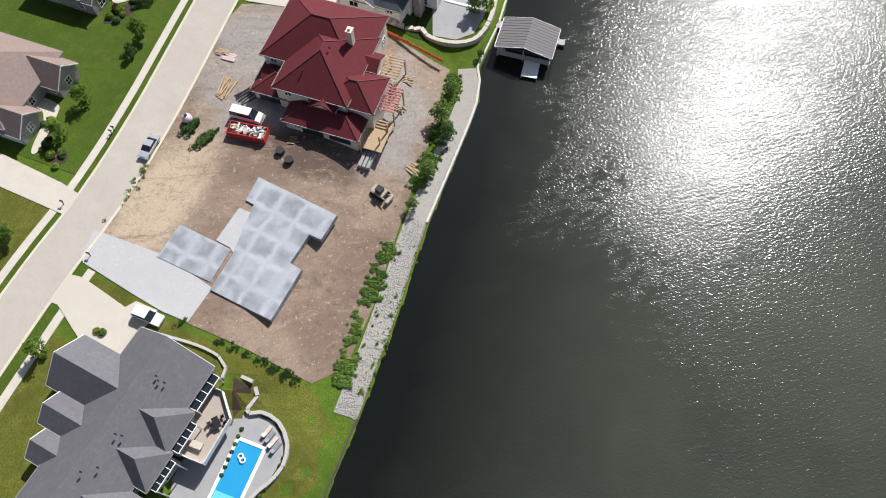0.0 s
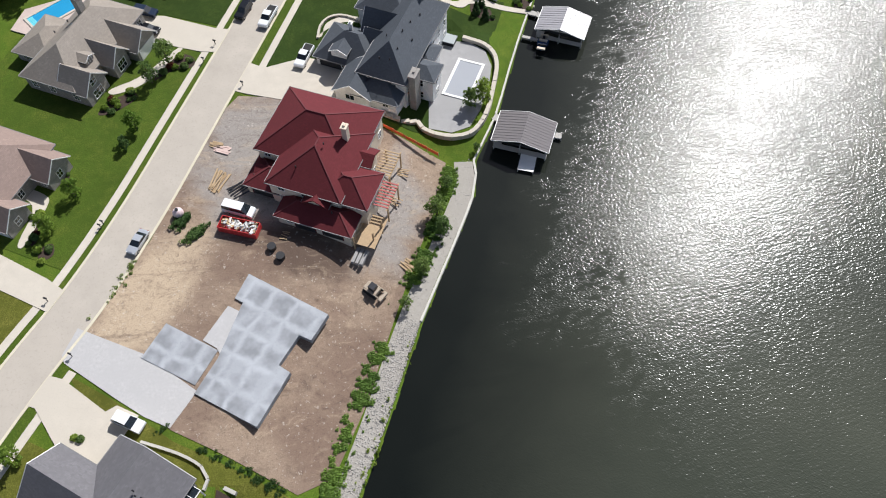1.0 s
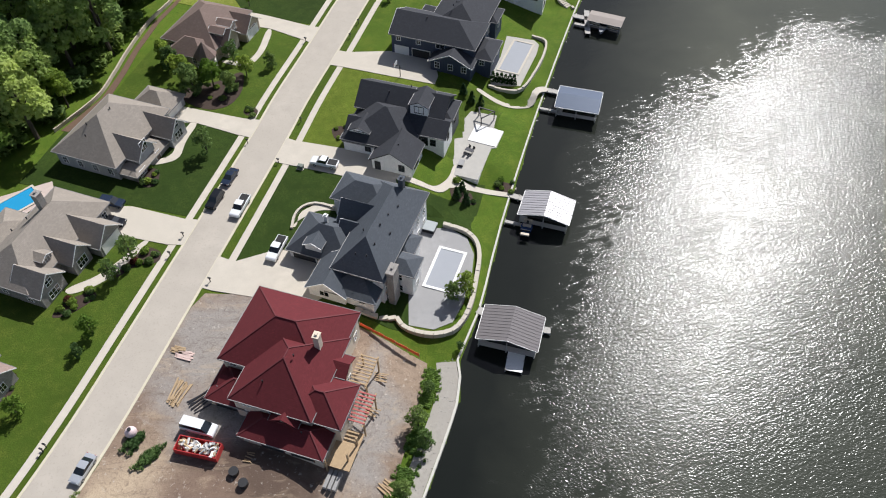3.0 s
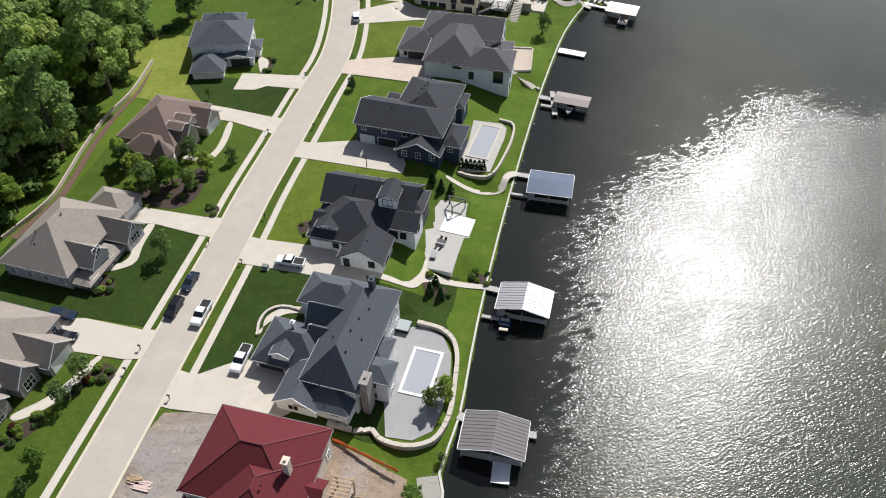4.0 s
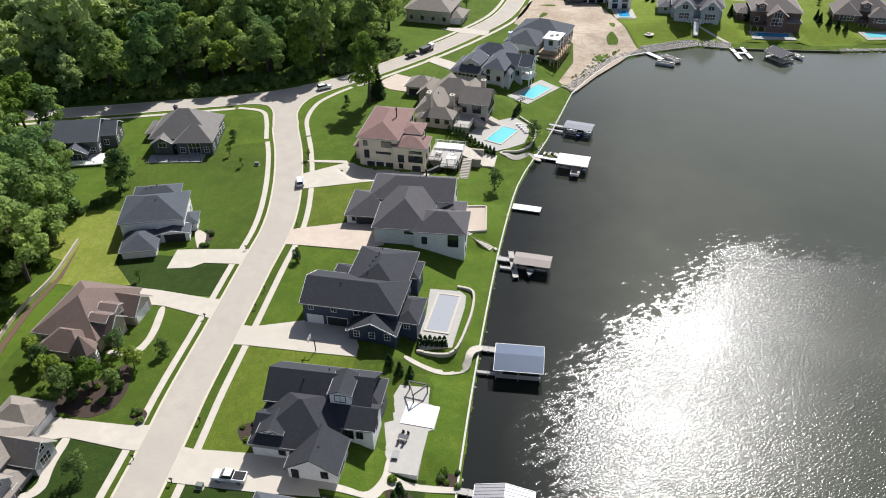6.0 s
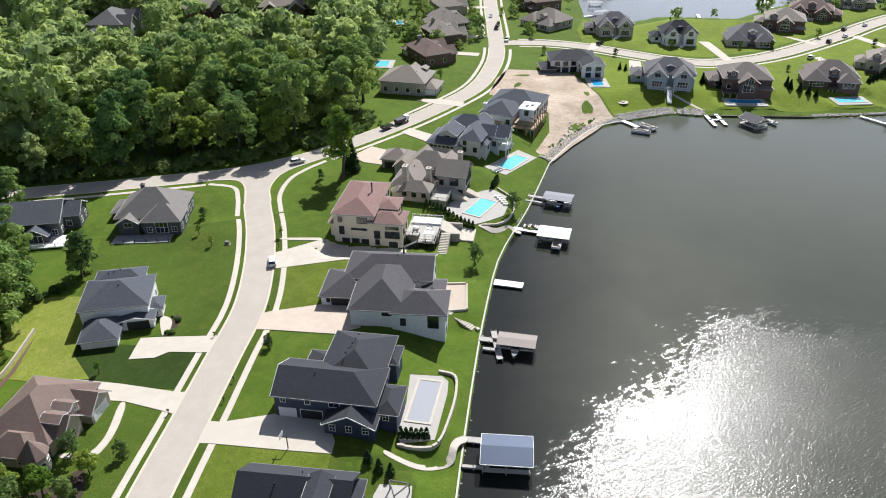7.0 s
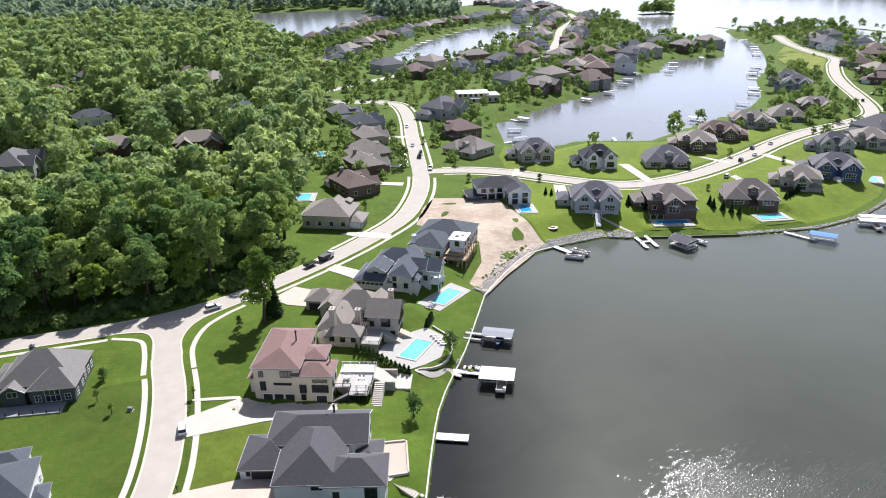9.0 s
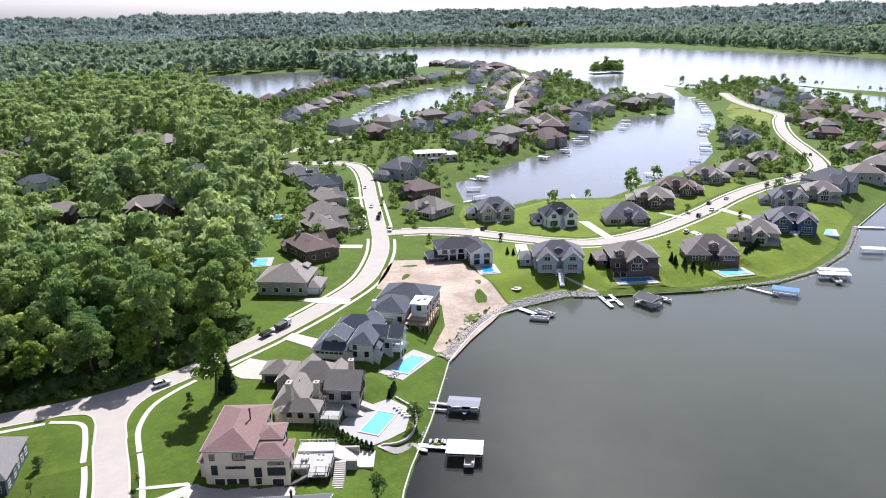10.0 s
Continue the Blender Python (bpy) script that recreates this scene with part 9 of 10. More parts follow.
def lift(x, y, a, w, d, mat, label, eave=2.6, boat_mat=None):
    ob = tagged(empty("boat_lift", x, y, 0, -a), label, "boat lift", "boat lifts")
    part("canopy", roof_mesh(-w / 2, w / 2, -d / 2, d / 2, eave, "gx", 0.14, 0.1, [mat, mat], 0.06), ob)
    for u in (-w / 2 + 0.3, w / 2 - 0.3):
        for v in (-d / 2 + 0.2, d / 2 - 0.2):
            part("post", box_mesh("post", u - 0.07, u + 0.07, v - 0.07, v + 0.07, -2, eave, STEEL), ob)
    for v in (-0.8, 0.8):
        part("cradle", box_mesh("cradle", -w / 2 + 0.3, w / 2 - 0.3, v - 0.08, v + 0.08, 0.25, 0.45, STEEL), ob)
    return ob


CANVAS_TAN = plain("taupe canopy cloth", (0.30, 0.26, 0.23), 0.8)
CANVAS_WHITE = plain("white canopy cloth", (0.72, 0.68, 0.62), 0.8)
CANVAS_GREY = plain("grey canopy cloth", (0.20, 0.21, 0.23), 0.7)
CANVAS_BLUE = plain("blue canopy cloth", (0.02, 0.16, 0.45), 0.7)
lift(45, 190.4, 23, 8.6, 4.6, CANVAS_TAN, "boat lift with a taupe canopy over a moored boat")
boat(44.5, 189.6, 113, 0.6, 7.5, CANVAS_GREY, "covered dark motor boat on a lift")
dock(37.4, 195, 41.6, 193.2, 1.6)
dock(41.2, 197.2, 40, 186.6, 1.4)
dock(37.2, 191.4, 40.4, 190, 0.9)
dock(46.6, 218, 53.6, 214.8, 2.6, 0.65, "pale floating dock by the lawn", WHITE)
lift(69.2, 236.8, 26, 9, 6.2, CANVAS_WHITE, "boat lift with a broad white canopy")
pontoon(69.4, 234, 116, 0.5, 8, None, "dark pontoon boat under a white canopy")
dock(58.8, 245, 66.2, 240.8, 1.6, 0.8, "white curved jetty to the boat lift", WHITE)
boat(64.6, 243.6, 26, 0.3, 2.8, LEAF_BRIGHT, "small green watercraft beside the jetty")
boat(66.2, 243.2, 26, 0.3, 2.8, NAVY_PAINT, "small blue watercraft beside the jetty")
lift(77.6, 258.2, 30, 8.8, 5.2, CANVAS_GREY, "boat lift with a grey canopy over a dark boat")
boat(77.6, 256.8, 120, 0.6, 7.5, NAVY_PAINT, "dark blue motor boat on a lift")
dock(69.6, 264.6, 74.6, 261.4, 1.2)
dock(68, 261.6, 72.6, 258.8, 0.8)
# far shore docks
dock(124.6, 320.2, 128, 312, 2.0, 0.7, "white jetty at the rock bank", WHITE)
pontoon(131.4, 311.6, 60, 0.3, 8, None, "pontoon boat beside a white jetty")
pontoon(127.2, 307.6, 35, 0.3, 7, None, "pale pontoon boat beside a white jetty")
for dx in (0, 4.4):
    dock(159.4 + dx, 318.6, 157.6 + dx, 307, 1.5, 0.7, "white finger jetty at the rock bank", WHITE)
dock(158, 313.4, 163.4, 312.6, 1.2, 0.7, "white cross jetty at the rock bank", WHITE)
boathouse(160.6 + 12, 305.4, -18, 7.2, 8, SH_GREY, "gy", "grey shingled boathouse on posts beside a wall", 3.0, 0.4)
boat(180.6, 305, 70, 0.3, 4.5, WHITE, "white runabout beside the boathouse")
lift(227, 293, 48, 9.5, 4.8, CANVAS_BLUE, "boat lift with a bright blue canopy")
dock(218.4, 304.4, 223.6, 292.6, 1.4, 0.7, "white jetty beside a blue canopy", WHITE)
lift(258.6, 299.4, 30, 12, 4, CANVAS_WHITE, "boat lift with a long white canopy")
lift(262.2, 303.4, 30, 11, 3.4, CANVAS_WHITE, "boat lift with a long white canopy")
pontoon(257, 296.4, 120, 0.4, 8, None, "pontoon boat beside white canopies")
lift(302, 318.2, 30, 10, 4, CANVAS_WHITE, "boat lift with a white canopy at the far bank")
dock(329, 352, 341, 345, 2.4, 0.7, "pale jetty at the far bank", WHITE)
lift(384, 372, 30, 10, 4, CANVAS_WHITE, "boat lift with a white canopy at the far bank")
# cove docks
rng_ = random.Random(5)
for poly, reach in ((COVE, 9), (CANAL, 7)):
    pts = rounded(poly + poly[:1], 21)
    for i in range(1, len(pts) - 1):
        (ax, ay), (bx, by) = pts[i - 1], pts[i + 1]
        if rng_.random() < 0.25 or ay > 1200 or (poly is COVE and ay > 880):
            continue
        ang = math.atan2(by - ay, bx - ax) + (math.pi / 2)
        for s in (1, -1):
            qx_, qy_ = pts[i][0] + s * math.cos(ang) * 8, pts[i][1] + s * math.sin(ang) * 8
            if edge_distance(np.array([qx_]), np.array([qy_]), poly)[0][0] < -3:
                ob = dock(pts[i][0], pts[i][1], qx_, qy_, 1.8, 0.7, "pale jetty in the far cove", WHITE) if (i + int(ax)) % 2 else None
                if rng_.random() < 0.75:
                    lift(qx_ + 3, qy_ + 1, -math.degrees(ang), 8.5, 4, CANVAS_WHITE if rng_.random() < 0.7 else CANVAS_GREY, "boat lift with pale canopy in the far cove")


# ---- vehicles ----
def car_meshes(kind, paint):
    """Body from a side outline, glass set in, wheels."""
    if kind == "pickup":
        l, w, side = 5.9, 2.0, [(-2.95, 0.5), (-2.95, 1.2), (-0.75, 1.22), (-0.72, 1.25), (1.35, 1.22), (2.7, 1.12), (2.95, 0.95), (2.95, 0.45)]
        cab = [(-0.75, 1.2), (-0.62, 1.86), (0.75, 1.88), (1.5, 1.2)]
    elif kind == "van":
        l, w, side = 5.6, 2.0, [(-2.8, 0.45), (-2.8, 1.3), (2.0, 1.28), (2.65, 1.1), (2.8, 0.9), (2.8, 0.4)]
        cab = [(-2.78, 1.28), (-2.7, 2.05), (1.0, 2.1), (1.95, 1.26)]
    elif kind == "suv":
        l, w, side = 4.9, 1.92, [(-2.45, 0.45), (-2.45, 1.1), (1.2, 1.12), (2.3, 1.02), (2.45, 0.85), (2.45, 0.4)]
        cab = [(-2.4, 1.08), (-2.1, 1.7), (0.3, 1.74), (1.2, 1.1)]
    else:
        l, w, side = 4.8, 1.85, [(-2.4, 0.4), (-2.4, 0.92), (1.0, 0.98), (2.2, 0.86), (2.4, 0.7), (2.4, 0.35)]
        cab = [(-1.7, 0.94), (-1.0, 1.4), (0.25, 1.44), (1.15, 0.96)]

    def extrude(outline, half, mats, taper=1.0, bev=0.06):
        bm = bmesh.new()
        zs = [z for _, z in outline]
        z0, z1 = min(zs), max(zs)
        rings = []
        for s in (-1, 1):
            rings.append([bm.verts.new((x, s * half * (1 - (1 - taper) * (z - z0) / (z1 - z0 + 1e-6)), z)) for x, z in outline])
        n = len(outline)
        for i in range(n):
            bm.faces.new((rings[0][i], rings[0][(i + 1) % n], rings[1][(i + 1) % n], rings[1][i]))
        bm.faces.new(rings[0])
        bm.faces.new(rings[1][::-1])
        bmesh.ops.recalc_face_normals(bm, faces=bm.faces[:])
        bmesh.ops.bevel(bm, geom=bm.edges[:], offset=bev, segments=2, affect="EDGES", profile=0.6)
        return bm_mesh("body", bm, mats)
    body = extrude(side, w / 2, paint)
    glass = extrude(cab, w / 2 - 0.06, PANE, 0.82, 0.03)
    roof_z = max(z for _, z in cab)
    rx = [x for x, z in cab if z > roof_z - 0.1]
    roof = box_mesh("roof_panel", min(rx) + 0.02, max(rx) - 0.02, -w / 2 * 0.8, w / 2 * 0.8, roof_z - 0.03, roof_z + 0.035, paint, 0.02)
    return l, w, body, glass, roof


CAR_CACHE = {}
TYRE = cyl_mesh("wheel", 0.34, 0.34, 0.22, RUBBER, 16)
RIM = cyl_mesh("rim", 0.2, 0.2, 0.03, STEEL, 10, 0.22)
LAMP = plain("headlamp", (0.8, 0.8, 0.78), 0.2)
TAIL = plain("tail lamp", (0.4, 0.02, 0.02), 0.3)
LAMP_ME, TAIL_ME = box_mesh("headlight", -0.05, 0.03, -0.2, 0.2, -0.08, 0.08, LAMP, 0.02), box_mesh("tail_light", -0.03, 0.05, -0.12, 0.12, -0.12, 0.12, TAIL, 0.02)


def car(kind, paint, x, y, a, label, z=None):
    if (kind, paint.name) not in CAR_CACHE:
        CAR_CACHE[(kind, paint.name)] = car_meshes(kind, paint)
    l, w, body, glass, roof = CAR_CACHE[(kind, paint.name)]
    ob = tagged(empty("pickup_truck" if kind == "pickup" else "van" if kind == "van" else "car", x, y, (ground_z(x, y) if z is None else z) + 0.14, 90 - a), label, "car", "parked vehicles")
    part("body", body, ob)
    cab = part("cabin_glass", glass, ob)
    part("roof_panel", roof, ob)
    if kind == "pickup":
        part("load_bed", box_mesh("load_bed", -2.8, -0.85, -0.82, 0.82, 1.2, 1.26, RUBBER), ob)
    for u in (-l * 0.31, l * 0.32):
        for s in (-1, 1):
            wh = part("wheel", TYRE, ob, "", pose(u, s * (w / 2 - 0.2), 0.34, -90 * s, 0, 0))
            part("rim", RIM, wh)
    for s in (-1, 1):
        part("headlight", LAMP_ME, ob, "", pose(l / 2 - 0.06, s * w * 0.34, 0.75))
        part("tail_light", TAIL_ME, ob, "", pose(-l / 2 + 0.02, s * w * 0.38, 0.85))
    return ob


P_WHITE = plain("white car paint", (0.75, 0.76, 0.77), 0.25, 0, 0.03)
P_SILVER = plain("silver car paint", (0.55, 0.57, 0.60), 0.3, 0.4, 0.03)
P_BLACK = plain("black car paint", (0.012, 0.013, 0.016), 0.15, 0, 0.03)
P_BLUE = plain("dark blue car paint", (0.02, 0.03, 0.055), 0.15, 0, 0.03)
P_RED = plain("red paint", (0.5, 0.04, 0.04), 0.5, 0, 0.1)
car("sedan", P_SILVER, -52.3, 69.4, 198, "silver sedan parked at the kerb")
car("van", P_WHITE, -36.2, 75.9, 106, "white panel van on the gravel forecourt")
car("suv", P_WHITE, -46.8, 38.6, 112, "white crossover car on the driveway")
car("pickup", P_WHITE, -37.5, 123.1, 196, "white pickup truck parked on the street")
car("suv", P_BLACK, -42.8, 124.9, 197, "black crossover car parked at the kerb")
car("sedan", P_BLUE, -41.0, 131.3, 197, "dark blue sedan parked at the kerb")
car("pickup", P_WHITE, -28.9, 112.1, 197, "white pickup truck on the lawn edge of the drive")
car("suv", P_BLUE, -63, 124.6, 104, "dark blue sport utility car on the driveway")
car("sedan", P_BLACK, -61.4, 119.6, 104, "black sedan on the driveway")
car("pickup", P_WHITE, -22.1, 135.2, 286, "white pickup truck on the driveway")
car("suv", P_WHITE, -10.4, 233, 0, "white sport utility car parked by the kerb")
car("suv", P_WHITE, -2.2, 297.2, 72, "white sport utility car at the junction")
for x, y, k, p in ((98.6, 466, "suv", P_BLACK), (110.4, 478, "sedan", P_SILVER), (107, 452, "suv", P_BLACK), (119.5, 526, "sedan", P_WHITE), (106.4, 428, "pickup", P_WHITE), (150, 411, "suv", P_BLACK), (262, 389, "suv", P_BLACK),
                   (276, 396, "sedan", P_SILVER), (284, 408, "suv", P_BLACK), (300, 413, "sedan", P_WHITE), (237, 366.6, "suv", P_WHITE), (444, 494, "suv", P_BLACK), (470, 512, "sedan", P_SILVER)):
    car(k, p, x, y, 200 if x < 130 else 50, {"suv": "dark utility car parked on the far street", "sedan": "pale sedan parked on the far street", "pickup": "white pickup turning on the far street"}[k])
# dark tipper truck with a trailer
lorry = tagged(empty("dump_truck", 37.4, 326.2, 4.5, 90 - 52), "dark tipper truck with a white cab by the woods", "truck")
part("cab", box_mesh("cab", 1.8, 3.6, -1.05, 1.05, 0.8, 2.5, P_WHITE, 0.12), lorry)
part("windscreen", box_mesh("windscreen", 3.5, 3.66, -0.9, 0.9, 1.6, 2.3, PANE, 0.03), lorry)
part("tipper_body", box_mesh("tipper_body", -2.8, 1.6, -1.15, 1.15, 0.9, 2.1, BLACK, 0.06), lorry)
for u in (-2.0, -1.1, 2.6):
    for s in (-1, 1):
        part("wheel", cyl_mesh("wheel", 0.48, 0.48, 0.3, RUBBER, 14), lorry, "", pose(u, s * 0.8, 0.35, -90 * s, 0, 0))
trail = tagged(empty("trailer", 31.4, 321.6, 4.5, 90 - 52), "dark loaded trailer behind the truck", "trailer")
part("trailer_body", box_mesh("trailer_body", -2.6, 2.2, -1.1, 1.1, 0.7, 1.5, BLACK, 0.05), trail)
part("load", box_mesh("load", -2.3, 1.9, -0.9, 0.9, 1.5, 1.8, LEAF_DARK, 0.15), trail)
part("drawbar", box_mesh("drawbar", 2.2, 3.6, -0.08, 0.08, 0.6, 0.75, DARKMETAL), trail)
for u in (-0.6, 0.4):
    for s in (-1, 1):
        part("wheel", TYRE, trail, "", pose(u, s * 1.0, 0.34, -90 * s, 0, 0))

# ---- building-site things ----
skip = tagged(empty("skip", -35.6, 72.4, 4.45, -13), "red steel skip heaped with pale rubble", "skip")
bm = bmesh.new()
for b in ((-3.4, 3.4, -1.2, 1.2, 0.1, 0.25), (-3.4, 3.4, -1.25, -1.15, 0.1, 1.5), (-3.4, 3.4, 1.15, 1.25, 0.1, 1.5), (-3.45, -3.35, -1.25, 1.25, 0.1, 1.5), (3.35, 3.45, -1.25, 1.25, 0.1, 1.5)):
    box_into(bm, *b)
for k in range(8):
    for s in (-1, 1):
        box_into(bm, -3.2 + 0.9 * k, -3.1 + 0.9 * k, s * 1.25 - 0.06, s * 1.25 + 0.06, 0.1, 1.45)
part("container", bm_mesh("container", bm, P_RED), skip)
bm = bmesh.new()
rng_ = random.Random(9)
for k in range(70):
    m = pose(rng_.uniform(-3, 3), rng_.uniform(-0.9, 0.9), rng_.uniform(1.0, 1.55), rng_.uniform(-40, 40), rng_.uniform(-40, 40), rng_.uniform(0, 180))
    box_into(bm, -rng_.uniform(0.2, 0.6), rng_.uniform(0.2, 0.6), -0.2, 0.2, -0.1, 0.1, rng_.randrange(3), m)
part("rubble", bm_mesh("rubble", bm, [WHITE, GRAVEL, TIMBER]), skip)


def pile(name, x, y, a, n, l, mat, label, z=None, spread=0.9, wid=0.12):
    ob = tagged(empty(name, x, y, ground_z(x, y) + 0.1 if z is None else z, -a), label, name.replace("_", " "))
    rng = random.Random(int(x * 13 + y * 7))
    for k in range(n):
        part("plank", box_mesh("plank", -l / 2 * rng.uniform(0.7, 1), l / 2 * rng.uniform(0.7, 1), -wid, wid, 0, 0.1, mat), ob, "", pose(rng.uniform(-0.3, 0.3), (k % 5 - 2) * spread / 3 + rng.uniform(-0.1, 0.1), 0.12 * (k // 5), 0, 0, rng.uniform(-8, 8)))
    return ob


pile("lumber_stack", -7, 67.6, 40, 12, 2.6, TIMBER, "stack of pale new boards on the soil", spread=1.3)
pile("lumber_stack", -42.8, 90.6, 10, 8, 2.4, TIMBER, "yellow timber offcuts beside the street")
pile("lumber_stack", -41.6, 89.4, 12, 10, 3.2, plain("pink board", (0.6, 0.45, 0.40), 0.7), "stack of pinkish boards beside the street", wid=0.16)
pile("lumber_stack", -41, 82.4, 108, 14, 5, TIMBER, "scaffold planks and frames on the ground", spread=1.6)
pile("lumber_stack", -37, 80.6, 140, 8, 4.2, DARKMETAL, "grey scaffold frames leaning in a heap", spread=1.8)
pile("lumber_stack", -10.6, 80, 25, 5, 4.5, TIMBER, "long loose planks on the gravel", spread=1.0, wid=0.07)
pile("lumber_stack", -9.4, 86, 15, 5, 4.2, TIMBER, "long loose planks on the gravel", spread=1.0, wid=0.07)
pile("lumber_stack", -28, 71.2, 15, 6, 1.4, TIMBER, "wooden pallet lying on the soil", spread=1.2, wid=0.06)
for x, y in ((-29.7, 68.7), (-28, 66.9)):
    b = tagged(empty("barrel", x, y, ground_z(x, y) + 0.08), "dark open barrel standing on the soil", "barrel")
    part("shell", cyl_mesh("shell", 0.72, 0.75, 0.9, BLACK, 16), b)
tank = tagged(empty("tank", -46.6, 75.2, 4.5), "pinkish white plastic tank by the street", "tank")
bm = bmesh.new()
bmesh.ops.create_uvsphere(bm, u_segments=16, v_segments=10, radius=0.95, matrix=pose(0, 0, 0.8))
part("shell", bm_mesh("shell", bm, plain("pink plastic", (0.66, 0.52, 0.52), 0.5)), tank)
part("cap", cyl_mesh("cap", 0.3, 0.3, 0.25, BLACK, 10, 1.65), tank)
digger = tagged(empty("skid_steer", -12.6, 62.3, ground_z(-12.6, 62.3) + 0.1, -35), "muddy tan skid-steer loader on the soil", "loader")
MUD = plain("muddy tan steel", (0.42, 0.35, 0.27), 0.8, 0.1, 0.3)
part("chassis", box_mesh("chassis", -1.5, 1.1, -0.75, 0.75, 0.4, 1.2, MUD, 0.08), digger)
part("cabin", box_mesh("cabin", -0.6, 0.6, -0.6, 0.6, 1.2, 2.1, DARKMETAL, 0.06), digger)
part("bucket", box_mesh("bucket", 1.6, 2.3, -1.0, 1.0, 0.05, 0.6, MUD, 0.1), digger)
for s in (-1, 1):
    part("arm", box_mesh("arm", -1.3, 1.8, s * 0.85 - 0.08, s * 0.85 + 0.08, 0.9, 1.15, MUD, 0.03), digger)
    part("track", box_mesh("track", -1.5, 1.3, s * 0.95 - 0.2, s * 0.95 + 0.2, 0.0, 0.7, RUBBER, 0.15), digger)


# porch framing at the red house
def red_porch():
    ob = tagged(empty("porch_frame", *local_to_world(-23, 83, 18, [(0, 0)])[0], 0, -18), "timber-framed rear porch with red battens, unfinished", "porch")
    for k in range(9):
        part("batten", box_mesh("batten", 9.2, 12.2, 3.0 + 0.62 * k, 3.22 + 0.62 * k, 6.6, 6.72, TIMBER), ob)
    for k in range(9):
        part("batten", box_mesh("batten", 10.8, 14.4, -3.6 + 0.62 * k, -3.35 + 0.62 * k, 6.9, 7.02, plain("red batten", (0.40, 0.10, 0.09), 0.7) if k == 0 else bpy.data.materials["red batten"]), ob)
    for u, v in ((9.4, 3.0), (12.1, 3.0), (9.4, 8.2), (12.1, 8.2), (14.2, -3.4), (14.2, 1.4), (13.6, -8.8), (10.8, -10.6), (14, -6)):
        part("post", box_mesh("post", u - 0.12, u + 0.12, v - 0.12, v + 0.12, 2.6, 6.7, TIMBER), ob)
    part("deck", box_mesh("deck", 10.6, 14.4, -10.4, -4, 4.4, 4.55, TIMBER), ob)
    for k in range(3):
        part("stair", box_mesh("stair", 11.2 + 0.75 * k, 11.75 + 0.75 * k, -13.4, -10.4, 2.8, 3.6, plain("grey stair", (0.3, 0.29, 0.28), 0.8)), ob)
    part("beam", box_mesh("beam", 12.0, 12.25, 2.6, 8.6, 6.4, 6.6, TIMBER), ob)
    part("beam", box_mesh("beam", 14.1, 14.35, -4, 2, 6.7, 6.9, TIMBER), ob)


red_porch()

# ---- garden furniture and small things ----
def lounger(x, y, z, a, cloth):
    ob = tagged(empty("sun_lounger", x, y, z, -a), "low sun lounger with pale cushion beside a pool", "lounger", "sun loungers")
    part("frame", box_mesh("frame", -0.32, 0.32, -1.0, 0.9, 0.25, 0.31, STEEL), ob)
    part("mattress", box_mesh("mattress", -0.3, 0.3, -1.0, 0.35, 0.31, 0.4, cloth, 0.03), ob)
    part("backrest", box_mesh("backrest", -0.3, 0.3, 0, 0.75, 0, 0.08, cloth, 0.03), ob, "", pose(0, 0.33, 0.34, 35, 0, 0))
    for u in (-0.28, 0.28):
        for v in (-0.9, 0.8):
            part("leg", box_mesh("leg", u - 0.03, u + 0.03, v - 0.03, v + 0.03, 0, 0.25, STEEL), ob)


for k in range(4):
    u, v = local_to_world(*H0, [(17 + 0.75 * k, 4.9 - 0.55 * k)])[0]
    lounger(u, v, 1.76, 215, CANVAS_GREY if k % 2 else SEAT_TAN)
for k in range(5):
    lounger(59.0 + 0.3 * k, 262.5 - 1.5 * k, 2.36, 290, CANVAS_WHITE)
for k in range(4):
    lounger(62.6 + 0.9 * k, 280.4 + 0.7 * k, 2.31, 130, CANVAS_GREY)


def table_set(x, y, z, a, label="dark patio table with chairs", chairs=4, mat=None):
    t = tagged(empty("patio_table", x, y, z, -a), label, "table", "patio tables")
    part("tabletop", box_mesh("tabletop", -0.9, 0.9, -0.5, 0.5, 0.7, 0.75, mat or DARKMETAL, 0.02), t)
    for u in (-0.8, 0.8):
        for v in (-0.4, 0.4):
            part("leg", box_mesh("leg", u - 0.03, u + 0.03, v - 0.03, v + 0.03, 0, 0.7, DARKMETAL), t)
    for k in range(chairs):
        u, v = local_to_world(x, y, a, [((-0.5, 0.5)[k % 2], (-1, 1)[k // 2 % 2])])[0]
        c = tagged(empty("patio_chair", u, v, z, -a + (0 if k // 2 % 2 else 180)), "dark metal patio chair at a table", "chair", "patio chairs")
        part("seat", box_mesh("seat", -0.25, 0.25, -0.25, 0.25, 0.42, 0.47, mat or DARKMETAL, 0.02), c)
        part("backrest", box_mesh("backrest", -0.25, 0.25, 0.22, 0.27, 0.47, 0.95, mat or DARKMETAL, 0.01), c)
        for p in (-0.22, 0.22):
            for q in (-0.22, 0.22):
                part("leg", box_mesh("leg", p - 0.02, p + 0.02, q - 0.02, q + 0.02, 0, 0.42, DARKMETAL), c)


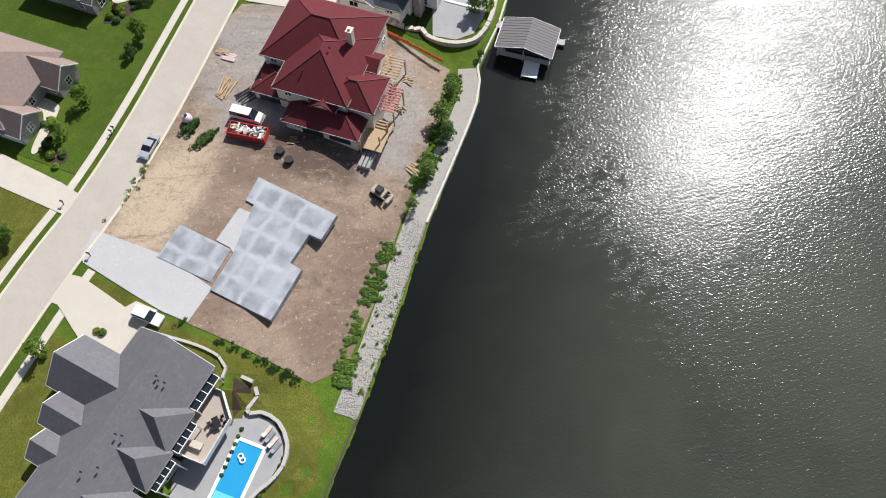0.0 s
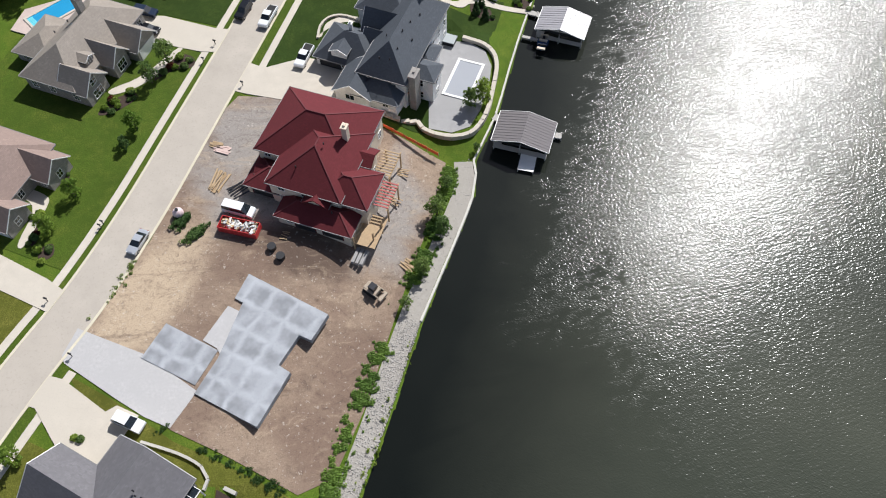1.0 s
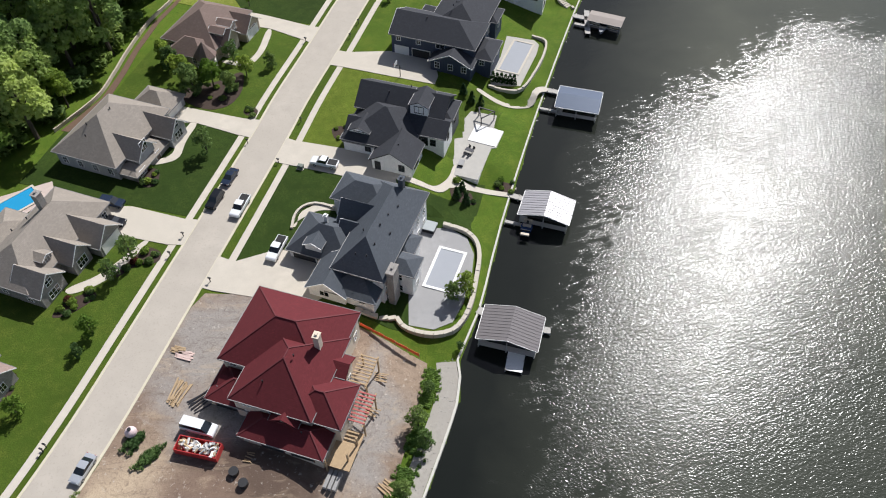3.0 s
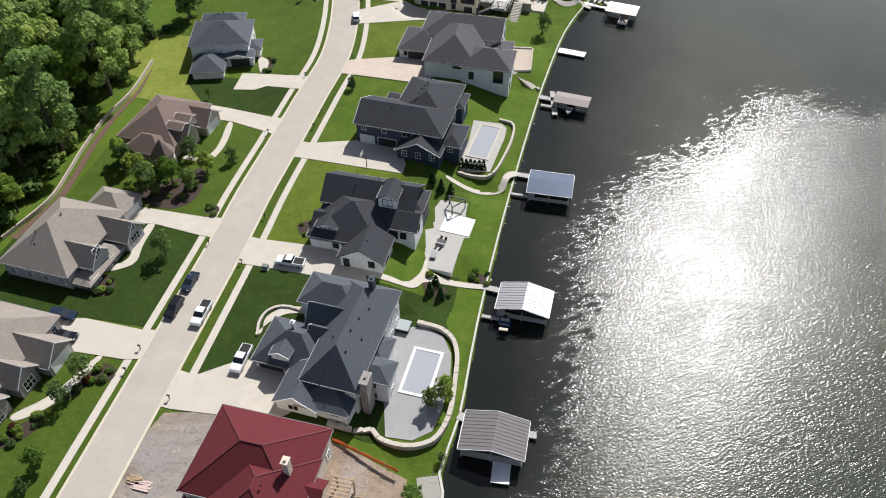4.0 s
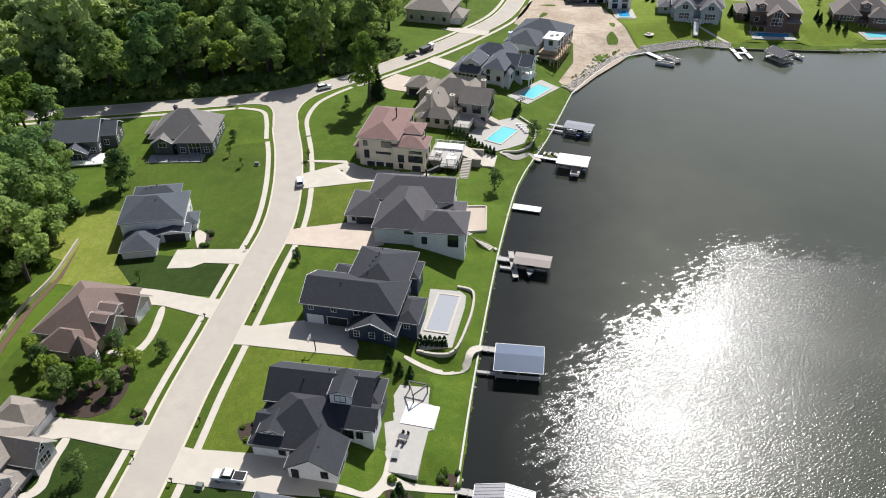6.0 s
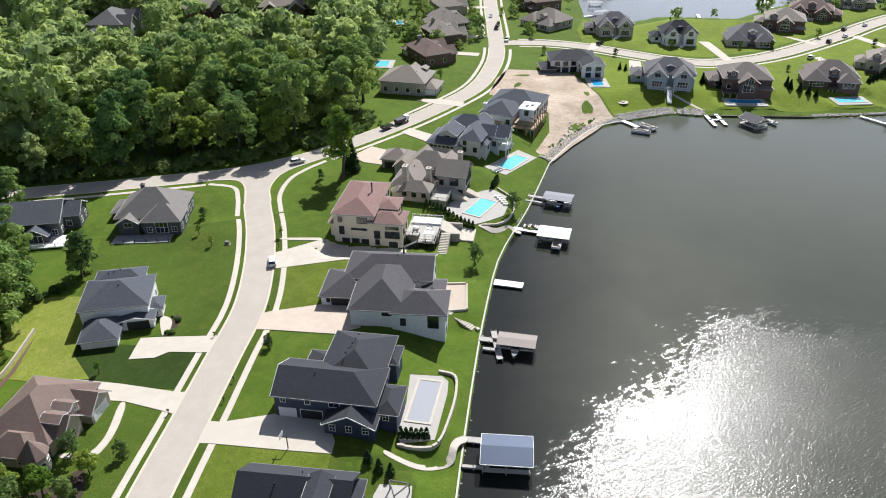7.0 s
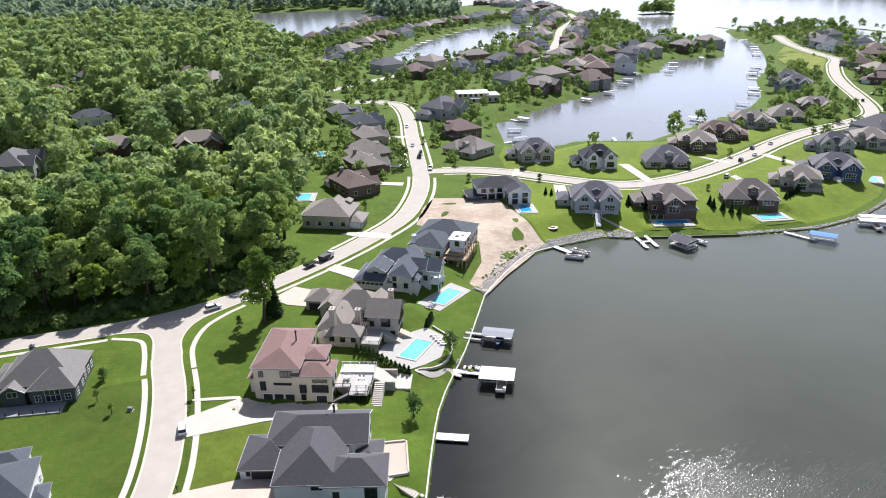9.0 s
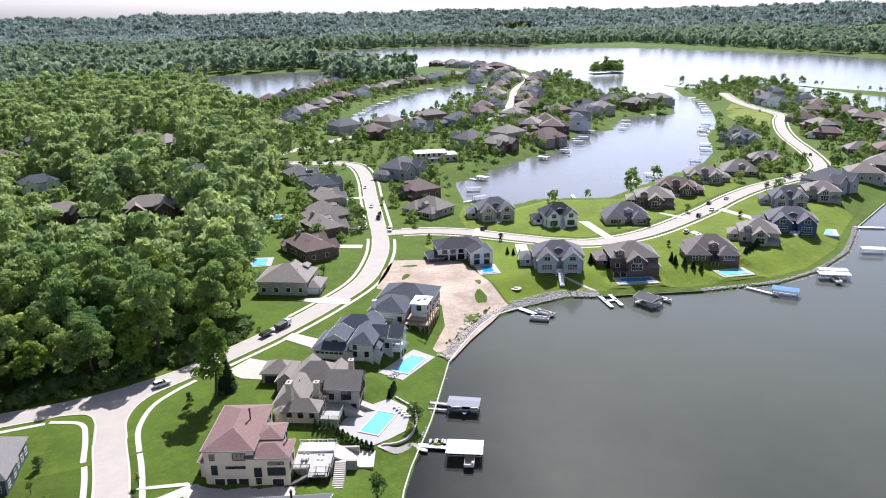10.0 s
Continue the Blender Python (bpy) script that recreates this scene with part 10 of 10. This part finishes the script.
table_set(*local_to_world(*H0, [(9.4, -0.6)])[0], 4.61, 20, "tan covered table on the deck", 0, SEAT_TAN)
table_set(*local_to_world(*H0, [(10.6, 3.2)])[0], 4.61, 60)
table_set(*local_to_world(*H4, [(15.6, 4.0)])[0], 2.31, 30)
table_set(*local_to_world(*H7, [(9.2, -8)])[0], 5.21, 20, "white table on the raised terrace", 4, WHITE)
table_set(*local_to_world(*H7, [(13, -8.6)])[0], 5.21, 20, "white table on the raised terrace", 4, WHITE)
for u, v in ((15, 0.0),):
    x, y = local_to_world(*H4, [(u, v)])[0]
    fp = tagged(empty("fire_pit", x, y, 2.31, -18), "square dark fire pit on the white patio", "fire pit")
    part("base", box_mesh("base", -0.5, 0.5, -0.8, 0.8, 0, 0.45, DARKMETAL, 0.03), fp)
    part("rim", box_mesh("rim", -0.6, 0.6, -0.9, 0.9, 0.45, 0.52, PATIO_GREY, 0.02), fp)
# dark pergola frame on the white patio
x, y = local_to_world(*H4, [(16, 15)])[0]
perg = tagged(empty("pergola", x, y, 2.3, -25), "dark triangular shade frame on the patio", "pergola")
for a_ in (0, 120, 240):
    part("beam", box_mesh("beam", -2.0, 2.0, 1.0, 1.22, 2.2, 2.4, BLACK), perg, "", pose(0, 0, 0, 0, 0, a_))
    part("post", box_mesh("post", -0.1, 0.1, 2.0, 2.2, 0, 2.3, BLACK), perg, "", pose(0, 0, 0, 0, 0, a_ + 60))
ring = tagged(empty("fire_pit", 130.7, 334.5, ground_z(130.7, 334.5) + 0.05), "round white stone fire ring on the lawn", "fire pit")
part("ring", cyl_mesh("ring", 2.2, 2.2, 0.15, WALKWAY, 24), ring)
part("bowl", cyl_mesh("bowl", 0.8, 0.8, 0.5, STONE, 16), ring)
# floats in the pool
for u, v in ((15.0, 0.4), (15.5, 0.0)):
    x, y = local_to_world(*H0, [(u, v)])[0]
    fl = tagged(empty("pool_ring", x, y, 1.9), "white inflatable ring floating in the pool", "pool ring")
    bm = bmesh.new()
    n, m_ = 18, 8
    vs = [[bm.verts.new(((0.36 + 0.13 * math.cos(6.2832 * j / m_)) * math.cos(6.2832 * i / n), (0.36 + 0.13 * math.cos(6.2832 * j / m_)) * math.sin(6.2832 * i / n), 0.1 + 0.13 * math.sin(6.2832 * j / m_))) for j in range(m_)] for i in range(n)]
    for i in range(n):
        for j in range(m_):
            bm.faces.new((vs[i][j], vs[(i + 1) % n][j], vs[(i + 1) % n][(j + 1) % m_], vs[i][(j + 1) % m_]))
    part("ring", bm_mesh("ring", bm, WHITE), fl)
# basketball hoop, mailboxes and small utility boxes
hoop = tagged(empty("basketball_hoop", -7.2, 164.6, 4.5, 70), "basketball hoop with glass backboard on a dark pole", "hoop")
part("pole", box_mesh("pole", -0.08, 0.08, -0.08, 0.08, 0, 3.1, BLACK), hoop)
part("arm", box_mesh("arm", -0.05, 0.05, 0, 1.0, 2.9, 3.05, BLACK), hoop)
part("backboard", box_mesh("backboard", -0.9, 0.9, 1.0, 1.05, 2.8, 3.9, WHITE), hoop)
part("rim", cyl_mesh("rim", 0.24, 0.24, 0.04, P_RED, 14, 3.05), hoop, "", pose(0, 1.32, 0))
for i, (x, y) in enumerate(((-59.5, 72.5), (-66.8, 59.6), (-50.8, 112), (-42.6, 105.6), (-46.2, 116), (-37.5, 143), (-30.2, 135.4), (-26.6, 148.4), (-31.5, 179), (-20.5, 187.2), (-15.6, 179.5), (-21.4, 203.5), (-9.4, 211), (-7.8, 241), (-58.6, 73), (-61, 51))):
    d_ = min((p for p in MAIN), key=lambda q: (q[0] - x) ** 2 + (q[1] - y) ** 2)
    vx_, vy_ = Vector((x - d_[0], y - d_[1])).normalized()
    x, y = d_[0] + vx_ * 5.0, d_[1] + vy_ * 5.0
    mb = tagged(empty("mailbox", x, y, ground_z(x, y), -18), "dark mailbox on a post in the verge", "mailbox", "mailboxes")
    part("post", box_mesh("post", -0.06, 0.06, -0.06, 0.06, -0.1, 1.1, BLACK), mb)
    part("box", box_mesh("box", -0.3, 0.3, -0.12, 0.12, 1.1, 1.36, BLACK, 0.04), mb)
for x, y in ((-27, 134.4), (-11.5, 199), (-22.8, 246)):
    ub = tagged(empty("utility_box", x, y, ground_z(x, y), -18), "green-grey utility box on the lawn", "utility box")
    part("pad", box_mesh("pad", -0.75, 0.75, -0.6, 0.6, -0.05, 0.12, WALKWAY), ub)
    part("cabinet", box_mesh("cabinet", -0.6, 0.6, -0.45, 0.45, 0.12, 0.95, plain("grey green box", (0.16, 0.18, 0.15), 0.6) if "grey green box" not in bpy.data.materials else bpy.data.materials["grey green box"], 0.04), ub)


def house_west_rose():
    h = House("grey stone house with a rosy tan roof and front gables", -79, 81, 20, shingle("rosy tan shingles", (0.27, 0.20, 0.17)), ST_GREY, WHITE)
    h.wing(-9, 5.4, -8, 9, 8.2, "hip", 0.7)
    h.wing(3, 9.0, 2.4, 8, 7.8, "gx", 0.9)
    h.wing(3, 8.4, -8.4, -3, 7.6, "gx", 0.9)
    h.garage(2, "s", 2.8, 4.2)
    h.auto_windows(2.4)


house_west_rose()
